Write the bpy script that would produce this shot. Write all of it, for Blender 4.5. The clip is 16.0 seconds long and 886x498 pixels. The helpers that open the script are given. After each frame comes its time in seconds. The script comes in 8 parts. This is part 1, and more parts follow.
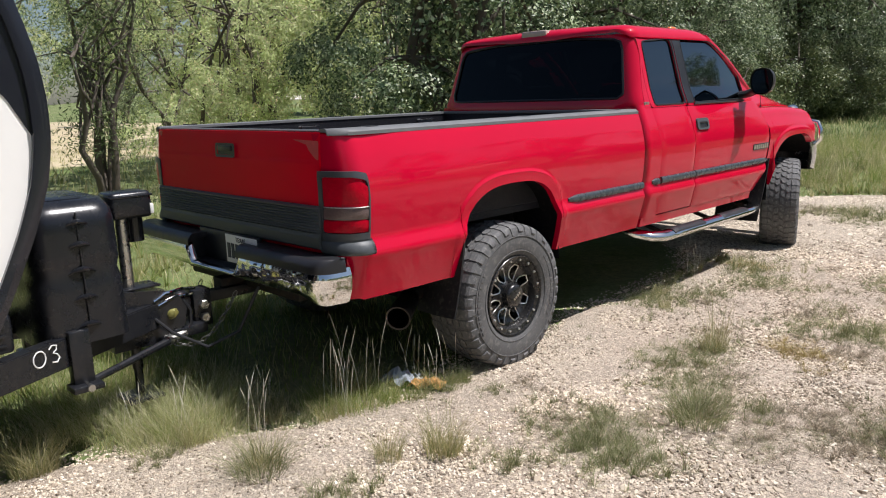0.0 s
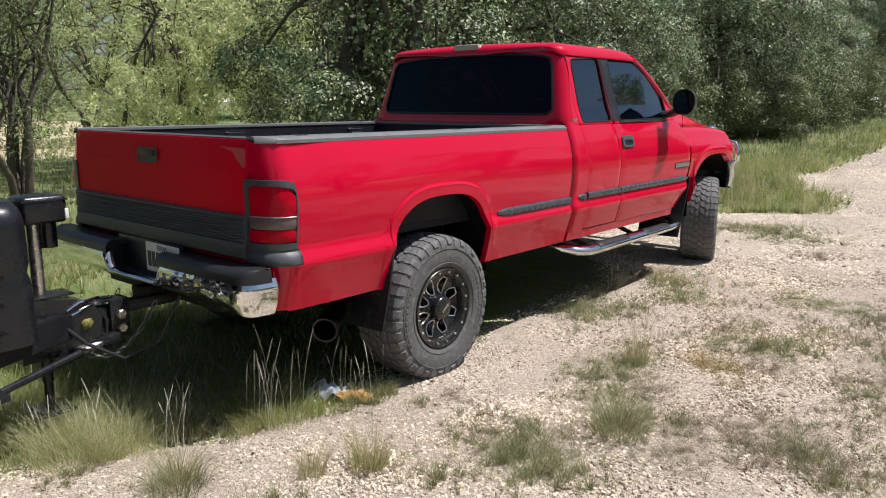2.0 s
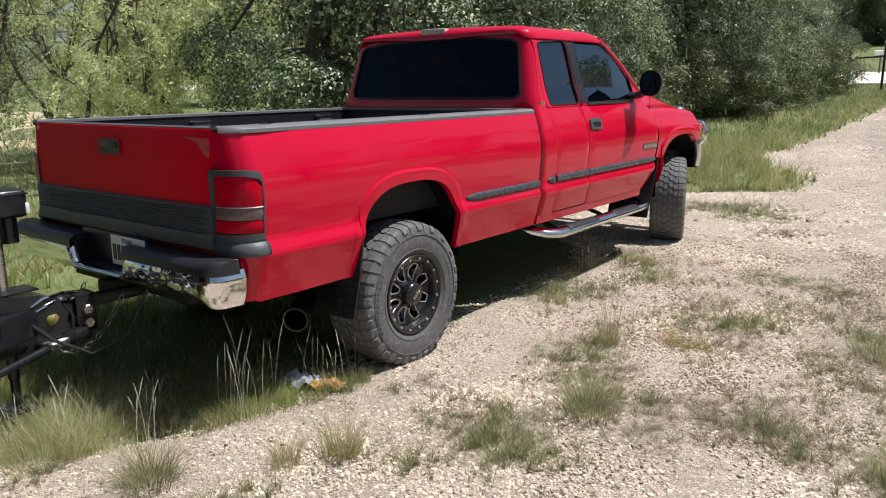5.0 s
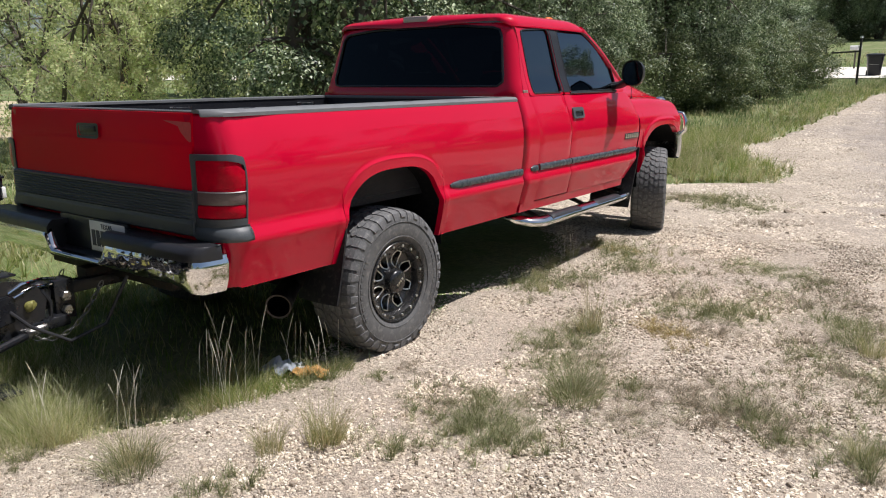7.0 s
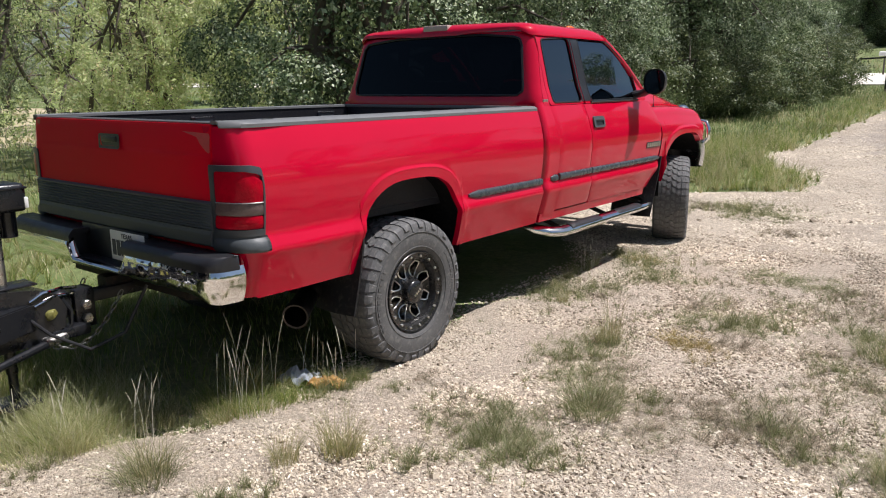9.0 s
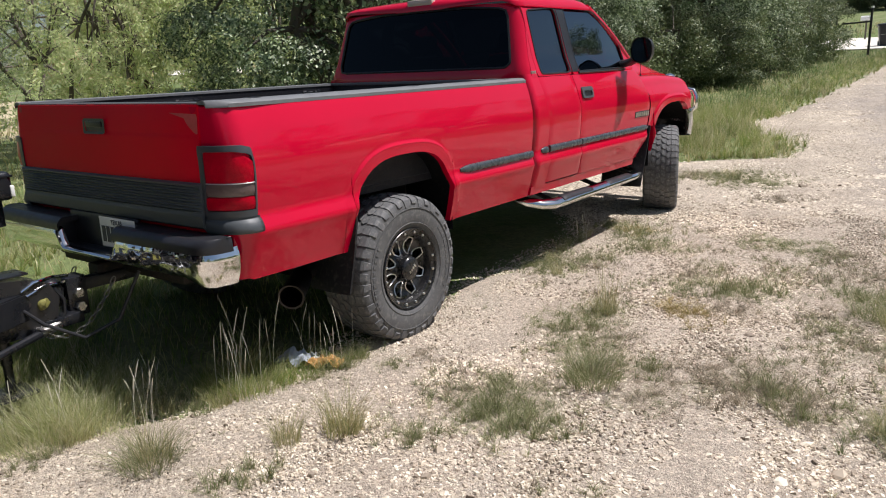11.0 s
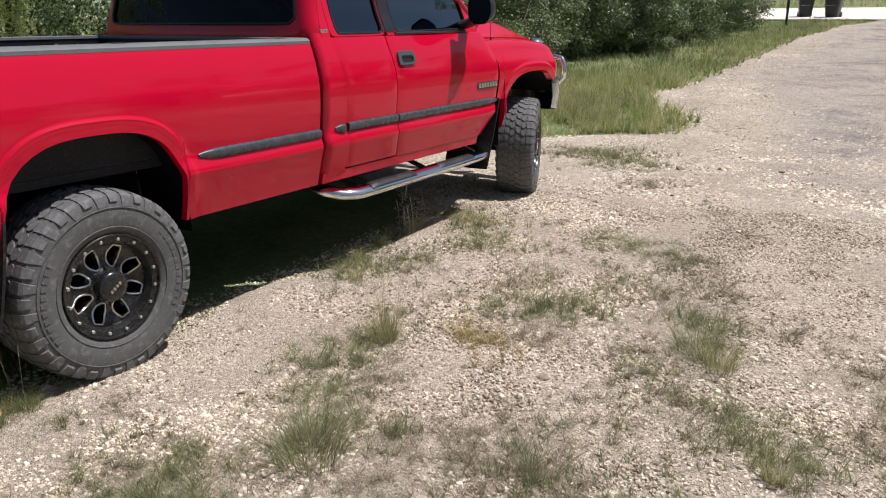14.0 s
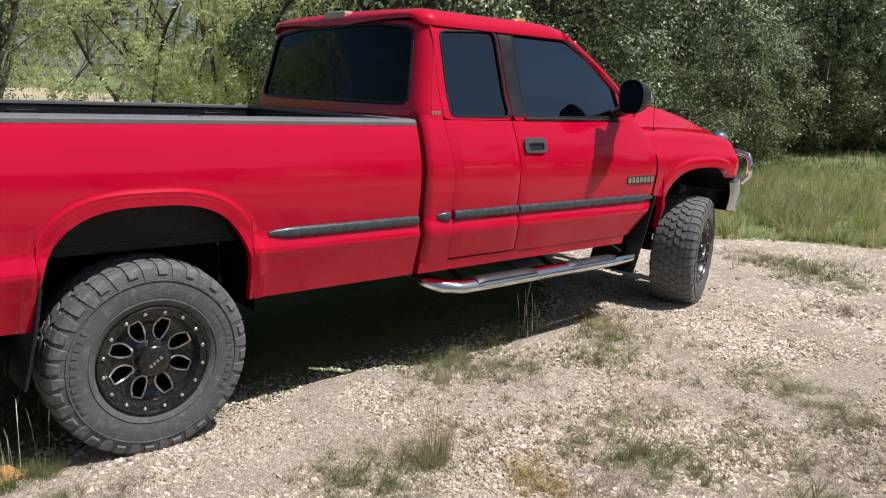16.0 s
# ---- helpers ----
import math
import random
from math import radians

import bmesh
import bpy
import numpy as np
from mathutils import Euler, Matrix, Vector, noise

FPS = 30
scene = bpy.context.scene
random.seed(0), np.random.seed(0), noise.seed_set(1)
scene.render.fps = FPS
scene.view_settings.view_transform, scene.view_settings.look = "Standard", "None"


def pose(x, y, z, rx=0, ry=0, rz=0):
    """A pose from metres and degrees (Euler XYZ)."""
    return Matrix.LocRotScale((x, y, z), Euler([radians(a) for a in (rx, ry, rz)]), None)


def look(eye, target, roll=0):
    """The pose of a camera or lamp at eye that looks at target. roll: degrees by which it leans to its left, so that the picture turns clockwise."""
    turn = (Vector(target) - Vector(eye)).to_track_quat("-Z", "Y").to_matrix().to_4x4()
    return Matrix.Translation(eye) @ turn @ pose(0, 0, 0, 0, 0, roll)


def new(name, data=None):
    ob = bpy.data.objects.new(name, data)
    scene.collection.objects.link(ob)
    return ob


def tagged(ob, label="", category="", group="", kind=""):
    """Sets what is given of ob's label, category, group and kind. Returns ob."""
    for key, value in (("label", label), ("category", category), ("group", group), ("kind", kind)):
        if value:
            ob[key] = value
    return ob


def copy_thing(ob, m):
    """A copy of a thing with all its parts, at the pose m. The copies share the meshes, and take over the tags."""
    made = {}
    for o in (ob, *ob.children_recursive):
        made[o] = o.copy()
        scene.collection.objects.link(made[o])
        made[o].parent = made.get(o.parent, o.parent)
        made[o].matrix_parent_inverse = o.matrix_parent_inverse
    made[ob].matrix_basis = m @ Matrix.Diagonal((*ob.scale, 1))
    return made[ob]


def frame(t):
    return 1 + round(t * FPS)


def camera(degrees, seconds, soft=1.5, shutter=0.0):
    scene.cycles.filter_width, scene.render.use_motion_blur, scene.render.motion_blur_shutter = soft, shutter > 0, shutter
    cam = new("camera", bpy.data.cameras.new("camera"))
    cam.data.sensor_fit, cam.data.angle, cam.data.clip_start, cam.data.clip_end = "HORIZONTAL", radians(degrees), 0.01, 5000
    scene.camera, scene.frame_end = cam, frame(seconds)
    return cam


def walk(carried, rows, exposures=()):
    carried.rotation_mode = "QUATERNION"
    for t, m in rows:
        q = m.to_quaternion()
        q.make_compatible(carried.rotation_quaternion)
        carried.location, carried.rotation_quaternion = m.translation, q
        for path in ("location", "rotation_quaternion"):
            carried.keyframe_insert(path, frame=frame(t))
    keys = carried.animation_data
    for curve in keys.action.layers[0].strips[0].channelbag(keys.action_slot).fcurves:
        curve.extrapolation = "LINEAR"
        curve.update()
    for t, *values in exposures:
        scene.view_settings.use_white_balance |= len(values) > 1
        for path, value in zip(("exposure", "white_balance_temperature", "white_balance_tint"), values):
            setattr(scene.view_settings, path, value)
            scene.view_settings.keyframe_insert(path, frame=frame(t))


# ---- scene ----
cam = camera(60.9, 16.0, soft=1.1)
PATH = [
    (0, (3.682, -3.202, 1.537), (2.279, -1.834, 1.138), -1.9),
    (0.5, (3.716, -3.195, 1.572), (2.421, -1.717, 1.199), -2.3),
    (1, (3.714, -3.173, 1.57), (2.461, -1.662, 1.187), -2.1),
    (1.5, (3.691, -3.174, 1.565), (2.439, -1.664, 1.174), -1.1),
    (2, (3.673, -3.188, 1.551), (2.404, -1.69, 1.172), 0.1),
    (2.5, (3.653, -3.207, 1.544), (2.349, -1.739, 1.17), 0.3),
    (3, (3.654, -3.211, 1.532), (2.328, -1.762, 1.151), 0.0),
    (3.5, (3.666, -3.208, 1.54), (2.35, -1.755, 1.143), -0.9),
    (4, (3.687, -3.196, 1.556), (2.43, -1.694, 1.149), -1.7),
    (4.2, (3.7, -3.165, 1.577), (2.472, -1.64, 1.17), -1.6),
    (6.5, (3.667, -3.182, 1.522), (2.46, -1.649, 1.085), -0.0),
    (7, (3.672, -3.181, 1.528), (2.505, -1.617, 1.088), -0.4),
    (7.5, (3.688, -3.146, 1.54), (2.565, -1.545, 1.118), -0.9),
    (8, (3.689, -3.111, 1.546), (2.589, -1.492, 1.135), -0.6),
    (8.5, (3.672, -3.113, 1.526), (2.516, -1.533, 1.121), -0.1),
    (8.7, (3.681, -3.126, 1.547), (2.48, -1.581, 1.135), 0.1),
    (10.8, (3.646, -3.187, 1.519), (2.424, -1.672, 1.058), -2.2),
    (11, (3.646, -3.154, 1.513), (2.459, -1.615, 1.039), -2.4),
    (11.5, (3.736, -2.988, 1.49), (2.598, -1.419, 0.995), -2.3),
    (12, (3.787, -2.836, 1.525), (2.799, -1.167, 1.037), -1.9),
    (12.5, (3.733, -2.605, 1.505), (2.96, -0.831, 0.998), -1.0),
    (13, (3.667, -2.364, 1.509), (2.92, -0.591, 0.963), -1.1),
    (13.5, (3.756, -2.082, 1.464), (2.928, -0.354, 0.89), 0.4),
    (14, (3.823, -1.817, 1.498), (2.789, -0.207, 0.915), -0.2),
    (14.5, (3.787, -1.57, 1.509), (2.617, -0.038, 0.975), 1.6),
    (15, (3.795, -1.307, 1.539), (2.566, 0.2, 1.072), 4.5),
    (15.5, (3.92, -1.078, 1.547), (2.556, 0.321, 1.119), 4.5),
    (16, (4.002, -1.028, 1.539), (2.506, 0.236, 1.135), 2.4),
]
walk(cam, [(t, look(eye, target, roll)) for t, eye, target, roll in PATH], exposures=((0.0, 0.36), (4.2, 0.35), (6.5, 0.30), (10.8, 0.30), (13.0, 0.14), (16.0, 0.19)))

# ---- daylight ----
SUN_WAY = Vector((0.39, 0.31, 1.0)).normalized()
world = bpy.data.worlds.new("daylight")
world.use_nodes = True
scene.world = world
wt = world.node_tree
sky = wt.nodes.new("ShaderNodeTexSky")
sky.sky_type = "NISHITA"
sky.sun_disc = False
sky.sun_elevation = math.asin(SUN_WAY.z)
sky.sun_rotation = math.atan2(SUN_WAY.x, SUN_WAY.y)
sky.air_density, sky.dust_density = 1.0, 1.2
wt.nodes["Background"].inputs["Strength"].default_value = 0.064
wt.links.new(sky.outputs[0], wt.nodes["Background"].inputs[0])
sun_data = bpy.data.lights.new("sun", "SUN")
sun_data.energy, sun_data.angle, sun_data.color = 5.0, radians(0.53), (1.0, 0.962, 0.965)
sun = new("sun", sun_data)
sun.matrix_world = look(SUN_WAY * 60, (0, 0, 0))

# ---- materials ----
def mat(name, color=(0.5, 0.5, 0.5), rough=0.5, metal=0.0, coat=0.0, spec=0.5, var=0.0, vscale=6.0, bump=0.0, bscale=120.0, rvar=0.0, spot=None):
    """A procedural surface: base colour with two scales of variation, roughness wear and fine relief."""
    m = bpy.data.materials.new(name)
    m.use_nodes = True
    nt = m.node_tree
    b = nt.nodes["Principled BSDF"]
    b.inputs["Base Color"].default_value = (*color, 1)
    b.inputs["Roughness"].default_value = rough
    b.inputs["Metallic"].default_value = metal
    b.inputs["Coat Weight"].default_value = coat
    b.inputs["Coat Roughness"].default_value = 0.03
    b.inputs["Coat IOR"].default_value = 1.37
    b.inputs["Specular IOR Level"].default_value = spec
    co = nt.nodes.new("ShaderNodeTexCoord")
    if var or rvar or spot:
        n1 = nt.nodes.new("ShaderNodeTexNoise")
        n1.inputs["Scale"].default_value, n1.inputs["Detail"].default_value, n1.inputs["Roughness"].default_value = vscale, 8, 0.65
        nt.links.new(co.outputs["Object"], n1.inputs["Vector"])
    if var:
        mix = nt.nodes.new("ShaderNodeMix")
        mix.data_type = "RGBA"
        mix.inputs["A"].default_value = (*[c * (1 - var) for c in color], 1)
        mix.inputs["B"].default_value = (*[min(1, c * (1 + var)) for c in color], 1)
        nt.links.new(n1.outputs["Fac"], mix.inputs["Factor"])
        out = mix.outputs["Result"]
        if spot:
            n3 = nt.nodes.new("ShaderNodeTexNoise")
            n3.inputs["Scale"].default_value, n3.inputs["Detail"].default_value = vscale * 5, 6
            nt.links.new(co.outputs["Object"], n3.inputs["Vector"])
            r = nt.nodes.new("ShaderNodeMapRange")
            r.inputs["From Min"].default_value, r.inputs["From Max"].default_value = 0.52, 0.72
            nt.links.new(n3.outputs["Fac"], r.inputs["Value"])
            mx = nt.nodes.new("ShaderNodeMix")
            mx.data_type = "RGBA"
            mx.inputs["B"].default_value = (*spot, 1)
            nt.links.new(r.outputs["Result"], mx.inputs["Factor"])
            nt.links.new(out, mx.inputs["A"])
            out = mx.outputs["Result"]
        nt.links.new(out, b.inputs["Base Color"])
    if rvar:
        r = nt.nodes.new("ShaderNodeMapRange")
        r.inputs["To Min"].default_value, r.inputs["To Max"].default_value = max(0.02, rough - rvar), rough + rvar
        r.inputs["From Min"].default_value, r.inputs["From Max"].default_value = 0.3, 0.7
        nt.links.new(n1.outputs["Fac"], r.inputs["Value"])
        nt.links.new(r.outputs["Result"], b.inputs["Roughness"])
    if bump:
        n2 = nt.nodes.new("ShaderNodeTexNoise")
        n2.inputs["Scale"].default_value, n2.inputs["Detail"].default_value = bscale, 5
        nt.links.new(co.outputs["Object"], n2.inputs["Vector"])
        bp = nt.nodes.new("ShaderNodeBump")
        bp.inputs["Strength"].default_value, bp.inputs["Distance"].default_value = bump, 0.01
        nt.links.new(n2.outputs["Fac"], bp.inputs["Height"])
        nt.links.new(bp.outputs["Normal"], b.inputs["Normal"])
    return m


def glass(name, tint, gloss=0.02, ior=1.5):
    """Tinted car glass: clear with a dark film, glossy by its angle."""
    m = bpy.data.materials.new(name)
    m.use_nodes = True
    nt = m.node_tree
    nt.nodes.remove(nt.nodes["Principled BSDF"])
    tr = nt.nodes.new("ShaderNodeBsdfTransparent")
    tr.inputs[0].default_value = (*tint, 1)
    gl = nt.nodes.new("ShaderNodeBsdfGlossy")
    gl.inputs["Roughness"].default_value = gloss
    # bluish gloss colour puts the sheen of open sky into the reflection
    gl.inputs["Color"].default_value = (0.74, 0.88, 1.0, 1)
    fr = nt.nodes.new("ShaderNodeFresnel")
    fr.inputs["IOR"].default_value = ior
    mx = nt.nodes.new("ShaderNodeMixShader")
    nt.links.new(fr.outputs[0], mx.inputs[0])
    nt.links.new(tr.outputs[0], mx.inputs[1])
    nt.links.new(gl.outputs[0], mx.inputs[2])
    nt.links.new(mx.outputs[0], nt.nodes["Material Output"].inputs["Surface"])
    return m


RED = mat("red_car_paint", (0.54, 0.0010, 0.028), 0.42, spec=0.03, coat=0.85, var=0.06, vscale=3, rvar=0.05, bump=0.0012, bscale=14)
RED.node_tree.nodes["Principled BSDF"].inputs["Coat Roughness"].default_value = 0.045
RED.node_tree.nodes["Principled BSDF"].inputs["Coat IOR"].default_value = 1.5
RED_DULL = mat("weathered_red_paint", (0.70, 0.0004, 0.020), 0.5, spec=0.02, coat=0.16, var=0.06, vscale=3, rvar=0.06, bump=0.004, bscale=14)
RED_DULL.node_tree.nodes["Principled BSDF"].inputs["Coat Roughness"].default_value = 0.2
FADED = mat("peeled_red_paint", (0.56, 0.07, 0.07), 0.6, var=0.3, vscale=30)
GREY_TRIM = mat("grey_plastic_trim", (0.062, 0.070, 0.076), 0.5, var=0.25, vscale=20, bump=0.08, bscale=400, rvar=0.08)
MOLD = mat("charcoal_side_moulding", (0.05, 0.062, 0.07), 0.28, var=0.2, vscale=20, rvar=0.1)
BLACK_PLASTIC = mat("black_plastic", (0.018, 0.018, 0.021), 0.40, var=0.3, vscale=15, bump=0.1, bscale=300, rvar=0.1)
LINER = mat("black_bed_liner", (0.016, 0.017, 0.023), 0.55, spec=0.3, var=0.3, vscale=14, bump=0.3, bscale=220, spot=(0.04, 0.037, 0.033))
LAMP_TRIM = mat("dark_lamp_bezel", (0.055, 0.062, 0.070), 0.38, var=0.2, vscale=20, rvar=0.08)
CAP = mat("faded_bed_rail_cap", (0.14, 0.145, 0.15), 0.5, var=0.25, vscale=18, bump=0.15, bscale=300, rvar=0.1)
CHROME = mat("chrome", (0.80, 0.80, 0.80), 0.05, 1.0, rvar=0.03, vscale=9)
# low metal colour stands in for a reflection of dark trees
DARK_MIRROR = mat("darkened_mirror_glass", (0.07, 0.075, 0.08), 0.06, 1.0, rvar=0.04, vscale=20)
BUMPER_CHROME = mat("dulled_chrome", (0.62, 0.63, 0.65), 0.22, 1.0, var=0.1, vscale=8, rvar=0.08)
ALLOY = mat("milled_alloy", (0.75, 0.74, 0.72), 0.3, 1.0, var=0.1, vscale=60)
RIM_BLACK = mat("gloss_black_rim", (0.012, 0.012, 0.013), 0.28, coat=0.4, var=0.3, vscale=20, rvar=0.1, spot=(0.05, 0.045, 0.04))
RUBBER = mat("dusty_tyre_rubber", (0.105, 0.104, 0.104), 0.7, spec=0.3, var=0.3, vscale=9, bump=0.25, bscale=160, spot=(0.17, 0.165, 0.155))
TREAD = mat("dusty_tread_rubber", (0.12, 0.12, 0.122), 0.7, spec=0.35, var=0.35, vscale=12, bump=0.3, bscale=200, spot=(0.21, 0.205, 0.195))
FLAP = mat("black_rubber_flap", (0.015, 0.015, 0.017), 0.6, spec=0.25, var=0.3, vscale=8, bump=0.1, bscale=80, spot=(0.05, 0.045, 0.04))
WELL = mat("black_wheel_well", (0.006, 0.006, 0.007), 0.75, spec=0.1, var=0.3, vscale=8, spot=(0.015, 0.014, 0.012))
UNDER = mat("rusty_black_steel", (0.02, 0.018, 0.016), 0.7, spec=0.2, var=0.4, vscale=10, bump=0.2, bscale=90, spot=(0.05, 0.035, 0.025))
TINT = glass("dark_tinted_glass", (0.007, 0.008, 0.009), ior=1.25)
TINT_SIDE = glass("sky_sheen_side_glass", (0.005, 0.006, 0.007), ior=2.05)
TINT_FRONT = glass("light_tinted_glass", (0.012, 0.015, 0.019), ior=2.35)
CLEAR = glass("clear_glass", (0.75, 0.8, 0.8))
SEAT = mat("grey_seat_cloth", (0.06, 0.06, 0.065), 0.85, var=0.2, vscale=30, bump=0.2, bscale=500)
DASH = mat("dark_dashboard", (0.02, 0.02, 0.022), 0.7, var=0.2, vscale=20, bump=0.1, bscale=400)
RED_LENS = mat("red_lamp_lens", (0.44, 0.0012, 0.016), 0.3, coat=0.28, spec=0.05, var=0.55, vscale=26, bump=0.3, bscale=70)
SMOKE_LENS = mat("smoked_reverse_lens", (0.13, 0.088, 0.085), 0.25, coat=0.3, var=0.3, vscale=50, bump=0.25, bscale=120)
CLEAR_LENS = mat("yellowed_lamp_lens", (0.62, 0.55, 0.38), 0.15, coat=0.8, var=0.15, vscale=30)
FROST_LENS = mat("frosted_lamp_lens", (0.55, 0.42, 0.36), 0.2, coat=0.5, var=0.2, vscale=60)
AMBER = mat("amber_lens", (0.75, 0.16, 0.01), 0.15, coat=1.0, var=0.15, vscale=60)
WHITE_PLATE = mat("white_plate", (0.75, 0.76, 0.74), 0.4, var=0.1, vscale=40)
PLATE_INK = mat("dark_plate_ink", (0.02, 0.025, 0.05), 0.5, var=0.1)
BADGE = mat("badge_silver", (0.55, 0.52, 0.46), 0.3, 0.8, var=0.2, vscale=90)
BADGE_DARK = mat("badge_backing", (0.03, 0.02, 0.02), 0.4, var=0.2)


def island_mat(name, stops, rough=0.6, trans=0.25, spec=0.3, patch=(0.75, 1.25)):
    """Leaves and blades: each piece takes its own colour between the stops, and lets some light through."""
    m = bpy.data.materials.new(name)
    m.use_nodes = True
    nt = m.node_tree
    b = nt.nodes["Principled BSDF"]
    b.inputs["Roughness"].default_value = rough
    b.inputs["Specular IOR Level"].default_value = spec
    geo = nt.nodes.new("ShaderNodeNewGeometry")
    ramp = nt.nodes.new("ShaderNodeValToRGB")
    els = ramp.color_ramp.elements
    while len(els) < len(stops):
        els.new(0.5)
    for e, (p, c) in zip(els, stops):
        e.position, e.color = p, (*c, 1)
    nt.links.new(geo.outputs["Random Per Island"], ramp.inputs[0])
    co = nt.nodes.new("ShaderNodeTexCoord")
    n1 = nt.nodes.new("ShaderNodeTexNoise")
    n1.inputs["Scale"].default_value = 0.9
    nt.links.new(co.outputs["Object"], n1.inputs["Vector"])
    r = nt.nodes.new("ShaderNodeMapRange")
    r.inputs["From Min"].default_value, r.inputs["From Max"].default_value = 0.3, 0.7
    r.inputs["To Min"].default_value, r.inputs["To Max"].default_value = patch
    nt.links.new(n1.outputs["Fac"], r.inputs["Value"])
    mul = nt.nodes.new("ShaderNodeMix")
    mul.data_type, mul.blend_type = "RGBA", "MULTIPLY"
    mul.inputs["Factor"].default_value = 1.0
    nt.links.new(ramp.outputs[0], mul.inputs["A"])
    nt.links.new(r.outputs["Result"], mul.inputs["B"])
    nt.links.new(mul.outputs["Result"], b.inputs["Base Color"])
    tl = nt.nodes.new("ShaderNodeBsdfTranslucent")
    nt.links.new(mul.outputs["Result"], tl.inputs["Color"])
    mx = nt.nodes.new("ShaderNodeMixShader")
    mx.inputs[0].default_value = trans
    nt.links.new(b.outputs[0], mx.inputs[1])
    nt.links.new(tl.outputs[0], mx.inputs[2])
    nt.links.new(mx.outputs[0], nt.nodes["Material Output"].inputs["Surface"])
    return m


def ground_mat(name, colors, scales, bump=0.6, fine=90.0, pebble=None, rough=0.95, worn=None):
    """Earth: three colours mixed by noise at two scales, fine grain and, if given, pebbles of their own colour."""
    m = bpy.data.materials.new(name)
    m.use_nodes = True
    nt = m.node_tree
    b = nt.nodes["Principled BSDF"]
    b.inputs["Roughness"].default_value = rough
    b.inputs["Specular IOR Level"].default_value = 0.2
    co = nt.nodes.new("ShaderNodeTexCoord")

    def noise_(scale, detail=8, rgh=0.6):
        n = nt.nodes.new("ShaderNodeTexNoise")
        n.inputs["Scale"].default_value, n.inputs["Detail"].default_value, n.inputs["Roughness"].default_value = scale, detail, rgh
        nt.links.new(co.outputs["Object"], n.inputs["Vector"])
        return n.outputs["Fac"]

    def ranged(v, a, b_, c=0.0, d=1.0):
        r = nt.nodes.new("ShaderNodeMapRange")
        for k, x in zip(("From Min", "From Max", "To Min", "To Max"), (a, b_, c, d)):
            r.inputs[k].default_value = x
        nt.links.new(v, r.inputs["Value"])
        return r.outputs["Result"]

    def mixed(f, a, c, mode="MIX"):
        x = nt.nodes.new("ShaderNodeMix")
        x.data_type, x.blend_type = "RGBA", mode
        for key, v in (("Factor", f), ("A", a), ("B", c)):
            if isinstance(v, (tuple, float, int)):
                x.inputs[key].default_value = (*v, 1) if isinstance(v, tuple) else v
            else:
                nt.links.new(v, x.inputs[key])
        return x.outputs["Result"]
    c = mixed(ranged(noise_(scales[0]), 0.40, 0.62), colors[0], colors[1])
    c = mixed(ranged(noise_(scales[1]), 0.50, 0.66), c, colors[2])
    if worn:
        # the wheel-worn middle of the lane, greyer than its edges
        sep = nt.nodes.new("ShaderNodeSeparateXYZ")
        nt.links.new(co.outputs["Object"], sep.inputs[0])
        wob = ranged(noise_(0.45, 5, 0.6), 0.25, 0.75, -1.1, 1.1)

        def total(a, b_):
            ad_ = nt.nodes.new("ShaderNodeMath")
            nt.links.new(a, ad_.inputs[0])
            nt.links.new(b_, ad_.inputs[1])
            return ad_.outputs[0]

        def times(a, b_):
            ad_ = nt.nodes.new("ShaderNodeMath")
            ad_.operation = "MULTIPLY"
            nt.links.new(a, ad_.inputs[0])
            nt.links.new(b_, ad_.inputs[1])
            return ad_.outputs[0]
        east = total(sep.outputs["X"], ranged(sep.outputs["Y"], 4.0, 14.0, -2.9, -0.55))
        f = times(ranged(total(east, wob), -0.3, 1.1), ranged(total(sep.outputs["Y"], wob), 2.5, 8.0))
        f = times(f, ranged(noise_(1.3, 6, 0.65), 0.32, 0.60, 0.35, 1.0))
        c = mixed(f, c, worn)
        f2 = times(f, ranged(noise_(0.85, 7, 0.7), 0.47, 0.60, 0.0, 0.85))
        c = mixed(f2, c, (0.285, 0.245, 0.225))
    h = noise_(fine, 6, 0.7)
    c = mixed(1.0, c, ranged(h, 0.25, 0.75, 0.62, 1.30), "MULTIPLY")
    if pebble:
        for scale, amount in pebble:
            vo = nt.nodes.new("ShaderNodeTexVoronoi")
            vo.inputs["Scale"].default_value = scale
            nt.links.new(co.outputs["Object"], vo.inputs["Vector"])
            bw = nt.nodes.new("ShaderNodeSeparateColor")
            nt.links.new(vo.outputs["Color"], bw.inputs[0])
            c = mixed(amount, c, ranged(bw.outputs[0], 0, 1, 0.45, 1.5), "MULTIPLY")
            inv = ranged(vo.outputs["Distance"], 0.0, 0.6, 1.0, 0.0)
            ad = nt.nodes.new("ShaderNodeMath")
            ad.operation = "MULTIPLY_ADD"
            nt.links.new(inv, ad.inputs[0])
            ad.inputs[1].default_value = amount * 1.5
            nt.links.new(h, ad.inputs[2])
            h = ad.outputs[0]
    nt.links.new(c, b.inputs["Base Color"])
    bp = nt.nodes.new("ShaderNodeBump")
    bp.inputs["Strength"].default_value, bp.inputs["Distance"].default_value = bump, 0.02
    nt.links.new(h, bp.inputs["Height"])
    nt.links.new(bp.outputs["Normal"], b.inputs["Normal"])
    return m


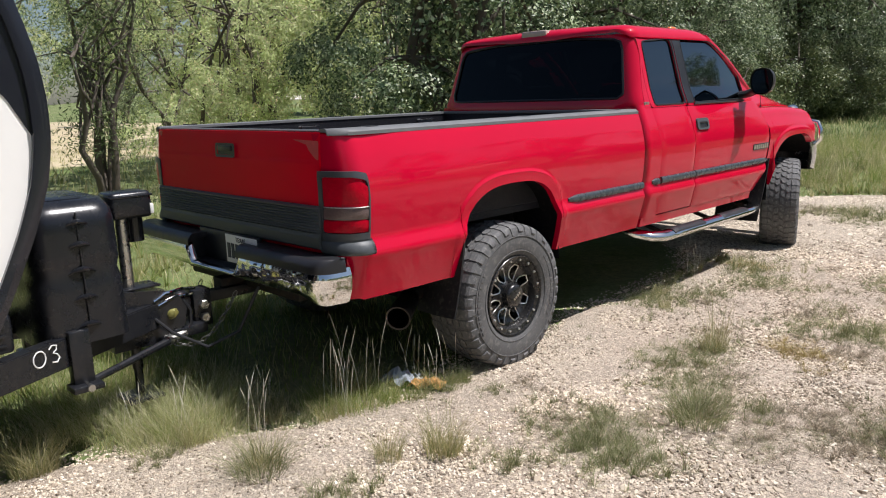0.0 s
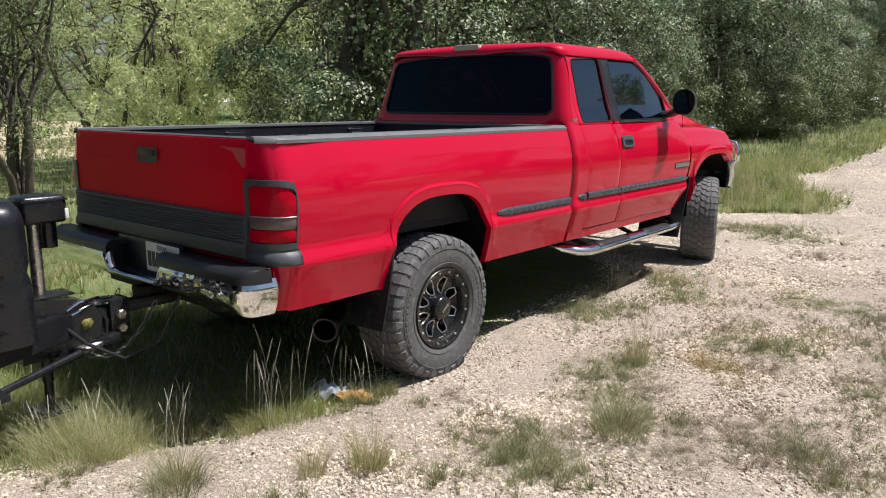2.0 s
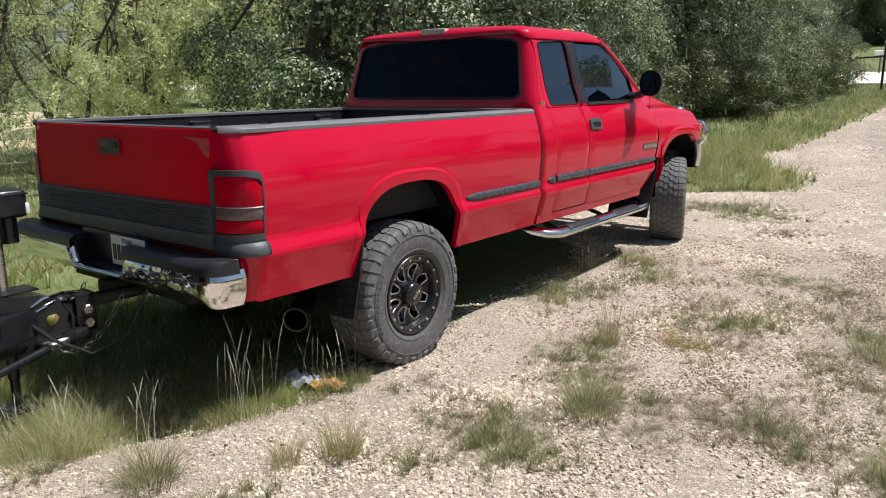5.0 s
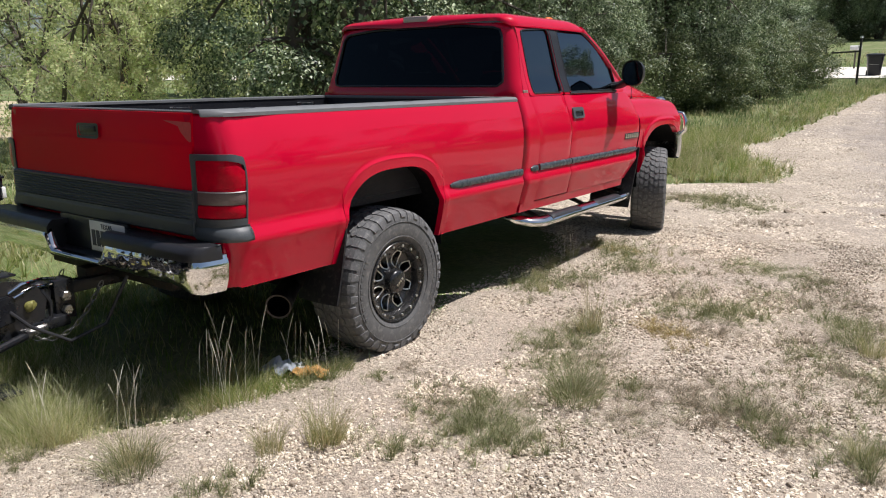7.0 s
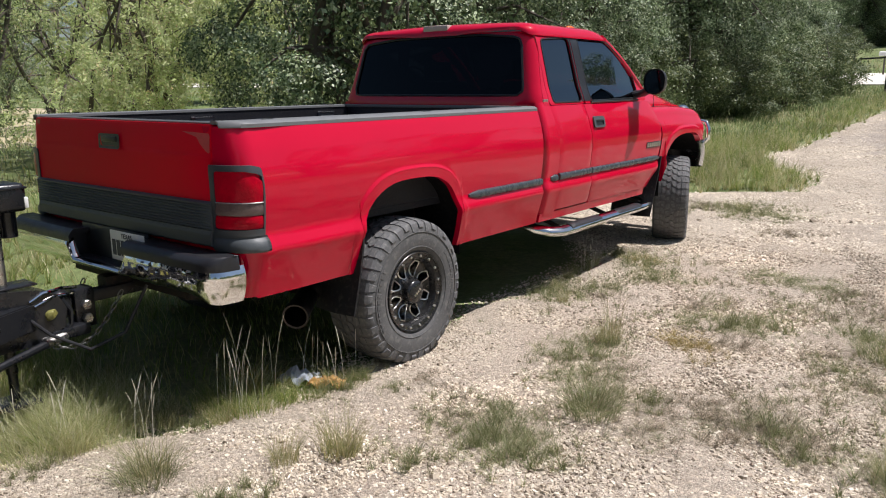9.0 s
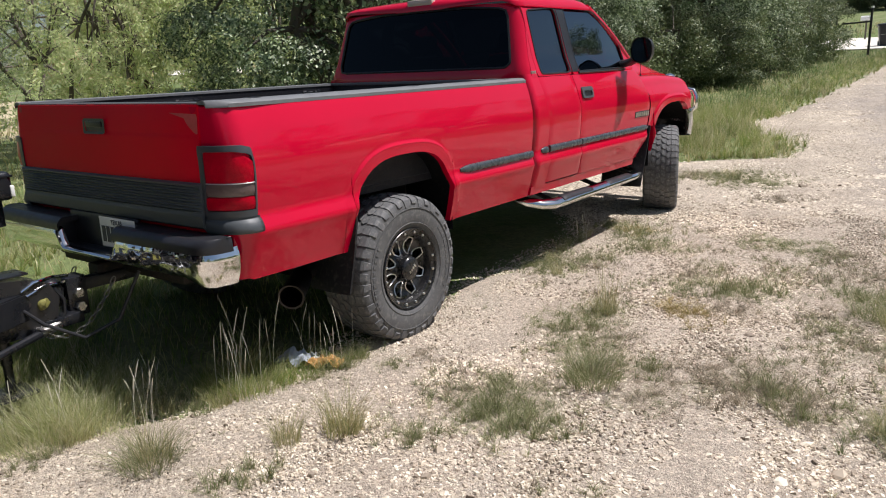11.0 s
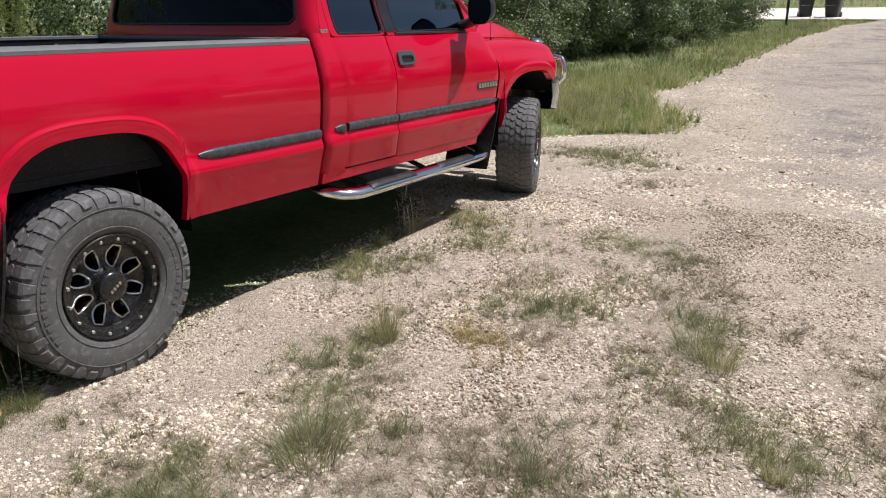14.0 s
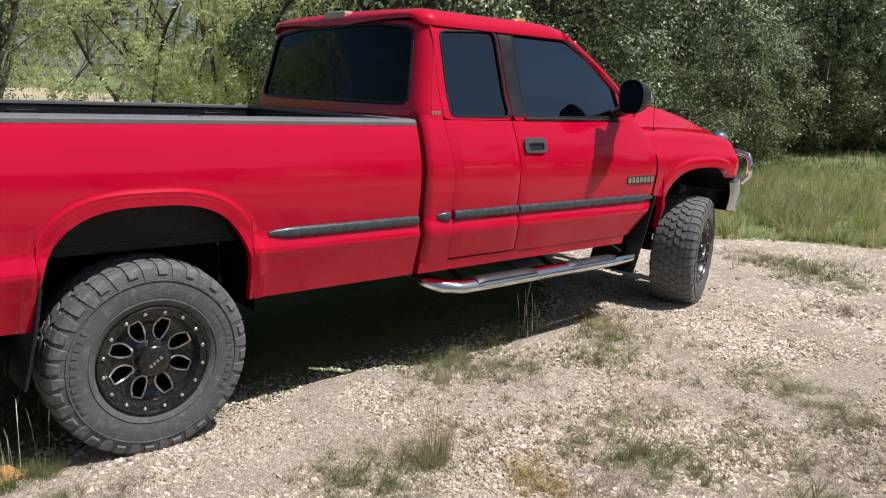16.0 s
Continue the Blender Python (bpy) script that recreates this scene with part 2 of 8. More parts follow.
GRAVEL = ground_mat("crushed_limestone", ((0.60, 0.51, 0.41), (0.49, 0.41, 0.325), (0.55, 0.47, 0.38)), (0.8, 2.2), 0.8, 150.0, ((60.0, 0.38), (130.0, 0.45)), worn=(0.49, 0.425, 0.37))
SOIL = ground_mat("grassy_soil", ((0.13, 0.175, 0.06), (0.22, 0.225, 0.115), (0.10, 0.145, 0.045)), (0.35, 1.7), 0.6, 40.0, ((25.0, 0.3),))
STREET = ground_mat("pale_caliche_street", ((0.72, 0.67, 0.58), (0.64, 0.59, 0.51), (0.76, 0.72, 0.65)), (0.2, 1.0), 0.4, 60.0)
STONE = island_mat("limestone_chips", [(0.0, (0.18, 0.145, 0.11)), (0.25, (0.42, 0.35, 0.27)), (0.7, (0.62, 0.535, 0.42)), (1.0, (0.78, 0.70, 0.575))], 0.9, 0.0, 0.2)
GRASS_GREEN = island_mat("green_grass", [(0.0, (0.149, 0.230, 0.046)), (0.5, (0.241, 0.310, 0.081)), (0.75, (0.391, 0.380, 0.149)), (1.0, (0.62, 0.55, 0.32))], 0.5, 0.5)
GRASS_DRY = island_mat("drying_grass", [(0.0, (0.23, 0.27, 0.10)), (0.3, (0.38, 0.375, 0.17)), (0.7, (0.57, 0.50, 0.29)), (1.0, (0.70, 0.64, 0.46))], 0.55, 0.5)
GRASS_PALE = island_mat("pale_bunch_grass", [(0.0, (0.33, 0.39, 0.15)), (0.4, (0.52, 0.54, 0.27)), (0.75, (0.68, 0.64, 0.40)), (1.0, (0.80, 0.75, 0.56))], 0.5, 0.55)
GRASS_BROWN = island_mat("grey_brown_weed", [(0.0, (0.19, 0.165, 0.11)), (0.5, (0.30, 0.25, 0.18)), (1.0, (0.46, 0.39, 0.29))], 0.6, 0.25)
STRAW = island_mat("pale_seed_stalks", [(0.0, (0.66, 0.61, 0.48)), (1.0, (0.85, 0.81, 0.70))], 0.6, 0.15)
OAK_LEAF = island_mat("live_oak_leaf", [(0.0, (0.036, 0.062, 0.026)), (0.4, (0.132, 0.188, 0.086)), (0.75, (0.32, 0.39, 0.205)), (1.0, (0.52, 0.56, 0.38))], 0.45, 0.18, 0.5, (0.55, 1.45))
BUSH_LEAF = island_mat("bright_bush_leaf", [(0.0, (0.080, 0.115, 0.045)), (0.6, (0.15, 0.19, 0.085)), (1.0, (0.30, 0.32, 0.15))], 0.45, 0.2, 0.4)
# darker copy of the mesquite leaf, with shade put into its colour
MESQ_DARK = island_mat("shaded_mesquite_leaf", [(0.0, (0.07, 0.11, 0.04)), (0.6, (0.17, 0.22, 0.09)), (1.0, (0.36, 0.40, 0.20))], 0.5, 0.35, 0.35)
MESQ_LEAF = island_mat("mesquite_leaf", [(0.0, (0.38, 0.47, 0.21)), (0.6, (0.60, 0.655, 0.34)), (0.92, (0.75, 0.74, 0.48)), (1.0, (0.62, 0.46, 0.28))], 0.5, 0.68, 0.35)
BARK = mat("grey_brown_bark", (0.105, 0.085, 0.068), 0.9, var=0.45, vscale=9, bump=0.9, bscale=28)
GRASS_LUSH = island_mat("lush_verge_grass", [(0.0, (0.10, 0.155, 0.05)), (0.5, (0.155, 0.22, 0.08)), (0.85, (0.24, 0.28, 0.13)), (1.0, (0.40, 0.38, 0.22))], 0.5, 0.35)
GRASS_OLIVE = island_mat("olive_grass", [(0.0, (0.15, 0.165, 0.07)), (0.5, (0.25, 0.25, 0.12)), (0.85, (0.39, 0.36, 0.21)), (1.0, (0.54, 0.48, 0.33))], 0.55, 0.4)
GRASS_GOLD = island_mat("golden_weed", [(0.0, (0.24, 0.21, 0.08)), (0.6, (0.40, 0.31, 0.13)), (1.0, (0.52, 0.42, 0.22))], 0.6, 0.25)
WEED_GREEN = island_mat("dull_green_weed", [(0.0, (0.135, 0.165, 0.065)), (0.45, (0.225, 0.25, 0.112)), (0.8, (0.36, 0.345, 0.195)), (1.0, (0.52, 0.46, 0.31))], 0.55, 0.4)


# ---- mesh helpers ----
def part(name, bm, material, parent=None, label="", sharp=35, m=None, out=None):
    """Links a bmesh as one mesh object under a thing or a part."""
    bmesh.ops.recalc_face_normals(bm, faces=bm.faces)
    if out and sum(f.normal.dot(Vector(out)) * f.calc_area() for f in bm.faces) < 0:
        bmesh.ops.reverse_faces(bm, faces=bm.faces)
    me = bpy.data.meshes.new(name)
    bm.to_mesh(me)
    bm.free()
    me.materials.append(material)
    me.shade_smooth()
    me.set_sharp_from_angle(angle=radians(sharp))
    ob = new(name, me)
    if parent:
        ob.parent = parent
    if m is not None:
        ob.matrix_basis = m
    if label:
        ob["label"] = label
    return ob


def thing(name, label, category, m=None, group="", kind=""):
    ob = new(name)
    ob.empty_display_size = 0.1
    if m is not None:
        ob.matrix_basis = m
    return tagged(ob, label, category, group, kind)


def box(bm, x0, x1, y0, y1, z0, z1, bevel=0.0, seg=2, m=None):
    made = bmesh.ops.create_cube(bm, size=1.0)["verts"]
    for v in made:
        v.co = Vector((x0 + (v.co.x + 0.5) * (x1 - x0), y0 + (v.co.y + 0.5) * (y1 - y0), z0 + (v.co.z + 0.5) * (z1 - z0)))
    if bevel:
        edges = list({e for v in made for e in v.link_edges})
        made = bmesh.ops.bevel(bm, geom=edges, offset=bevel, segments=seg, affect="EDGES", profile=0.5)["verts"]
    if m is not None:
        bmesh.ops.transform(bm, matrix=m, verts=list({v for v in made}))
    return made


def grid(bm, nu, nv, f, thick=None):
    """A sheet of nu x nv quads, f(u, v) giving its places for u and v from 0 to 1."""
    rows = [[bm.verts.new(f(i / nu, j / nv)) for j in range(nv + 1)] for i in range(nu + 1)]
    for i in range(nu):
        for j in range(nv):
            bm.faces.new((rows[i][j], rows[i + 1][j], rows[i + 1][j + 1], rows[i][j + 1]))
    return rows


def tube(bm, pts, r, n=10, closed=False, squash=None):
    """A tube along points; r a radius or one for each point."""
    pts = [Vector(p) for p in pts]
    rs = r if isinstance(r, (list, tuple)) else [r] * len(pts)
    rings, up = [], None
    for i, p in enumerate(pts):
        a, b = pts[i - 1] if (i or closed) else p, pts[(i + 1) % len(pts)] if (i < len(pts) - 1 or closed) else p
        d = (b - a).normalized()
        if up is None:
            up = Vector((0, 0, 1)) if abs(d.z) < 0.9 else Vector((1, 0, 0))
        s = d.cross(up).normalized()
        up = s.cross(d).normalized()
        kx, ky = squash or (1, 1)
        rings.append([bm.verts.new(p + (s * math.cos(q) * kx + up * math.sin(q) * ky) * rs[i]) for q in (2 * math.pi * k / n for k in range(n))])
    for i in range(len(rings) - (0 if closed else 1)):
        a, b = rings[i], rings[(i + 1) % len(rings)]
        for k in range(n):
            bm.faces.new((a[k], a[(k + 1) % n], b[(k + 1) % n], b[k]))
    if not closed:
        bm.faces.new(rings[0][::-1])
        bm.faces.new(rings[-1])
    return rings


def revolve(bm, profile, n=48, axis="x", closed=False):
    """Turns (along, radius) pairs round an axis through the origin."""
    rings = []
    for a, r in profile:
        ring = []
        for k in range(n):
            c, s = math.cos(2 * math.pi * k / n) * r, math.sin(2 * math.pi * k / n) * r
            ring.append(bm.verts.new((a, c, s) if axis == "x" else (c, a, s) if axis == "y" else (c, s, a)))
        rings.append(ring)
    for i in range(len(rings) - (0 if closed else 1)):
        p, q = rings[i], rings[(i + 1) % len(rings)]
        for k in range(n):
            bm.faces.new((p[k], p[(k + 1) % n], q[(k + 1) % n], q[k]))
    return rings


def prism(bm, pts, f0, f1):
    """A flat outline (a, b) pushed from f0(a, b) to f1(a, b)."""
    lo = [bm.verts.new(f0(*p)) for p in pts]
    hi = [bm.verts.new(f1(*p)) for p in pts]
    n = len(pts)
    bm.faces.new(lo[::-1])
    bm.faces.new(hi)
    for k in range(n):
        bm.faces.new((lo[k], lo[(k + 1) % n], hi[(k + 1) % n], hi[k]))


def loop_of(corners, n, radius=0.0, seg=4):
    """A closed outline of n even points through (a, b) corners, its corners rounded."""
    pts, m = [], len(corners)
    for i in range(m):
        p, c, q = (Vector(corners[j % m]) for j in (i - 1, i, i + 1))
        r = min(radius, (p - c).length * 0.45, (q - c).length * 0.45)
        if r < 1e-5:
            pts.append(c)
            continue
        a, b = c + (p - c).normalized() * r, c + (q - c).normalized() * r
        pts += [(1 - t) ** 2 * a + 2 * t * (1 - t) * c + t * t * b for t in (k / seg for k in range(seg + 1))]
    if not n:
        return [tuple(p) for p in pts]
    lens = [0.0]
    for i in range(len(pts)):
        lens.append(lens[-1] + (pts[(i + 1) % len(pts)] - pts[i]).length)
    out = []
    for k in range(n):
        d, i = lens[-1] * k / n, 0
        while lens[i + 1] < d:
            i += 1
        t = (d - lens[i]) / max(1e-9, lens[i + 1] - lens[i])
        out.append(tuple(pts[i].lerp(pts[(i + 1) % len(pts)], t)))
    return out


def frame_panel(bm, outer, inner, f, rows=3):
    """A panel between two outlines with as many points each, laid on f(a, b)."""
    n = len(outer)
    rings = [[bm.verts.new(f(*[o + (i - o) * r / rows for o, i in zip(outer[k], inner[k])])) for k in range(n)] for r in range(rows + 1)]
    for p, q in zip(rings, rings[1:]):
        for k in range(n):
            bm.faces.new((p[k], p[(k + 1) % n], q[(k + 1) % n], q[k]))
    return rings


def fill_panel(bm, inner, f, rows=6):
    """A full sheet within an outline, laid on f(a, b)."""
    n = len(inner)
    ca, cb = sum(p[0] for p in inner) / n, sum(p[1] for p in inner) / n
    rings = [[bm.verts.new(f(ca + (a - ca) * r / rows, cb + (b - cb) * r / rows)) for a, b in inner] for r in range(1, rows + 1)]
    mid = bm.verts.new(f(ca, cb))
    for k in range(n):
        bm.faces.new((mid, rings[0][k], rings[0][(k + 1) % n]))
    for p, q in zip(rings, rings[1:]):
        for k in range(n):
            bm.faces.new((p[k], p[(k + 1) % n], q[(k + 1) % n], q[k]))
    return rings


def ease(t):
    t = max(0.0, min(1.0, t))
    return t * t * (3 - 2 * t)


def spline(xs, ys):
    """A smooth curve through points, as a function."""
    ts = np.linspace(xs[0], xs[-1], 200)
    raw = np.interp(ts, xs, ys)
    k = np.hanning(9)
    sm = np.convolve(np.pad(raw, 4, mode="edge"), k / k.sum(), "valid")
    return lambda z: float(np.interp(z, ts, sm))


# ---- ground ----
def rise(y):
    """The land climbs gently past the truck's nose to the street."""
    slope = 0.04 * max(0.0, y - 7.0) * ease((y - 5.5) / 4.0) if y < 9.5 else 0.04 * (y - 7.0)
    return slope + 0.0085 * max(0.0, y) + 0.03 * max(0.0, y - 46.0)


def land(x, y):
    k = ease((abs(x - 0.5) - 3.5) / 8) + ease((y - 7) / 12)
    z = rise(min(y, 130.0)) + 0.05 * noise.noise((x * 0.12, y * 0.12, 3.1)) * k
    z += 0.012 * noise.noise((x * 0.9, y * 0.9, 0.4))
    # a low step of soil where the grass begins by the hitch
    z -= 0.035 * ease((0.55 - x) / 0.5) * ease((-0.6 - y) / 0.5) * ease((x + 5) / 2)
    return z


LEFT_EDGE = ((-12, 0.6), (-3.4, 0.45), (-2.6, 0.16), (-2.2, 0.20), (-1.87, 0.34), (-1.45, 0.62), (-1.15, 0.80), (-0.6, 0.84), (0.2, 0.60), (1.5, 0.74), (2.6, 0.70), (3.3, 0.3), (3.9, -1.0), (4.6, -2.0), (5.27, -1.50), (6.26, -0.79), (7.15, -0.08), (7.83, 1.08),
             (8.73, 1.15), (9.54, 0.36), (10.95, -0.28), (12.65, -0.00), (18.05, -0.02), (25.05, -0.00), (31.05, 0.42), (33.64, 1.32), (34.63, 1.48))
RIGHT_EDGE = ((-12, 9.5), (0, 8.0), (4, 6.4), (7.28, 5.09), (8.39, 4.64), (10.30, 4.12), (13.50, 3.43), (21.71, 2.81), (26.72, 2.57), (31.02, 2.74), (33.01, 3.21), (34.60, 4.08))


def edge_at(table, y):
    return float(np.interp(y, [p[0] for p in table], [p[1] for p in table]))


def ragged(y, seed):
    return 0.22 * noise.noise((y * 1.3, seed, 0.0)) + 0.09 * noise.noise((y * 4.1, seed, 5.0)) + 0.04 * noise.noise((y * 11.0, seed, 9.0))


bm = bmesh.new()
xs = sorted({*np.linspace(-160, -24, 18), *np.linspace(-24, -6, 19), *np.linspace(-6, 8, 71), *np.linspace(8, 30, 23), *np.linspace(30, 160, 16)})
ys = sorted({*np.linspace(-60, -12, 9), *np.linspace(-12, 14, 105), *np.linspace(14, 48, 69), *np.linspace(48, 300, 40)})
vs = [[bm.verts.new((x, y, land(x, y))) for y in ys] for x in xs]
for i in range(len(xs) - 1):
    for j in range(len(ys) - 1):
        bm.faces.new((vs[i][j], vs[i + 1][j], vs[i + 1][j + 1], vs[i][j + 1]))
tagged(part("ground", bm, SOIL, sharp=180), "patchy green and dry grass over brown soil", "ground", kind="structure")


def strip(name, y0, y1, ny, nx, left, right, lift, material, label, category):
    bm = bmesh.new()
    rows = []
    for j in range(ny + 1):
        y = y0 + (y1 - y0) * j / ny
        a, b = left(y), right(y)
        row = []
        for i in range(nx + 1):
            u = i / nx
            x = a + (b - a) * u
            d = min(x - a, b - x)
            rel = 0.010 * noise.noise((x * 2.3, y * 2.3, 1.0)) + 0.006 * noise.noise((x * 6.5, y * 6.5, 7.0))
            row.append(bm.verts.new((x, y, land(x, y) + lift * ease(d / 0.18) - 0.028 * (1 - ease(d / 0.12)) + rel * ease(d / 0.3))))
        rows.append(row)
    for j in range(ny):
        for i in range(nx):
            bm.faces.new((rows[j][i], rows[j + 1][i], rows[j + 1][i + 1], rows[j][i + 1]))
    return tagged(part(name, bm, material, sharp=180), label, category, kind="structure")


DIRT = ground_mat("dry_field_dirt", ((0.50, 0.42, 0.29), (0.42, 0.35, 0.23), (0.36, 0.33, 0.17)), (0.15, 0.8), 0.5, 20.0)
strip("dry_field", -14, 16, 60, 60, lambda y: -75.0, lambda y: -17.0 + 2.5 * noise.noise((y * 0.25, 3.0, 0.0)), 0.03, DIRT, "dry tan field beyond the trees", "field")
strip("driveway", -12, 34.9, 420, 100, lambda y: edge_at(LEFT_EDGE, y) + ragged(y, 1.0), lambda y: edge_at(RIGHT_EDGE, y) + ragged(y, 6.0), 0.016, GRAVEL,
      "pale crushed limestone parking area narrowing to a greyer worn lane", "gravel drive")
bm = bmesh.new()
grid(bm, 60, 8, lambda u, v: (-70 + 140 * u, 34.6 + 12.0 * v - 0.05 * (-70 + 140 * u), land(-70 + 140 * u, 34.6 + 12.0 * v - 0.05 * (-70 + 140 * u)) + 0.05))
tagged(part("street", bm, STREET, sharp=180), "pale dusty caliche street across the lane's end", "street", kind="structure")


def surface(x, y):
    """The top of gravel or soil at a place."""
    d = min(x - edge_at(LEFT_EDGE, y), edge_at(RIGHT_EDGE, y) - x)
    return land(x, y) + (0.014 * ease(d / 0.3) if y < 34 else 0.0)


# ---- mesh from arrays ----
def mesh_from(name, verts, faces, material, label, category, kind="stuff", parent=None, smooth=False):
    me = bpy.data.meshes.new(name)
    me.from_pydata(verts.tolist() if hasattr(verts, "tolist") else verts, [], faces.tolist() if hasattr(faces, "tolist") else faces)
    me.materials.append(material)
    if smooth:
        me.shade_smooth()
    ob = new(name, me)
    if parent:
        ob.parent = parent
        if label:
            ob["label"] = label
    else:
        tagged(ob, label, category, kind=kind)
    return ob


rng = np.random.default_rng(11)
ICO_V = np.array([(-1, 1.618, 0), (1, 1.618, 0), (-1, -1.618, 0), (1, -1.618, 0), (0, -1, 1.618), (0, 1, 1.618), (0, -1, -1.618), (0, 1, -1.618), (1.618, 0, -1), (1.618, 0, 1), (-1.618, 0, -1), (-1.618, 0, 1)]) / 1.902
ICO_F = np.array([(0, 11, 5), (0, 5, 1), (0, 1, 7), (0, 7, 10), (0, 10, 11), (1, 5, 9), (5, 11, 4), (11, 10, 2), (10, 7, 6), (7, 1, 8), (3, 9, 4), (3, 4, 2), (3, 2, 6), (3, 6, 8), (3, 8, 9), (4, 9, 5), (2, 4, 11), (6, 2, 10), (8, 6, 7), (9, 8, 1)])


def strewn(shape, faces, places, sizes, tall, material, name, label, jag=0.2, smooth=False):
    """Stones of one rough shape, each turned, stretched and chipped in its own way, half sunk in the ground."""
    n, m = len(places), len(shape)
    scale = sizes[:, None] * np.stack([rng.uniform(0.9, 1.45, n), rng.uniform(0.65, 1.05, n), rng.uniform(*tall, n)], -1)
    v = (shape[None] + rng.uniform(-jag, jag, (n, m, 3))) * scale[:, None, :]
    yaw = rng.uniform(0, 6.283, n)
    tilt = rng.normal(0, 0.2, (n, 2))
    c, s = np.cos(yaw)[:, None], np.sin(yaw)[:, None]
    x, y = v[..., 0] * c - v[..., 1] * s, v[..., 0] * s + v[..., 1] * c
    z = v[..., 2] + x * tilt[:, :1] + y * tilt[:, 1:]
    v = (np.stack([x, y, z], -1) + places[:, None, :]).reshape(-1, 3).round(5)
    step = m * np.arange(n)[:, None]
    f = [q for face in faces for q in (np.array(face)[None] + step).tolist()]
    return mesh_from(name, v, f, material, label, "gravel", smooth=smooth)


RING = [(math.cos(q), math.sin(q)) for q in (2 * math.pi * k / 5 for k in range(5))]
BLOCK = np.array([(x, y, -0.35) for x, y in RING] + [(0.66 * x, 0.66 * y, 0.62) for x, y in RING])
BLOCK_F = [(k, (k + 1) % 5, 5 + (k + 1) % 5, 5 + k) for k in range(5)] + [(5, 6, 7, 8, 9)]
GRIT = np.array([(x, y, -0.3) for x, y in RING] + [(0, 0, 0.75)])
GRIT_F = [(k, (k + 1) % 5, 5) for k in range(5)]


def pebbles(places, sizes, material, name, label):
    n = len(places)
    turn = rng.normal(size=(n, 3, 3))
    q, _ = np.linalg.qr(turn)
    scale = sizes[:, None] * np.stack([rng.uniform(0.7, 1.3, n), rng.uniform(0.55, 1.0, n), rng.uniform(0.4, 0.8, n)], -1)
    v = ICO_V[None] * (1 + rng.uniform(-0.22, 0.22, (n, 12, 1)))
    v = v * scale[:, None, :]
    yaw = rng.uniform(0, 6.283, n)
    tilt = rng.normal(0, 0.35, (n, 2))
    c, s = np.cos(yaw)[:, None], np.sin(yaw)[:, None]
    x, y = v[..., 0] * c - v[..., 1] * s, v[..., 0] * s + v[..., 1] * c
    z = v[..., 2] + x * tilt[:, :1] + y * tilt[:, 1:]
    v = np.stack([x, y, z], -1) + places[:, None, :]
    f = (ICO_F[None] + 12 * np.arange(n)[:, None, None]).reshape(-1, 3)
    return mesh_from(name, v.reshape(-1, 3).round(5), f, material, label, "gravel")


def spots(n, x0, x1, y0, y1, keep):
    out = []
    while len(out) < n:
        x, y = rng.uniform(x0, x1), rng.uniform(y0, y1)
        if rng.random() < keep(x, y):
            out.append((x, y))
    return np.array(out)


def on_gravel(x, y):
    d = min(x - edge_at(LEFT_EDGE, y), edge_at(RIGHT_EDGE, y) - x)
    return ease((d + 0.25) / 0.4)


def patchy(x, y):
    """Chips lie thicker in some places than in others; the wheel track is packed and smooth."""
    sandy = ease((-1.0 - y) / 0.5) * ease((2.3 - x) / 0.8)
    track = math.exp(-(((x - 1.25 - 0.05 * y) / 0.35) ** 2)) * ease((y + 1.6) / 1.0) * ease((3.0 - y) / 2)
    return on_gravel(x, y) * (0.60 + 0.40 * ease((noise.noise((x * 0.8, y * 0.8, 2.0)) + 0.35) / 0.7)) * (1 - 0.75 * track) * (1 - 0.55 * sandy) * (1 - 0.85 * ease((y - 5) / 4) * ease((x - 2.6 + 0.22 * (min(y, 13) - 5)) / 0.8))


def laid(p, sink):
    return np.array([(x, y, surface(x, y) + sink) for x, y in p])


def coarse(x, y):
    """Coarser stones have gathered in some places, fine ones in others."""
    return 0.86 + 0.24 * ease((noise.noise((x * 0.9, y * 0.9, 31.0)) + 0.30) / 0.6)


p = spots(150000, 0.0, 5.2, -2.9, 4.4, patchy)
strewn(BLOCK, BLOCK_F, laid(p, 0.0005), (rng.gamma(4.0, 0.0011, len(p)) + 0.0038) * np.array([coarse(x, y) for x, y in p]), (0.6, 1.05), STONE, "gravel", "loose pale limestone chips scattered over the drive")
p = spots(110000, 0.0, 5.2, -2.9, 4.4, on_gravel)
strewn(GRIT, GRIT_F, laid(p, 0.0003), rng.uniform(0.003, 0.0068, len(p)), (0.4, 0.8), STONE, "gravel", "fine limestone grit between the chips", smooth=True)
p = spots(52000, -1.2, 7.0, 4.2, 13.0, patchy)
strewn(GRIT, GRIT_F, laid(p, 0.001), rng.gamma(2.0, 0.0030, len(p)) + 0.0055, (0.35, 0.7), STONE, "gravel", "loose limestone chips further up the drive", smooth=True)
p = spots(5000, -0.8, 4.0, 12.5, 26.0, patchy)
strewn(GRIT, GRIT_F, laid(p, 0.001), rng.gamma(1.8, 0.005, len(p)) + 0.006, (0.35, 0.6), STONE, "gravel", "sparse limestone chips on the lane", smooth=True)
p = spots(260, 0.3, 5.0, -2.6, 7.0, on_gravel)
pebbles(laid(p, 0.004), 0.010 + rng.gamma(1.6, 0.005, len(p)), STONE, "gravel", "larger pale stones on the drive")


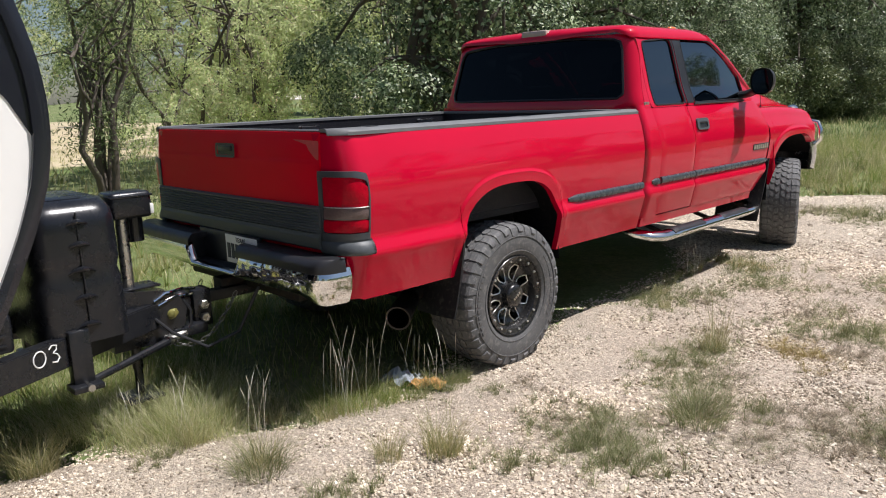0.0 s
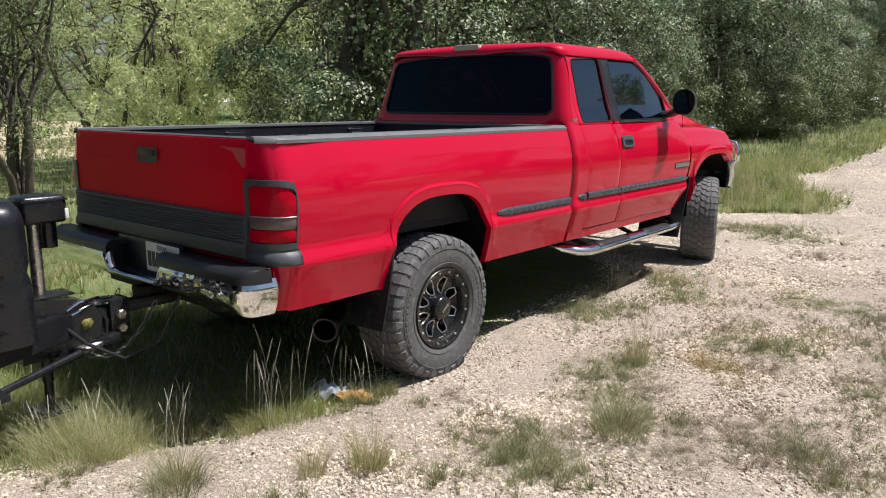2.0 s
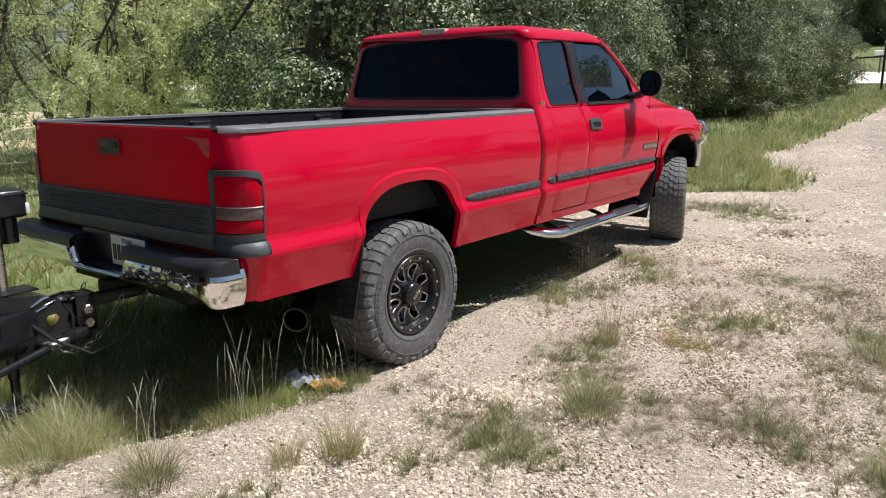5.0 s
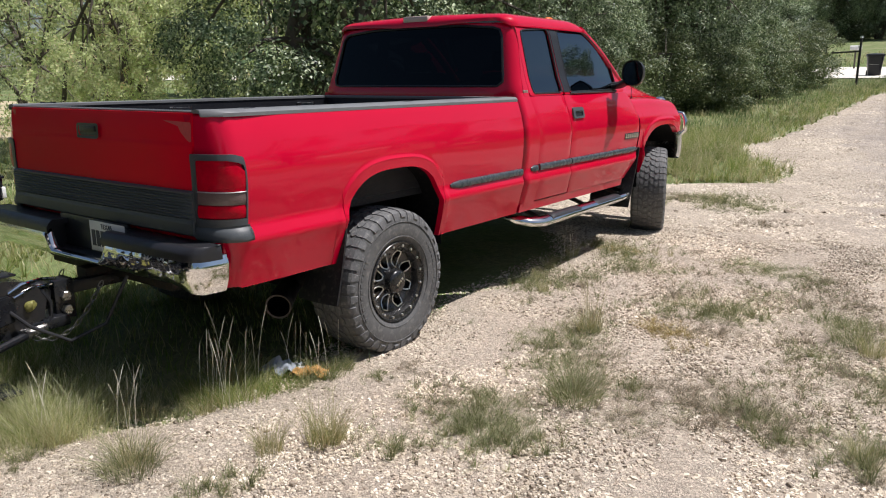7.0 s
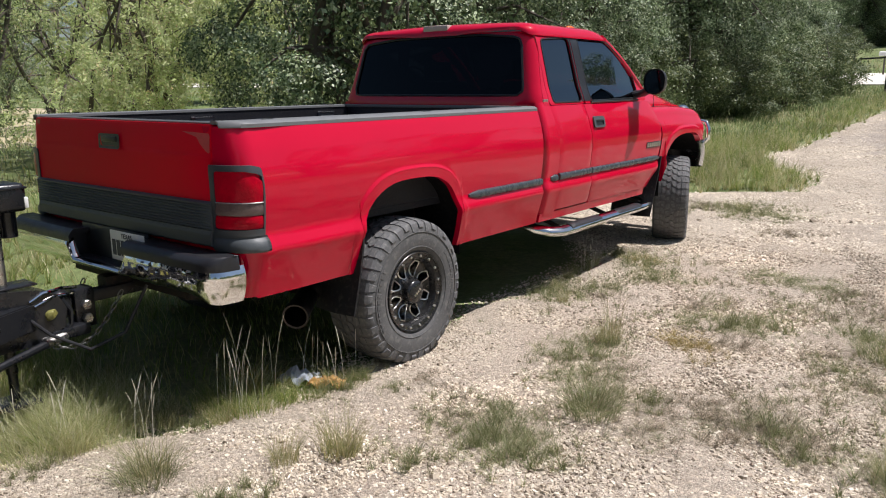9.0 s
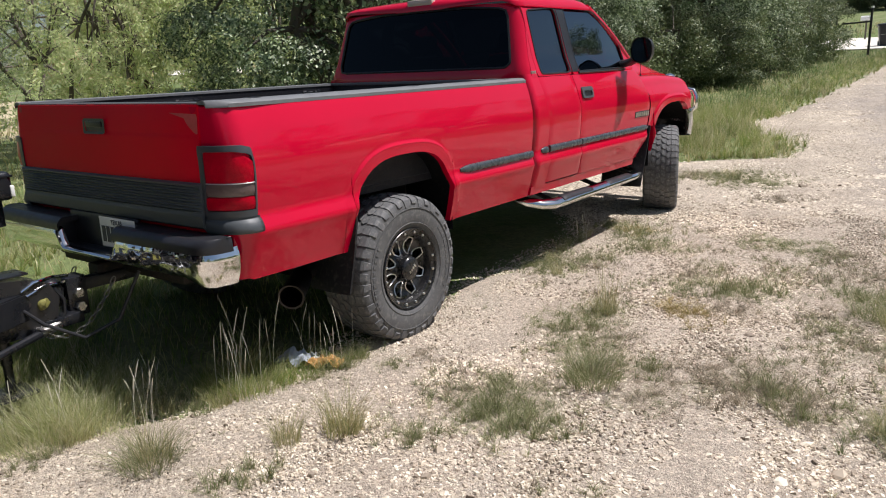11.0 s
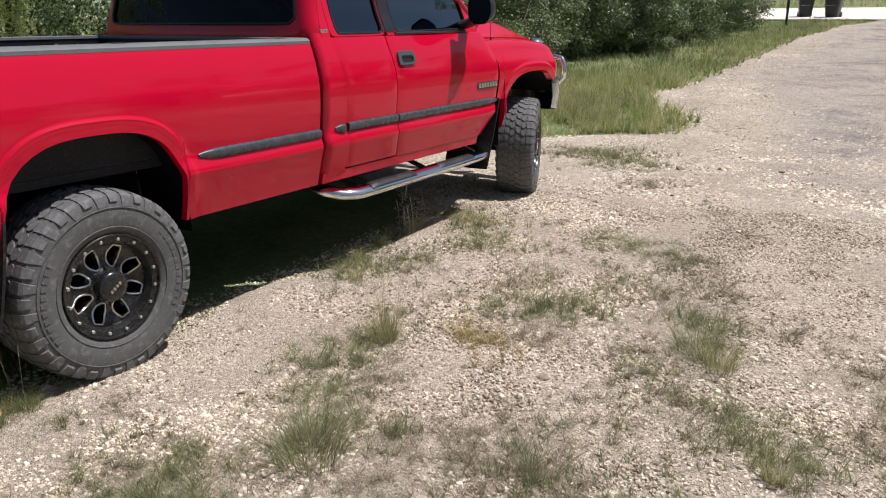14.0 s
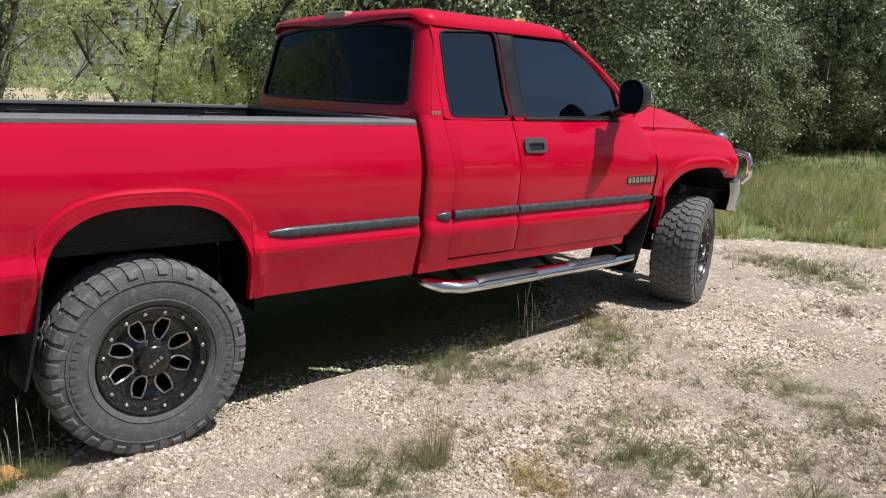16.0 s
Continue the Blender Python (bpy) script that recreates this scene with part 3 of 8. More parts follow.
# ---- the pickup truck: y ahead, x to its right, the rear axle at y = 0 ----
side_x = spline((0.55, 0.64, 0.74, 0.79, 0.812, 0.826, 0.840, 0.896, 0.912, 0.945, 1.02, 1.08, 1.14, 1.20, 1.29, 1.36, 1.40, 1.43, 1.46),
                (0.926, 0.947, 0.974, 0.987, 0.994, 1.000, 0.999, 0.978, 0.975, 0.979, 0.987, 0.991, 0.993, 0.989, 0.970, 0.949, 0.933, 0.922, 0.912))
ARCH_P = 2.9
REAR_ARCH, FRONT_ARCH = (-0.005, 0.43, 0.60, 0.466), (3.91, 0.425, 0.60, 0.50)


def arch_bottom(arch, y, low):
    yc, a, zb, h = arch
    k = abs(y - yc) / a
    return low if k >= 1 else zb + h * (1 - k ** ARCH_P) ** (1 / ARCH_P)


def arch_lip(arch, y, z):
    yc, a, zb, h = arch
    r = ((abs(y - yc) / a) ** ARCH_P + (max(0.0, z - zb) / h) ** ARCH_P) ** (1 / ARCH_P)
    return 0.011 * math.exp(-(((r - 1.115) / 0.022) ** 2)) + 0.009 * ease((1.11 - r) / 0.03)


def shell(bm, nu, nv, f, off):
    """A sheet with a thickness: off is the way to its back."""
    off = Vector(off)
    front = grid(bm, nu, nv, f)
    back = grid(bm, nu, nv, lambda u, v: Vector(f(u, v)) + off)
    edge = [(i, 0) for i in range(nu)] + [(nu, j) for j in range(nv)] + [(i, nv) for i in range(nu, 0, -1)] + [(0, j) for j in range(nv, 0, -1)]
    for (a, b), (c, d) in zip(edge, edge[1:] + edge[:1]):
        bm.faces.new((front[a][b], front[c][d], back[c][d], back[a][b]))


def stations(arch, y0, y1, n):
    """Places along a side, close together where the wheel arch turns."""
    yc, a = arch[0], arch[1]
    ys = [y0 + (y1 - y0) * k / n for k in range(n + 1)]
    for s in (-1, 1):
        ys += [yc + s * a * k for k in (0.75, 0.85, 0.91, 0.95, 0.975, 0.99, 0.998, 1.0001, 1.03, 1.07, 1.12)]
    return sorted({round(y, 5) for y in ys if y0 <= y <= y1})


def wheel_mesh(truck, x_out, hub, steer, outside):
    """An off-road wheel; outside is +1 or -1, the way its face looks."""
    m = Matrix.Translation(hub) @ Matrix.Rotation(radians(steer), 4, "Z")
    if outside < 0:
        m = m @ Matrix.Rotation(math.pi, 4, "Z")
    # the face stands at x = 0 in here, the wheel goes to x = -0.31
    bm = bmesh.new()
    prof = [(-0.300, 0.205), (-0.300, 0.218), (-0.280, 0.228), (-0.020, 0.228), (0.0, 0.231), (0.004, 0.228), (0.002, 0.222),
            (-0.006, 0.219), (-0.012, 0.196), (-0.030, 0.187), (-0.055, 0.183), (-0.285, 0.180)]
    revolve(bm, prof, 72, closed=True)
    rim = part("wheel", bm, RIM_BLACK, truck, "gloss black alloy wheel with eight milled windows", m=m)
    # disc with eight windows
    bm = bmesh.new()
    nr, na = 26, 240

    def face_x(r):
        return -0.070 + 0.030 * ease((0.11 - r) / 0.06) + 0.018 * ease((r - 0.13) / 0.05)

    def window_half(r):
        t = min(1.0, max(0.0, (r - 0.084) / 0.090))
        return 0.0300 * math.sin(math.pi * (0.04 + 0.80 * t ** 0.9)) ** 0.6

    def is_open(r, q):
        w = (q % (math.pi / 4)) - math.pi / 8
        t = (r - 0.082) / (0.174 - 0.082)
        if not 0 < t < 1:
            return False
        half = window_half(r) - 0.001
        return abs(w) * r < half
    rr = [0.045 + (0.187 - 0.045) * i / nr for i in range(nr + 1)]
    for side, off in ((1, 0.0), (-1, -0.035)):
        vs = [[bm.verts.new((face_x(r) + off, r * math.cos(q), r * math.sin(q))) for q in (2 * math.pi * k / na for k in range(na))] for r in rr]
        for i in range(nr):
            for k in range(na):
                if not is_open((rr[i] + rr[i + 1]) / 2, 2 * math.pi * (k + 0.5) / na):
                    bm.faces.new((vs[i][k], vs[i][(k + 1) % na], vs[i + 1][(k + 1) % na], vs[i + 1][k]))
    part("wheel_disc", bm, RIM_BLACK, rim)
    # milled edges of the windows
    for w in range(8):
        q0 = math.pi / 4 * w + math.pi / 8
        pts = []
        for t in [k / 10 for k in range(11)]:
            r = 0.082 + 0.092 * t
            pts.append((r, window_half(r)))
        ring = [(r, h) for r, h in pts] + [(r, -h) for r, h in pts[::-1]]
        bm = bmesh.new()
        tube(bm, [(face_x(r) + 0.002, r * math.cos(q0) - h * math.sin(q0), r * math.sin(q0) + h * math.cos(q0)) for r, h in ring], 0.0042, 6, closed=True)
        part("milled_edge", bm, ALLOY, rim, "bright milled window edge")
    bm = bmesh.new()
    revolve(bm, [(-0.05, 0.070), (-0.016, 0.070), (-0.004, 0.066), (0.004, 0.056), (0.009, 0.035), (0.010, 0.0005)], 32)
    part("center_cap", bm, RIM_BLACK, rim, "round black centre cap")
    bm = bmesh.new()
    for k in range(4):
        box(bm, 0.0085, 0.0118, -0.032 + k * 0.017, -0.021 + k * 0.017, -0.007, 0.007, m=Matrix.Rotation(radians(35), 4, "X"))
    part("cap_mark", bm, ALLOY, rim, "silver mark on the cap")
    for k in range(16):
        q = 2 * math.pi * (k + 0.4) / 16
        bm = bmesh.new()
        revolve(bm, [(-0.006, 0.0075), (0.004, 0.0075), (0.006, 0.005), (0.006, 0.0003)], 8)
        part("rim_bolt", bm, ALLOY, rim, "small silver bolt", m=Matrix.Translation((-0.006, 0.2065 * math.cos(q), 0.2065 * math.sin(q))))
    for k in range(8):
        q = 2 * math.pi * k / 8
        bm = bmesh.new()
        revolve(bm, [(-0.04, 0.010), (0.004, 0.010), (0.010, 0.006), (0.010, 0.0005)], 6)
        part("lug_nut", bm, RIM_BLACK, rim, m=Matrix.Translation((face_x(0.078) + 0.004, 0.078 * math.cos(q), 0.078 * math.sin(q))))
    bm = bmesh.new()
    revolve(bm, [(-0.15, 0.02), (-0.15, 0.17), (-0.22, 0.172), (-0.22, 0.02)], 40, closed=True)
    part("brake_drum", bm, UNDER, rim)
    # tyre
    half, mid, big = 0.160, -0.150, 0.418
    bm = bmesh.new()
    prof = []
    for s in (1, -1):
        p = [(0.136, 0.229), (0.149, 0.241), (0.158, 0.275), (0.1605, 0.315), (0.157, 0.355), (0.151, 0.380), (0.143, 0.397), (0.115, 0.4065), (0.05, 0.4095)]
        prof += [(mid + s * a, r) for a, r in (p if s > 0 else p[::-1])]
    revolve(bm, prof, 96, closed=True)
    # raised ribs and bars on the flank
    for rad, w in ((0.262, 0.003), (0.345, 0.0025)):
        a = 0.156 if rad < 0.3 else 0.1605
        tube(bm, [(mid + a, rad * math.cos(q), rad * math.sin(q)) for q in (2 * math.pi * k / 72 for k in range(72))], w, 6, closed=True)
    for arc, n in ((1.0, 11), (4.2, 12)):
        for k in range(n):
            q = arc + k * 0.105
            box(bm, mid + 0.150, mid + 0.1625, -0.0095, 0.0095, 0.307, 0.331, m=Matrix.Rotation(q, 4, "X"))
    tyre = part("tyre", bm, RUBBER, rim, "dusty black off-road tyre", 40)
    # tread blocks
    bm = bmesh.new()
    n = 40
    for k in range(n):
        q = 2 * math.pi * k / n
        for row in range(4):
            a0 = (-0.088, -0.040, 0.006, 0.052)[row]
            w = 0.036
            q1 = q + (0.35 if row % 2 else 0.0) * 2 * math.pi / n
            pts = [(-0.5, -0.40), (0.15, -0.46), (0.5, -0.2), (0.5, 0.40), (-0.1, 0.46), (-0.5, 0.15)]
            vl, vh = [], []
            for px, pt in pts:
                aa = mid + a0 + w / 2 + px * w
                qq = q1 + (pt + 0.25 * (px if row in (0, 2) else -px)) * 2 * math.pi / n * 0.86
                crown = big - 0.009 * (abs(aa - mid) / 0.12) ** 2
                vl.append(bm.verts.new((aa, 0.400 * math.cos(qq), 0.400 * math.sin(qq))))
                vh.append(bm.verts.new((aa, crown * math.cos(qq), crown * math.sin(qq))))
            bm.faces.new(vh)
            for i in range(6):
                bm.faces.new((vl[i], vl[(i + 1) % 6], vh[(i + 1) % 6], vh[i]))
        for s in (1, -1):
            # shoulder lugs run over the edge, long and short by turns
            long = k % 2 == 0
            q1 = q + (0.3 if s > 0 else 0.0) * 2 * math.pi / n
            wide = 0.39 if long else 0.36
            chain = [(0.094, 0.4125), (0.135, 0.4065), (0.150, 0.395), (0.1575, 0.372 if long else 0.384), (0.1605, 0.350 if long else 0.372)]
            rows_ = []
            for a, r in chain:
                t = (0.4125 - r) / 0.06
                ww = wide * (1 - 0.35 * t)
                rows_.append([bm.verts.new((mid + s * a, r * math.cos(q1 + d), r * math.sin(q1 + d))) for d in (-ww * 2 * math.pi / n, ww * 2 * math.pi / n)])
            low_ = [[bm.verts.new((mid + s * (a - 0.010), (r - 0.012) * math.cos(q1 + d), (r - 0.012) * math.sin(q1 + d))) for d in (-wide * 2 * math.pi / n, wide * 2 * math.pi / n)] for a, r in chain]
            for i in range(len(chain) - 1):
                bm.faces.new((rows_[i][0], rows_[i][1], rows_[i + 1][1], rows_[i + 1][0]))
                bm.faces.new((rows_[i][0], rows_[i + 1][0], low_[i + 1][0], low_[i][0]))
                bm.faces.new((rows_[i][1], rows_[i + 1][1], low_[i + 1][1], low_[i][1]))
            bm.faces.new((rows_[0][0], rows_[0][1], low_[0][1], low_[0][0]))
            bm.faces.new((rows_[-1][0], rows_[-1][1], low_[-1][1], low_[-1][0]))
    part("tread", bm, TREAD, rim, "chunky dusty tread blocks", 25)
    # the load flattens the foot of the tyre
    for ob in (o for o in rim.children if o.name.split(".")[0] in ("tyre", "tread")):
        for v in ob.data.vertices:
            c = v.co
            if c.z < -0.36:
                flat = -0.405 - 0.002 * random.random()
                squash = (-0.36 - c.z) / 0.06
                c.x = mid + (c.x - mid) * (1 + 0.05 * max(0.0, squash))
                if c.z < flat:
                    c.z = flat
    return rim


def true_size(x, y):
    return x * 1.0355, y + 0.125 * ease((y - 3.42) / 0.65)


def widen(ob):
    for part_ in ob.children:
        if part_.name.split(".")[0] == "wheel":
            continue
        at = part_.matrix_basis.translation
        if at.length > 0:
            at = Vector((*true_size(at.x, at.y), at.z))
            part_.matrix_basis = Matrix.Translation(at) @ part_.matrix_basis.to_3x3().to_4x4()
        elif part_.type == "MESH":
            for v in part_.data.vertices:
                v.co.x, v.co.y = true_size(v.co.x, v.co.y)
        widen(part_)


def build_truck():
    truck = thing("pickup_truck", "lifted red extended-cab pickup truck parked on pale gravel", "pickup truck",
                  Matrix.Translation((-0.035, 0, -0.012)))
    Y_BACK = 1.392

    # --- bed ---
    for sx in (1, -1):
        ys = stations(REAR_ARCH, -1.05, 1.352, 56)[::-1]
        plan = [(y, 0.0, 0.0) for y in ys]
        for k in range(1, 9):
            q = k / 8 * math.pi / 2
            plan.append((-1.05 - 0.115 * math.sin(q), 0.172 * (1 - math.cos(q)), q))
        nv = 52
        bm = bmesh.new()

        def bed_place(i, j, back=0.0):
            y, d, q = plan[i]
            low = 0.608
            zb = arch_bottom(REAR_ARCH, y, low) if d == 0 else low + 0.01
            z = zb + (1.405 - 0.012 * ease((-1.05 - y) / 0.1) - zb) * (j / nv) ** 1.25
            x = side_x(z) + (arch_lip(REAR_ARCH, y, z) if d == 0 else 0) - d - 0.012 * ease((-0.75 - y) / 0.35)
            x -= back * math.cos(q)
            return (sx * x, y + back * math.sin(q), z)
        n = len(plan) - 1
        rows = [[bm.verts.new(bed_place(i, j)) for j in range(nv + 1)] for i in range(n + 1)]
        inner = [[bm.verts.new(bed_place(i, j, 0.035)) for j in (0, nv)] for i in range(n + 1)]
        for i in range(n):
            for j in range(nv):
                bm.faces.new((rows[i][j], rows[i + 1][j], rows[i + 1][j + 1], rows[i][j + 1]))
            bm.faces.new((rows[i][0], rows[i + 1][0], inner[i + 1][0], inner[i][0]))
            bm.faces.new((rows[i][nv], rows[i + 1][nv], inner[i + 1][1], inner[i][1]))
        bedside = part("bed_side", bm, RED, truck, "glossy red bed side with a flared wheel arch", 24)
        # inner wall of the bed
        bm = bmesh.new()
        box(bm, sx * 0.80, sx * 0.84, -1.12, 1.34, 0.90, 1.40, 0.006)
        inner_wall = part("bed_inner_wall", bm, LINER, truck, "black bed liner wall")
        for k in range(6):
            y = -0.95 + k * 0.42
            bm = bmesh.new()
            box(bm, sx * 0.785, sx * 0.802, y, y + 0.20, 0.93, 1.33, 0.006)
            part("wall_rib", bm, LINER, inner_wall)
        # rail cap
        bm = bmesh.new()

        def cap_f(u, v):
            y = -1.155 + 2.505 * u
            k = min(1.0, max(0.0, (-1.05 - y) / 0.115))
            x = 0.800 + (0.940 - 0.800 - 0.140 * (1 - math.sqrt(1 - k * k))) * v
            return (sx * x, y, 1.414 + 0.004 * math.sin(math.pi * v) - (0.012 if v > 0.99 else 0))
        shell(bm, 40, 8, cap_f, (0, 0, -0.016))
        cap = part("rail_cap", bm, CAP, truck, "sun-faded grey plastic bed rail cap", 40)
        for y in (-0.92, 0.22, 1.18):
            bm = bmesh.new()
            box(bm, sx * 0.845, sx * 0.905, y - 0.03, y + 0.03, 1.405, 1.4205, 0.004)
            part("stake_pocket", bm, BLACK_PLASTIC, cap, "dark stake pocket hole")
        # tie-down plates inside
        for y in (-0.08, 1.06):
            bm = bmesh.new()
            box(bm, sx * 0.772, sx * 0.786, y - 0.07, y + 0.07, 1.285, 1.365, 0.01)
            part("tie_down_plate", bm, CAP, truck, "pale grey tie-down plate")
        # side moulding
        bm = bmesh.new()

        def mold_f(y0, y1, zc, tip0, tip1):
            def f(u, v):
                y = y0 + (y1 - y0) * u
                w = min(1.0, (y - y0) / tip0 if tip0 else 1, (y1 - y) / tip1 if tip1 else 1)
                h = 0.024 * (0.35 + 0.65 * max(0, w) ** 0.6)
                q = math.pi * v
                return (sx * (side_x(zc) + 0.002 + 0.020 * max(0.15, w) ** 0.5 * math.sin(q) ** 0.6), y, zc - h * math.cos(q))
            return f
        shell(bm, 30, 10, mold_f(0.505, 1.345, 0.905, 0.10, 0.0), (-0.012 * sx, 0, 0))
        part("side_moulding", bm, MOLD, bedside, "charcoal rub strip with a pointed tip")
        # tail lamp on the rounded corner
        def corner(a, z, out):
            """a from 0 on the rear face to 1 on the flank."""
            if a < 0.62:
                q = math.pi / 2 * (1 - a / 0.62)
                y, d = -1.05 - 0.115 * math.sin(q), 0.172 * (1 - math.cos(q))
            else:
                q, y, d = 0.0, -1.05 + (a - 0.62) / 0.38 * 0.016, 0.0
            x = side_x(z) - d - 0.012 + out * math.cos(q)
            return (sx * x, y - out * math.sin(q), z)
        bm = bmesh.new()
        outer = loop_of([(-0.02, 0.909), (1.0, 0.909), (1.0, 1.09), (0.92, 1.155), (0.76, 1.202), (0.50, 1.226), (-0.02, 1.226)], 64, 0.012)
        inner_l = loop_of([(0.045, 0.938), (0.78, 0.938), (0.775, 1.11), (0.71, 1.160), (0.57, 1.188), (0.40, 1.200), (0.045, 1.200)], 64, 0.022)
        frame_panel(bm, outer, inner_l, lambda a, z: corner(a, z, 0.016), 4)
        for k in range(64):
            a, b = outer[k], outer[(k + 1) % 64]
            bm.faces.new([bm.verts.new(corner(*p)) for p in ((*a, 0.016), (*b, 0.016), (*b, -0.01), (*a, -0.01))])
            a, b = inner_l[k], inner_l[(k + 1) % 64]
            bm.faces.new([bm.verts.new(corner(*p)) for p in ((*a, 0.016), (*b, 0.016), (*b, -0.01), (*a, -0.01))])
        bmesh.ops.remove_doubles(bm, verts=bm.verts, dist=1e-5)
        lamp = part("tail_lamp", bm, LAMP_TRIM, truck, "tall wrap-round red tail lamp in a grey bezel")
        for nm, z0, z1, ma, lb in (("stop_lens", 1.062, 1.199, RED_LENS, "ribbed red stop lens"), ("reverse_lens", 1.002, 1.058, SMOKE_LENS, "smoky reverse lens"),
                                   ("turn_lens", 0.942, 0.998, RED_LENS, "red lower lens")):
            bm = bmesh.new()

            def lens(u, v, z0=z0, z1=z1):
                z = z0 + (z1 - z0) * v
                a1 = 0.80 - 0.30 * ease((z - 1.09) / 0.105)
                return corner(0.048 + (a1 - 0.048) * u, z, 0.010 + 0.004 * math.sin(math.pi * v))
            shell(bm, 16, 6, lens, (0, 0.008, 0))
            part(nm, bm, ma, lamp, lb, 45)
        bm = bmesh.new()
        tube(bm, [corner(0.05 + 0.73 * k / 14, 1.0605, 0.013) for k in range(15)], 0.0026, 6)
        part("lens_divider", bm, ALLOY, lamp, "thin bright line between the lenses")
        # grey block under the lamp
        bm = bmesh.new()

        def block(u, v):
            z = 0.836 + 0.072 * v
            return corner(-0.02 + 1.03 * u, z, 0.012 + 0.012 * math.sin(math.pi * min(1, v * 1.15)) ** 0.5)
        shell(bm, 20, 8, block, (0, 0.012, 0))
        part("lamp_foot", bm, GREY_TRIM, lamp, "grey plastic step under the lamp")
    # bed floor and ends
    bm = bmesh.new()
    box(bm, -0.84, 0.84, -1.14, 1.345, 0.86, 0.90)
    part("bed_floor", bm, LINER, truck, "black bed floor")
    for k in range(11):
        bm = bmesh.new()
        box(bm, -0.76 + k * 0.145, -0.70 + k * 0.145, -1.12, 1.33, 0.90, 0.915, 0.005)
        part("floor_rib", bm, LINER, truck)
    bm = bmesh.new()
    box(bm, -0.90, 0.90, 1.315, 1.352, 0.88, 1.40, 0.008)
    part("bed_front_wall", bm, LINER, truck, "black front wall of the bed")
    bm = bmesh.new()
    box(bm, -0.91, 0.91, 1.30, 1.352, 1.396, 1.418, 0.006)
    part("front_rail_cap", bm, CAP, truck, "grey plastic cap on the front wall")

    # --- tailgate ---
    def gate_y(x, z):
        return -1.172 - 0.010 * (1 - (x / 0.9) ** 2) + 0.004 * ease((z - 1.262) / 0.01) + 0.012 * max(0.0, (z - 1.27) / 0.13) ** 2
    bm = bmesh.new()

    def gate_f(u, v):
        x, z = -0.811 + 1.622 * u, 0.862 + 0.540 * v
        y = gate_y(x, z)
        if 1.245 < z < 1.275:
            y += 0.0
        return (x, y, z)
    shell(bm, 40, 54, gate_f, (0, 0.05, 0))
    gate = part("tailgate", bm, RED_DULL, truck, "red tailgate with scuffed edges", 40)
    bm = bmesh.new()
    shell(bm, 30, 5, lambda u, v: (-0.81 + 1.62 * u, -1.150 + 0.055 * v, 1.408 + 0.005 * math.sin(math.pi * v)), (0, 0, -0.02))
    part("gate_cap", bm, GREY_TRIM, gate, "grey plastic cap on the tailgate's top edge")
    bm = bmesh.new()
    peel = loop_of([(0.60, 1.368), (0.70, 1.362), (0.735, 1.318), (0.775, 1.285), (0.804, 1.27), (0.806, 1.362)], 30, 0.006)
    fill_panel(bm, peel, lambda x, z: (x, gate_y(x, z) - 0.0012, z), 3)
    part("peeled_paint", bm, FADED, gate, "pinkish patch of peeled clear coat")
    bm = bmesh.new()

    def trim_f(u, v):
        x, z = -0.809 + 1.618 * u, 0.855 + 0.206 * v
        out = 0.014 * ease(v / 0.05) * ease((1 - v) / 0.04)
        if abs(x) < 0.79 and 0.933 < z < 1.045:
            out -= 0.0075 * (0.5 + 0.5 * math.cos((z - 0.933) / 0.014 * 2 * math.pi))
        if z < 0.925:
            out += 0.006 * ease((0.93 - z) / 0.02)
        return (x, gate_y(x, z) - out - 0.007, z)
    shell(bm, 24, 110, trim_f, (0, 0.012, 0))
    part("gate_trim", bm, GREY_TRIM, gate, "grey ribbed plastic panel across the lower tailgate", 30)
    bm = bmesh.new()
    frame_panel(bm, loop_of([(-0.098, 1.263), (0.098, 1.263), (0.098, 1.338), (-0.098, 1.338)], 40, 0.014),
                loop_of([(-0.080, 1.277), (0.080, 1.277), (0.080, 1.325), (-0.080, 1.325)], 40, 0.010), lambda x, z: (x, gate_y(x, z) - 0.010, z), 2)
    fill_panel(bm, loop_of([(-0.080, 1.277), (0.080, 1.277), (0.080, 1.325), (-0.080, 1.325)], 40, 0.010), lambda x, z: (x, gate_y(x, z) - 0.004, z), 2)
    box(bm, -0.070, 0.070, gate_y(0, 1.33) - 0.016, gate_y(0, 1.33) - 0.002, 1.296, 1.326, 0.006)
    part("gate_handle", bm, BLACK_PLASTIC, gate, "black plastic tailgate handle")
    # red sill under the gate
    bm = bmesh.new()
    box(bm, -0.93, 0.93, -1.140, -1.06, 0.70, 0.862, 0.01)
    part("rear_sill", bm, RED, truck, "red rear sill")

    # --- rear bumper ---
    def bumper_plan(w):
        """Round the bumper: w from 0 in the middle to 1 at its end; the place and the way outwards."""
        d = w * 1.038
        if d < 0.86:
            return d, -1.316 + 0.010 * (d / 0.86) ** 2, 0.0
        q = min(math.pi / 2, (d - 0.86) / 0.085)
        x, y = 0.86 + 0.085 * math.sin(q), -1.306 + 0.085 * (1 - math.cos(q))
        return x + 0.012 * max(0.0, d - 0.9935) / 0.08, y + max(0.0, d - 0.9935), q
    bm = bmesh.new()

    def chrome_f(u, v):
        w = -1 + 2 * u
        x, y, q = bumper_plan(abs(w))
        top = 0.790 - 0.100 * (1 - ease((x - (0.23 if w > 0 else 0.20)) / 0.07))
        bot = 0.655 - 0.035 * ease((x - 0.75) / 0.2)
        z = bot + (top - bot) * v
        bow = 0.020 * math.sin(math.pi * (0.1 + 0.8 * v)) + 0.004 * math.exp(-(((v - 0.75) / 0.1) ** 2)) - 0.02 * (1 - v) ** 2
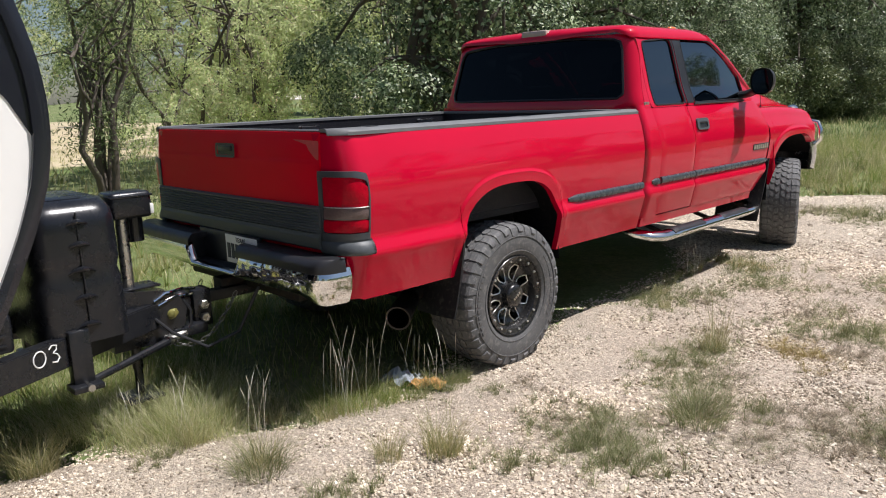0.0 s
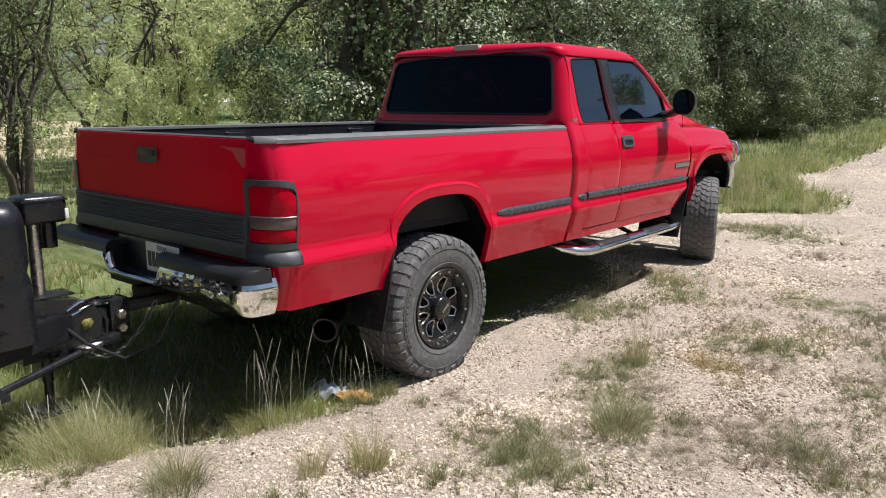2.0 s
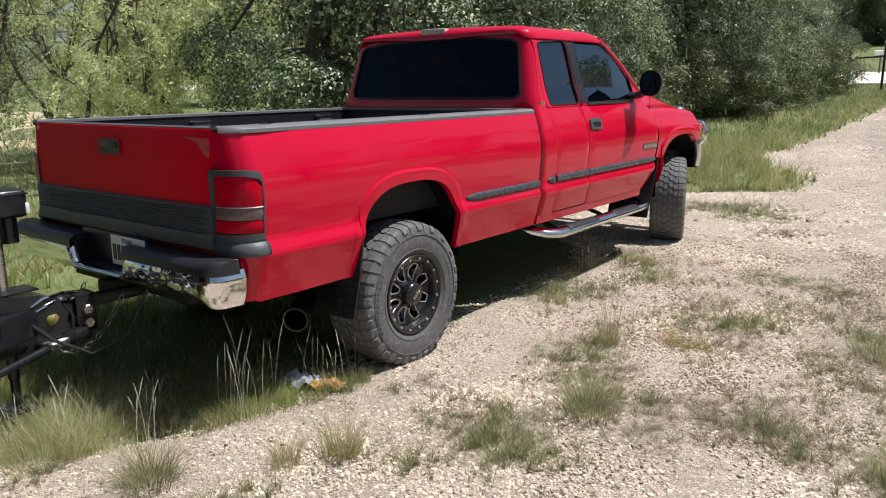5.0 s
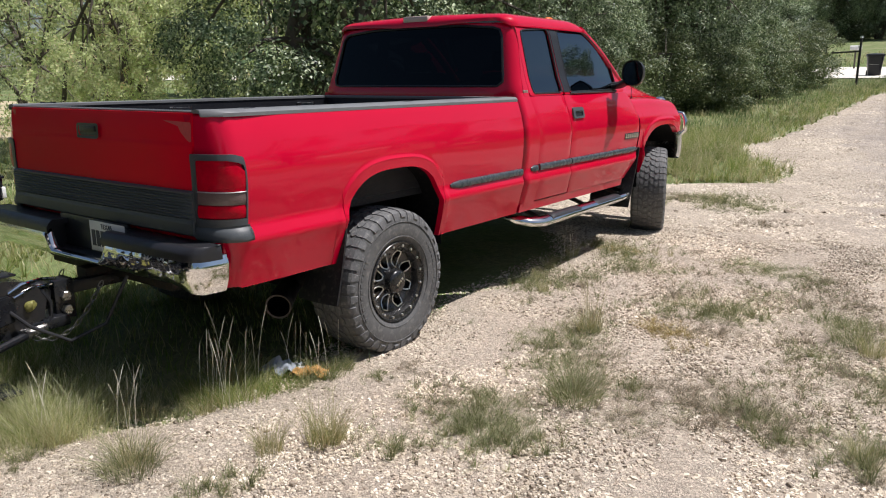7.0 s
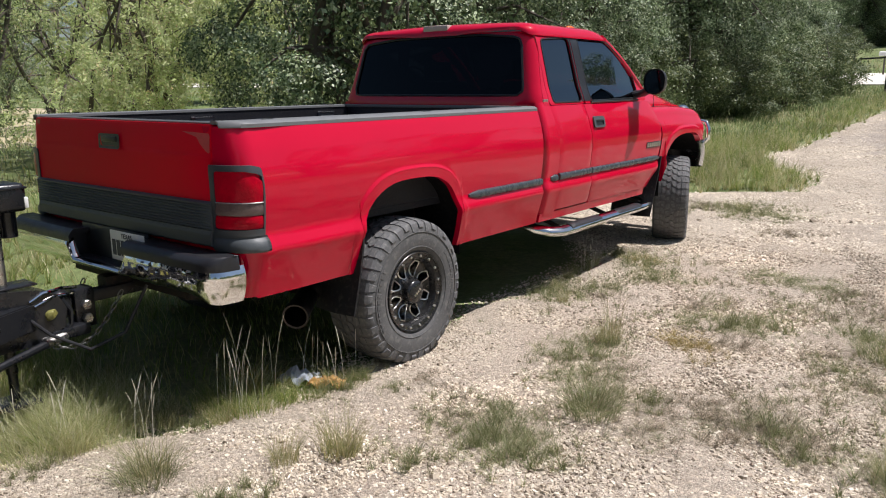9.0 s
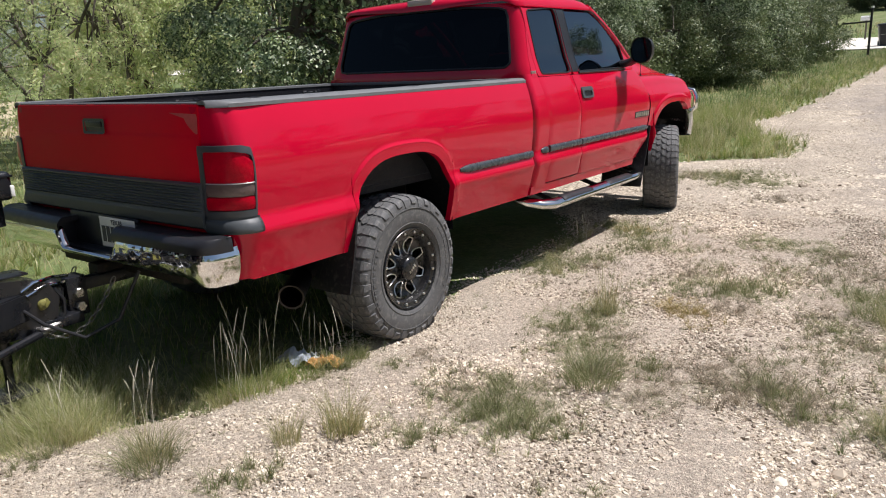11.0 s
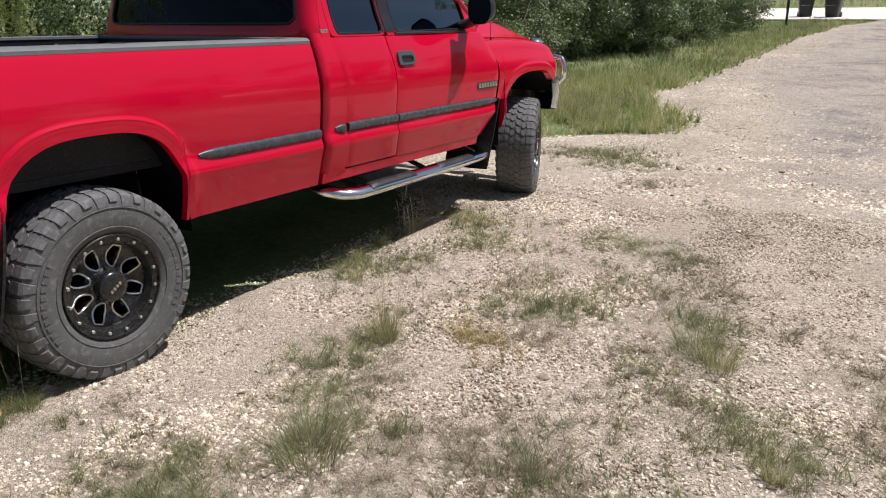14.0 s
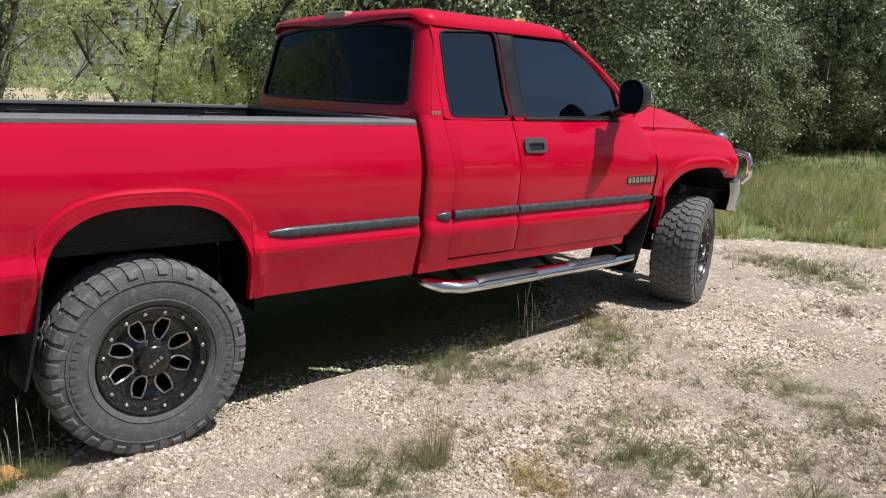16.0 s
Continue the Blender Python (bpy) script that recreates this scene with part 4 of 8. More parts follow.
        return (math.copysign(x + bow * math.sin(q), w), y - bow * math.cos(q), z)
    shell(bm, 150, 18, chrome_f, (0, 0.03, 0))
    bumper = part("rear_bumper", bm, CHROME, truck, "dented chrome step bumper with a plate notch", 60)
    for v in bumper.data.vertices:
        if 0.2 < v.co.x < 0.88:
            v.co.y += 0.006 * noise.noise(v.co * 9.0) + 0.003 * noise.noise(v.co * 23.0)
    for sx in (1, -1):
        bm = bmesh.new()

        def pad_f(u, v):
            x, y0, q = bumper_plan((0.255 if sx > 0 else 0.225) + (0.745 if sx > 0 else 0.775) * u)
            x, y0 = x + 0.016 * math.sin(q), y0 - 0.016 * math.cos(q)
            y = y0 + max(0.006, -1.172 - y0) * v
            x -= 0.05 * v * math.sin(q) if y0 > -1.2 else 0
            z = 0.836 - 0.022 * ease((0.30 - v) / 0.3) + 0.006 * math.sin(math.pi * min(1, v * 3)) * (1 if v < 0.34 else 0) - 0.012 * ease((0.08 - v) / 0.08)
            return (sx * x, y, z)
        shell(bm, 40, 20, pad_f, (0, 0.002, -0.028))
        part("step_pad", bm, BLACK_PLASTIC, bumper, "black plastic step pad", 40)
    bm = bmesh.new()
    box(bm, -0.31, 0.31, -1.215, -1.19, 0.66, 0.86, 0.008)
    box(bm, -0.31, 0.31, -1.30, -1.19, 0.655, 0.69, 0.008)
    box(bm, -0.315, -0.27, -1.295, -1.19, 0.66, 0.83, 0.006)
    box(bm, 0.25, 0.285, -1.295, -1.19, 0.66, 0.81, 0.006)
    part("bumper_recess", bm, BLACK_PLASTIC, bumper, "black plastic recess for the plate")
    bm = bmesh.new()
    box(bm, 0.065, 0.370, -1.265, -1.260, 0.714, 0.866, 0.002)
    plate = part("licence_plate", bm, WHITE_PLATE, truck, "white licence plate in the bumper notch")
    cu = bpy.data.curves.new("plate_word", "FONT")
    cu.body, cu.size, cu.align_x, cu.extrude = "TEXAS", 0.034, "CENTER", 0.0008
    word = new("plate_word", cu)
    word.parent, word.matrix_basis = plate, pose(0.218, -1.2665, 0.832, 90, 0, 0)
    cu.materials.append(PLATE_INK)
    bm = bmesh.new()
    for k, w in enumerate((0.030, 0.028, 0.026, 0.012, 0.030, 0.028, 0.030)):
        x = 0.083 + k * 0.040
        box(bm, x, x + w, -1.2672, -1.2645, 0.740 if k != 3 else 0.772, 0.820 if k != 3 else 0.780)
    part("plate_characters", bm, PLATE_INK, plate, "dark bars for characters")

    # --- cab: lower body ---
    def cab_x(y, z):
        return side_x(z) - 0.010 * ease((1.6 - y) / 0.2) * 0 - 0.018 * ease((y - 2.9) / 0.6) * ease((z - 1.15) / 0.2)
    y_seam_a = lambda z: 1.538 + 0.045 * ease((1.42 - z) / 0.30)
    y_seam_b = lambda z: 2.049 + 0.030 * ease((1.42 - z) / 0.30) + 0.020 * ease((0.86 - z) / 0.22)
    y_seam_c = spline((0.60, 0.70, 0.80, 0.93, 1.10, 1.20, 1.30, 1.40, 1.46), (3.15, 3.225, 3.325, 3.392, 3.405, 3.385, 3.335, 3.26, 3.19))
    GAP = 0.0035

    def low_panel(name, ya, yb, z0, z1, parent, label, sx, nu=14, nv=34):
        bm = bmesh.new()

        def f(u, v):
            z = z0 + (z1 - z0) * v
            a, b = ya(z) + GAP, yb(z) - GAP
            y = a + (b - a) * u
            edge = min(u, 1 - u) * (b - a)
            return (sx * (cab_x(y, z) - 0.006 * ease((0.012 - edge) / 0.012)), y, z)
        shell(bm, nu, nv, f, (-0.03 * sx, 0, 0))
        return part(name, bm, RED, parent, label, 40)
    doors = {}
    for sx in (1, -1):
        # rear corner, wrapping to the back wall
        bm = bmesh.new()

        def corner_f(u, v):
            z = 0.64 + 0.80 * v
            a, b = Y_BACK, y_seam_a(z) - GAP
            s = u * 1.4
            if s < 0.4:
                q = math.pi / 2 * (1 - s / 0.4)
                return (sx * (cab_x(a, z) - 0.05 * (1 - math.cos(q))), a + 0.05 * (1 - math.sin(q)), z)
            t = (s - 0.4)
            return (sx * cab_x(a, z), a + 0.05 + (b - a - 0.05) * t, z)
        shell(bm, 21, 34, corner_f, (-0.03 * sx, 0, 0))
        part("cab_corner", bm, RED, truck, "red cab corner", 50)
        rear_door = low_panel("rear_door", y_seam_a, y_seam_b, 0.672, 1.415, truck, "narrow red rear-hinged door with dark glass", sx)
        front_door = low_panel("front_door", y_seam_b, y_seam_c, 0.665, 1.415, truck, "red front door with a grey pull handle", sx, nu=30)
        doors[sx] = rear_door, front_door
        # sill under the doors
        bm = bmesh.new()
        shell(bm, 30, 6, lambda u, v: (sx * (side_x(0.62 + 0.045 * v) - 0.004), Y_BACK + (3.15 - Y_BACK) * u, 0.605 + 0.058 * v), (-0.08 * sx, 0, 0))
        part("rocker", bm, RED, truck, "red rocker panel")
        # mouldings
        for d, y0, y1, t0, t1 in ((rear_door, 1.588, 2.072, 0.0, 0.0), (front_door, 2.084, 3.385, 0.0, 0.10)):
            bm = bmesh.new()
            shell(bm, 30, 10, mold_side(sx, y0, y1, 0.915, t0, t1), (-0.012 * sx, 0, 0))
            part("side_moulding", bm, MOLD, d, "charcoal rub strip")
        bm = bmesh.new()
        shell(bm, 12, 10, mold_side(sx, 1.478, 1.558, 0.912, 0.05, 0.0), (-0.012 * sx, 0, 0))
        part("side_moulding", bm, MOLD, truck, "short charcoal rub strip tip")
        # handle
        bm = bmesh.new()
        outer = loop_of([(2.105, 1.238), (2.285, 1.238), (2.285, 1.322), (2.105, 1.322)], 48, 0.026)
        inner = loop_of([(2.135, 1.250), (2.262, 1.250), (2.262, 1.296), (2.135, 1.296)], 48, 0.020)
        frame_panel(bm, outer, inner, lambda y, z: (sx * (cab_x(y, z) + 0.012), y, z), 3)
        for lo, a_, b_ in ((outer, 0.012, -0.004), (inner, 0.012, -0.02)):
            for k in range(48):
                p, q = lo[k], lo[(k + 1) % 48]
                bm.faces.new([bm.verts.new((sx * (cab_x(*r) + o), *r)) for r, o in ((p, a_), (q, a_), (q, b_), (p, b_))])
        bmesh.ops.remove_doubles(bm, verts=bm.verts, dist=1e-5)
        handle = part("door_handle", bm, GREY_TRIM, front_door, "grey plastic pull handle")
        bm = bmesh.new()
        fill_panel(bm, inner, lambda y, z: (sx * (cab_x(y, z) + 0.004), y, z), 2)
        box(bm, sx * (cab_x(2.2, 1.3) + 0.004), sx * (cab_x(2.2, 1.3) + 0.014), 2.142, 2.255, 1.284, 1.296, 0.004)
        part("handle_cup", bm, BLACK_PLASTIC, handle, "dark handle recess")
        # badge: plain bars on a dark plate
        bm = bmesh.new()
        box(bm, sx * 0.986, sx * (side_x(1.04) + 0.004), 3.075, 3.375, 1.015, 1.066, 0.003)
        badge = part("door_badge", bm, BADGE_DARK, front_door, "dark badge with silver bars")
        bm = bmesh.new()
        for k in range(7):
            y = 3.085 + k * 0.041
            box(bm, sx * 0.99, sx * (side_x(1.04) + 0.007), y, y + 0.030, 1.023, 1.058, 0.003)
        part("badge_bars", bm, BADGE, badge, "silver bars")
        bm = bmesh.new()
        for k in range(3):
            y = 1.462 + k * 0.022
            box(bm, sx * 0.90, sx * (cab_x(1.5, 1.44) + 0.003), y, y + 0.017, 1.436, 1.460, 0.002)
        part("trim_badge", bm, BADGE, truck, "small silver badge bars")

        # --- cab: upper side ---
        def up(y, z, out=0.0):
            t = (z - 1.44) / 0.50
            x = 0.922 - 0.012 * ease(t * 4) - 0.110 * t - 0.030 * max(0, t - 0.82) / 0.18 * max(0, t - 0.82) * 5
            x -= 0.05 * ease((y - 2.6) / 0.7) * 0.6
            return (sx * (x + out), y, z)
        N = 72
        rd_out = [(1.541, 1.418), (2.046, 1.418), (1.996, 1.940), (1.530, 1.930)]
        rd_in = [(1.592, 1.436), (2.026, 1.436), (1.984, 1.902), (1.580, 1.874)]
        fd_out = [(2.053, 1.418), (3.240, 1.418), (3.165, 1.56), (3.06, 1.652), (2.84, 1.797), (2.62, 1.918), (2.48, 1.942), (2.003, 1.940)]
        fd_in = [(2.160, 1.438), (3.030, 1.446), (3.075, 1.508), (3.030, 1.643), (2.820, 1.782), (2.60, 1.893), (2.45, 1.910), (2.118, 1.904)]
        for door, o_, i_, tint, wl in ((rear_door, rd_out, rd_in, TINT_SIDE, "dark tinted quarter window"), (front_door, fd_out, fd_in, TINT_FRONT, "tinted front window")):
            outer, inner = loop_of(o_, N, 0.03), loop_of(i_, N, 0.035)
            k0 = min(range(N), key=lambda k: (inner[k][0] - outer[0][0]) ** 2 + (inner[k][1] - outer[0][1]) ** 2)
            inner = inner[k0:] + inner[:k0]
            bm = bmesh.new()
            rings = frame_panel(bm, outer, inner, up, 4)
            for lo, dep in ((outer, 0.03), (inner, 0.02)):
                for k in range(N):
                    p, q = lo[k], lo[(k + 1) % N]
                    bm.faces.new([bm.verts.new(up(*r, o)) for r, o in ((p, 0), (q, 0), (q, -dep), (p, -dep))])
            bmesh.ops.remove_doubles(bm, verts=bm.verts, dist=1e-5)
            part("door_frame", bm, RED, door, "red window frame", 45)
            # rubber seal
            bm = bmesh.new()
            tube(bm, [up(*p, 0.0) for p in inner], 0.0055, 6, closed=True)
            part("window_seal", bm, BLACK_PLASTIC, door, "black rubber window seal")
            bm = bmesh.new()
            fill_panel(bm, inner, lambda y, z: up(y, z, -0.010), 8)
            part("window_pane", bm, tint, door, wl, out=(sx, 0, 0))
        # black pillar trim between the windows
        bm = bmesh.new()
        shell(bm, 8, 16, lambda u, v: up((2.056 + 0.100 * u) - (0.048 - 0.006 * u) * v, 1.438 + 0.468 * v, 0.003), (-0.006 * sx, 0, 0))
        part("pillar_trim", bm, BLACK_PLASTIC, front_door, "dark plastic pillar trim")
        bm = bmesh.new()
        shell(bm, 4, 16, lambda u, v: up((2.026 + 0.017 * u) - 0.044 * v, 1.438 + 0.464 * v, 0.003), (-0.006 * sx, 0, 0))
        part("pillar_trim", bm, BLACK_PLASTIC, rear_door, "dark plastic pillar trim")
        # belt weatherstrip
        bm = bmesh.new()
        tube(bm, [up(2.15 + 0.89 * k / 12, 1.430, 0.004) for k in range(13)], 0.008, 6)
        part("belt_strip", bm, BLACK_PLASTIC, front_door, "black weatherstrip")
        # cab corner, upper
        bm = bmesh.new()

        def corner_up(u, v):
            z = 1.40 + 0.535 * v
            t = max(0.0, (z - 1.44) / 0.50)
            a, b = 1.462 + 0.10 * t, 1.5375 - 0.010 * v
            return up(a + (b - a) * u, z, 0.0)
        shell(bm, 6, 24, corner_up, (-0.02 * sx, 0, 0))
        part("cab_corner_post", bm, RED, truck, "red cab corner post", 50)
        # front fender
        ysf = stations(FRONT_ARCH, 3.0, 4.30, 40)
        plan = [(y, 0.0) for y in ysf]
        for k in range(1, 7):
            q = k / 6 * math.pi / 2
            plan.append((4.30 + 0.16 * math.sin(q), 0.20 * (1 - math.cos(q))))
        nv = 32
        bm = bmesh.new()
        crown = [(0.0, 1.30), (0.01, 1.325), (0.035, 1.345), (0.08, 1.357), (0.14, 1.362), (0.20, 1.362), (0.245, 1.358)]

        def fend(i, j):
            y, d = plan[i]
            low = 0.915 if y < 3.86 else 0.98
            zb = arch_bottom(FRONT_ARCH, y, low)
            if y > 4.245:
                zb = max(zb, 1.015)
            t = j / nv
            drop = 0.045 * ease((y - 3.7) / 0.75) + 0.05 * ease((y - 4.2) / 0.26)
            if t < 0.8:
                z = zb + (1.30 - drop - zb) * (t / 0.8) ** 1.2
                zz = z + drop * ease((z - 1.0) / 0.3)
                x = cab_x(y, min(zz, 1.15)) - 0.055 * ease((zz - 1.12) / 0.20) ** 1.5 + arch_lip(FRONT_ARCH, y, z) - d * 0.9
                yy = y
            else:
                s = (t - 0.8) / 0.2 * (len(crown) - 1)
                k = min(int(s), len(crown) - 2)
                dx = crown[k][0] + (crown[k + 1][0] - crown[k][0]) * (s - k)
                z = crown[k][1] + (crown[k + 1][1] - crown[k][1]) * (s - k) - drop
                x = cab_x(y, 1.15) - 0.055 * ease(0.9) ** 1.5 - dx - d * 0.9
                yy = y
            lim = y_seam_c(min(1.45, z)) + GAP
            yy = max(yy, lim)
            return (sx * x, yy, z)
        n = len(plan) - 1
        rows = [[bm.verts.new(fend(i, j)) for j in range(nv + 1)] for i in range(n + 1)]
        inn = [bm.verts.new(Vector(fend(i, 0)) - Vector((0.05 * sx, 0, 0))) for i in range(n + 1)]
        for i in range(n):
            for j in range(nv):
                a = (rows[i][j], rows[i + 1][j], rows[i + 1][j + 1], rows[i][j + 1])
                if len({tuple(round(c, 5) for c in q.co) for q in a}) == 4:
                    bm.faces.new(a)
            bm.faces.new((rows[i][0], rows[i + 1][0], inn[i + 1], inn[i]))
        bmesh.ops.remove_doubles(bm, verts=bm.verts, dist=2e-5)
        bmesh.ops.dissolve_degenerate(bm, edges=bm.edges, dist=1e-5)
        fender = part("front_fender", bm, RED, truck, "red front fender with a flared arch", 50)
        bm = bmesh.new()
        tube(bm, [(sx * 0.845, 3.52, 1.335), (sx * 0.845, 3.52, 1.375)], [0.014, 0.006], 10)
        ant = part("antenna_base", bm, BLACK_PLASTIC, fender, "black antenna base")
        if sx > 0:
            bm = bmesh.new()
            tube(bm, [(0.845, 3.52, 1.37), (0.845, 3.50, 1.58)], 0.0022, 6)
            part("antenna_mast", bm, BLACK_PLASTIC, ant, "thin black antenna mast")
        # headlamp at the corner
        bm = bmesh.new()

        def head_f(u, v):
            q = math.pi / 2 * u
            z = 1.03 + 0.16 * v
            return (sx * (0.985 - 0.24 * (1 - math.cos(q)) - 0.03 * v), 4.30 + 0.19 * math.sin(q) - 0.05 * v, z)
        shell(bm, 12, 6, head_f, (-0.03 * sx, -0.02, 0))
        part("headlamp", bm, CLEAR_LENS, truck, "yellowed headlamp wrapping the corner", 50)
        # wheel wells
        for (yc, a, zb, h), x_in in ((REAR_ARCH, 0.62), (FRONT_ARCH, 0.55)):
            bm = bmesh.new()
            end = 0.86 if yc > 2 else 1.0
            shell(bm, 24, 4, lambda u, v: (sx * (x_in + (0.955 - x_in) * v), yc - (a + 0.02) * math.cos(math.pi * u * end), zb - 0.05 + (h + 0.085) * math.sin(math.pi * u * end) ** 0.6), (0, 0, 0.012))
            box(bm, sx * (x_in - 0.02), sx * x_in, yc - a, yc + a * (0.85 if yc > 2 else 1), zb - 0.08, zb + h)
            part("wheel_well", bm, WELL, truck, "black wheel well liner")
        # mud flaps
        bm = bmesh.new()
        shell(bm, 8, 16, lambda u, v: (sx * (0.70 + (0.30 - 0.02 * v) * u), -0.425 - 0.075 * v ** 1.5 - 0.012 * math.sin(3 * u), 0.86 - 0.47 * v), (0, 0.012, 0))
        part("mud_flap", bm, FLAP, truck, "black rubber mud flap")
        bm = bmesh.new()
        shell(bm, 8, 16, lambda u, v: (sx * (0.60 + (0.395 - 0.02 * v) * u), 3.412 - 0.15 * v ** 1.2 - 0.02 * math.sin(3 * u), 0.925 - 0.535 * v), (0, -0.012, 0))
        part("mud_flap", bm, FLAP, truck, "black rubber mud flap")
        # step tube
        bm = bmesh.new()
        pts = [(0.62, 1.50, 0.60), (0.74, 1.505, 0.555), (0.84, 1.53, 0.525), (0.915, 1.585, 0.507), (0.955, 1.68, 0.500)]
        pts += [(0.962, 1.68 + 1.52 * k / 10, 0.500 + 0.008 * k / 10) for k in range(1, 10)]
        pts += [(0.958, 3.20, 0.508), (0.930, 3.27, 0.515), (0.86, 3.31, 0.53), (0.62, 3.33, 0.60)]
        tube(bm, [(sx * x, y, z) for x, y, z in pts], 0.046, 18, squash=(1.15, 0.8))
        step = part("step_bar", bm, CHROME, truck, "polished chrome oval step bar", 60)
        for y0 in (1.78, 2.55):
            bm = bmesh.new()
            shell(bm, 12, 6, lambda u, v: (sx * (0.962 + 0.050 * math.cos(math.pi * (0.15 + 0.7 * v))), y0 + 0.48 * u, 0.505 + 0.043 * math.sin(math.pi * (0.15 + 0.7 * v)) - 0.008 * (abs(2 * u - 1) > 0.97)), (0, 0, -0.008))
            part("step_pad", bm, BLACK_PLASTIC, step, "black rubber step tread")
        for y in (1.75, 2.5, 3.2):
            bm = bmesh.new()
            tube(bm, [(sx * 0.95, y, 0.50), (sx * 0.80, y, 0.55), (sx * 0.60, y, 0.62)], 0.018, 8)
            part("step_bracket", bm, UNDER, step)
        # door mirror
        bm = bmesh.new()
        c = Vector((sx * 1.118, 2.90, 1.578))
        rows = []
        for i in range(9):
            t = i / 8
            s = math.sin(math.pi * (0.02 + 0.96 * (0.5 + t * 0.5))) ** 0.45 if t > 0 else 1.0
            yy = -0.045 + 0.16 * t
            rows.append([bm.verts.new(c + Vector((0.088 * s * math.copysign(abs(math.cos(q)) ** 0.8, math.cos(q)), yy, 0.103 * s * math.copysign(abs(math.sin(q)) ** 0.8, math.sin(q))))) for q in (2 * math.pi * k / 28 for k in range(28))])
        for p, q in zip(rows, rows[1:]):
            for k in range(28):
                bm.faces.new((p[k], p[(k + 1) % 28], q[(k + 1) % 28], q[k]))
        bm.faces.new(rows[-1])
        tube(bm, [(sx * 0.90, 3.03, 1.475), (sx * 0.98, 2.97, 1.485), (sx * 1.09, 2.93, 1.53)], [0.055, 0.050, 0.048], 10, squash=(1, 0.6))
        mirror = part("door_mirror", bm, BLACK_PLASTIC, truck, "black plastic door mirror")
        bm = bmesh.new()
        lo = [(c.x + 0.078 * math.copysign(abs(math.cos(q)) ** 0.8, math.cos(q)), c.z + 0.092 * math.copysign(abs(math.sin(q)) ** 0.8, math.sin(q))) for q in (2 * math.pi * k / 28 for k in range(28))]
        fill_panel(bm, lo, lambda x, z: (x, c.y - 0.035, z), 2)
        part("mirror_glass", bm, DARK_MIRROR, mirror, "dark mirror glass")

    # --- cab: back wall with the big window ---
    def back(q, z):
        """Unrolled round the cab's rear corners: q = 0 in the middle."""
        t = max(0.0, (z - 1.44) / 0.50)
        wide = 0.922 - 0.012 * ease(t * 4) - 0.110 * t - 0.030 * max(0, t - 0.82) / 0.18 * max(0, t - 0.82) * 5
        y0 = 1.395 + 0.10 * t
        r = 0.085
        s, k = (1 if q >= 0 else -1), abs(q)
        flat = wide - r
        if k <= flat:
            x, y = k, 0.0
        else:
            a = min(math.pi / 2, (k - flat) / r)
            x, y = flat + r * math.sin(a), r * (1 - math.cos(a))
        y += -0.025 * (1 - (min(x, flat) / flat) ** 2)
        return (s * x, y0 + y, z)
    roof_edge = lambda x: 1.922 + 0.018 * (1 - min(1, abs(x) / 0.70) ** 2)
    Q0, Q1 = 0.922 - 0.085 + 0.1335, 0.815 - 0.085 + 0.1335
    outer = [(-Q0 + 2 * Q0 * k / 24, 1.40) for k in range(24)] + [(Q0 + (Q1 - Q0) * k / 12, 1.40 + (1.938 - 1.40) * k / 12) for k in range(12)]
    outer += [(Q1 - 2 * Q1 * k / 24, roof_edge((Q1 - 2 * Q1 * k / 24) * 0.92)) for k in range(24)] + [(-Q1 + (Q1 - Q0) * k / 12, 1.938 + (1.40 - 1.938) * k / 12) for k in range(12)]
    inner_c = loop_of([(-0.796, 1.488), (0.796, 1.488), (0.728, 1.888), (0.40, 1.918), (-0.40, 1.918), (-0.728, 1.888)], 288, 0.055)
    inner = []
    for a, b in outer:
        ang = math.atan2((b - 1.68) * 2.4, a)
        inner.append(min(inner_c, key=lambda p: abs(math.atan2(math.sin(math.atan2((p[1] - 1.68) * 2.4, p[0]) - ang), math.cos(math.atan2((p[1] - 1.68) * 2.4, p[0]) - ang)))))
    bm = bmesh.new()
    frame_panel(bm, outer, inner, back, 6)
    for k in range(len(inner)):
        p, q = inner[k], inner[(k + 1) % len(inner)]
        a, b = Vector(back(*p)), Vector(back(*q))
        if (a - b).length > 1e-4:
            bm.faces.new([bm.verts.new(v) for v in (a, b, b + Vector((0, 0.02, 0)), a + Vector((0, 0.02, 0)))])
    bmesh.ops.remove_doubles(bm, verts=bm.verts, dist=1e-5)
    part("cab_back", bm, RED, truck, "red cab back wall round the window", 50)
    bm = bmesh.new()
    tube(bm, [back(*p) for p in inner_c[::4]], 0.009, 6, closed=True)
    part("rear_window_seal", bm, BLACK_PLASTIC, truck, "black rubber rear window seal")
    bm = bmesh.new()
    fill_panel(bm, inner_c[::4], lambda q, z: tuple(Vector(back(q, z)) + Vector((0, 0.008, 0))), 8)
    part("rear_window", bm, TINT, truck, "wide dark tinted rear window", out=(0, -1, 0))
    bm = bmesh.new()
    box(bm, -0.88, 0.88, 1.40, 1.43, 0.66, 1.42)
    part("cab_lower_back", bm, RED, truck)
    # --- roof ---
    bm = bmesh.new()

    def roof_f(u, v):
        y_rear, y_front = 1.468, 2.60
        k = (-1 + 2 * u)
        k = math.copysign(abs(k) ** 0.8, k)
        y = y_rear + (y_front - y_rear) * (v ** 1.3)
        c = max(0.0, (y_rear + 0.10 - y) / 0.10)
        wide = 0.812 - 0.095 * (1 - math.sqrt(max(0.0, 1 - c * c)))
        x = k * wide
        y += 0.05 * (1 - k * k) * v - 0.022 * (1 - k * k) * (1 - v) ** 6
        s_ = max(0.0, (abs(x) - 0.68) / 0.132)
        r_ = max(0.0, (y_rear + 0.11 - y) / 0.13)
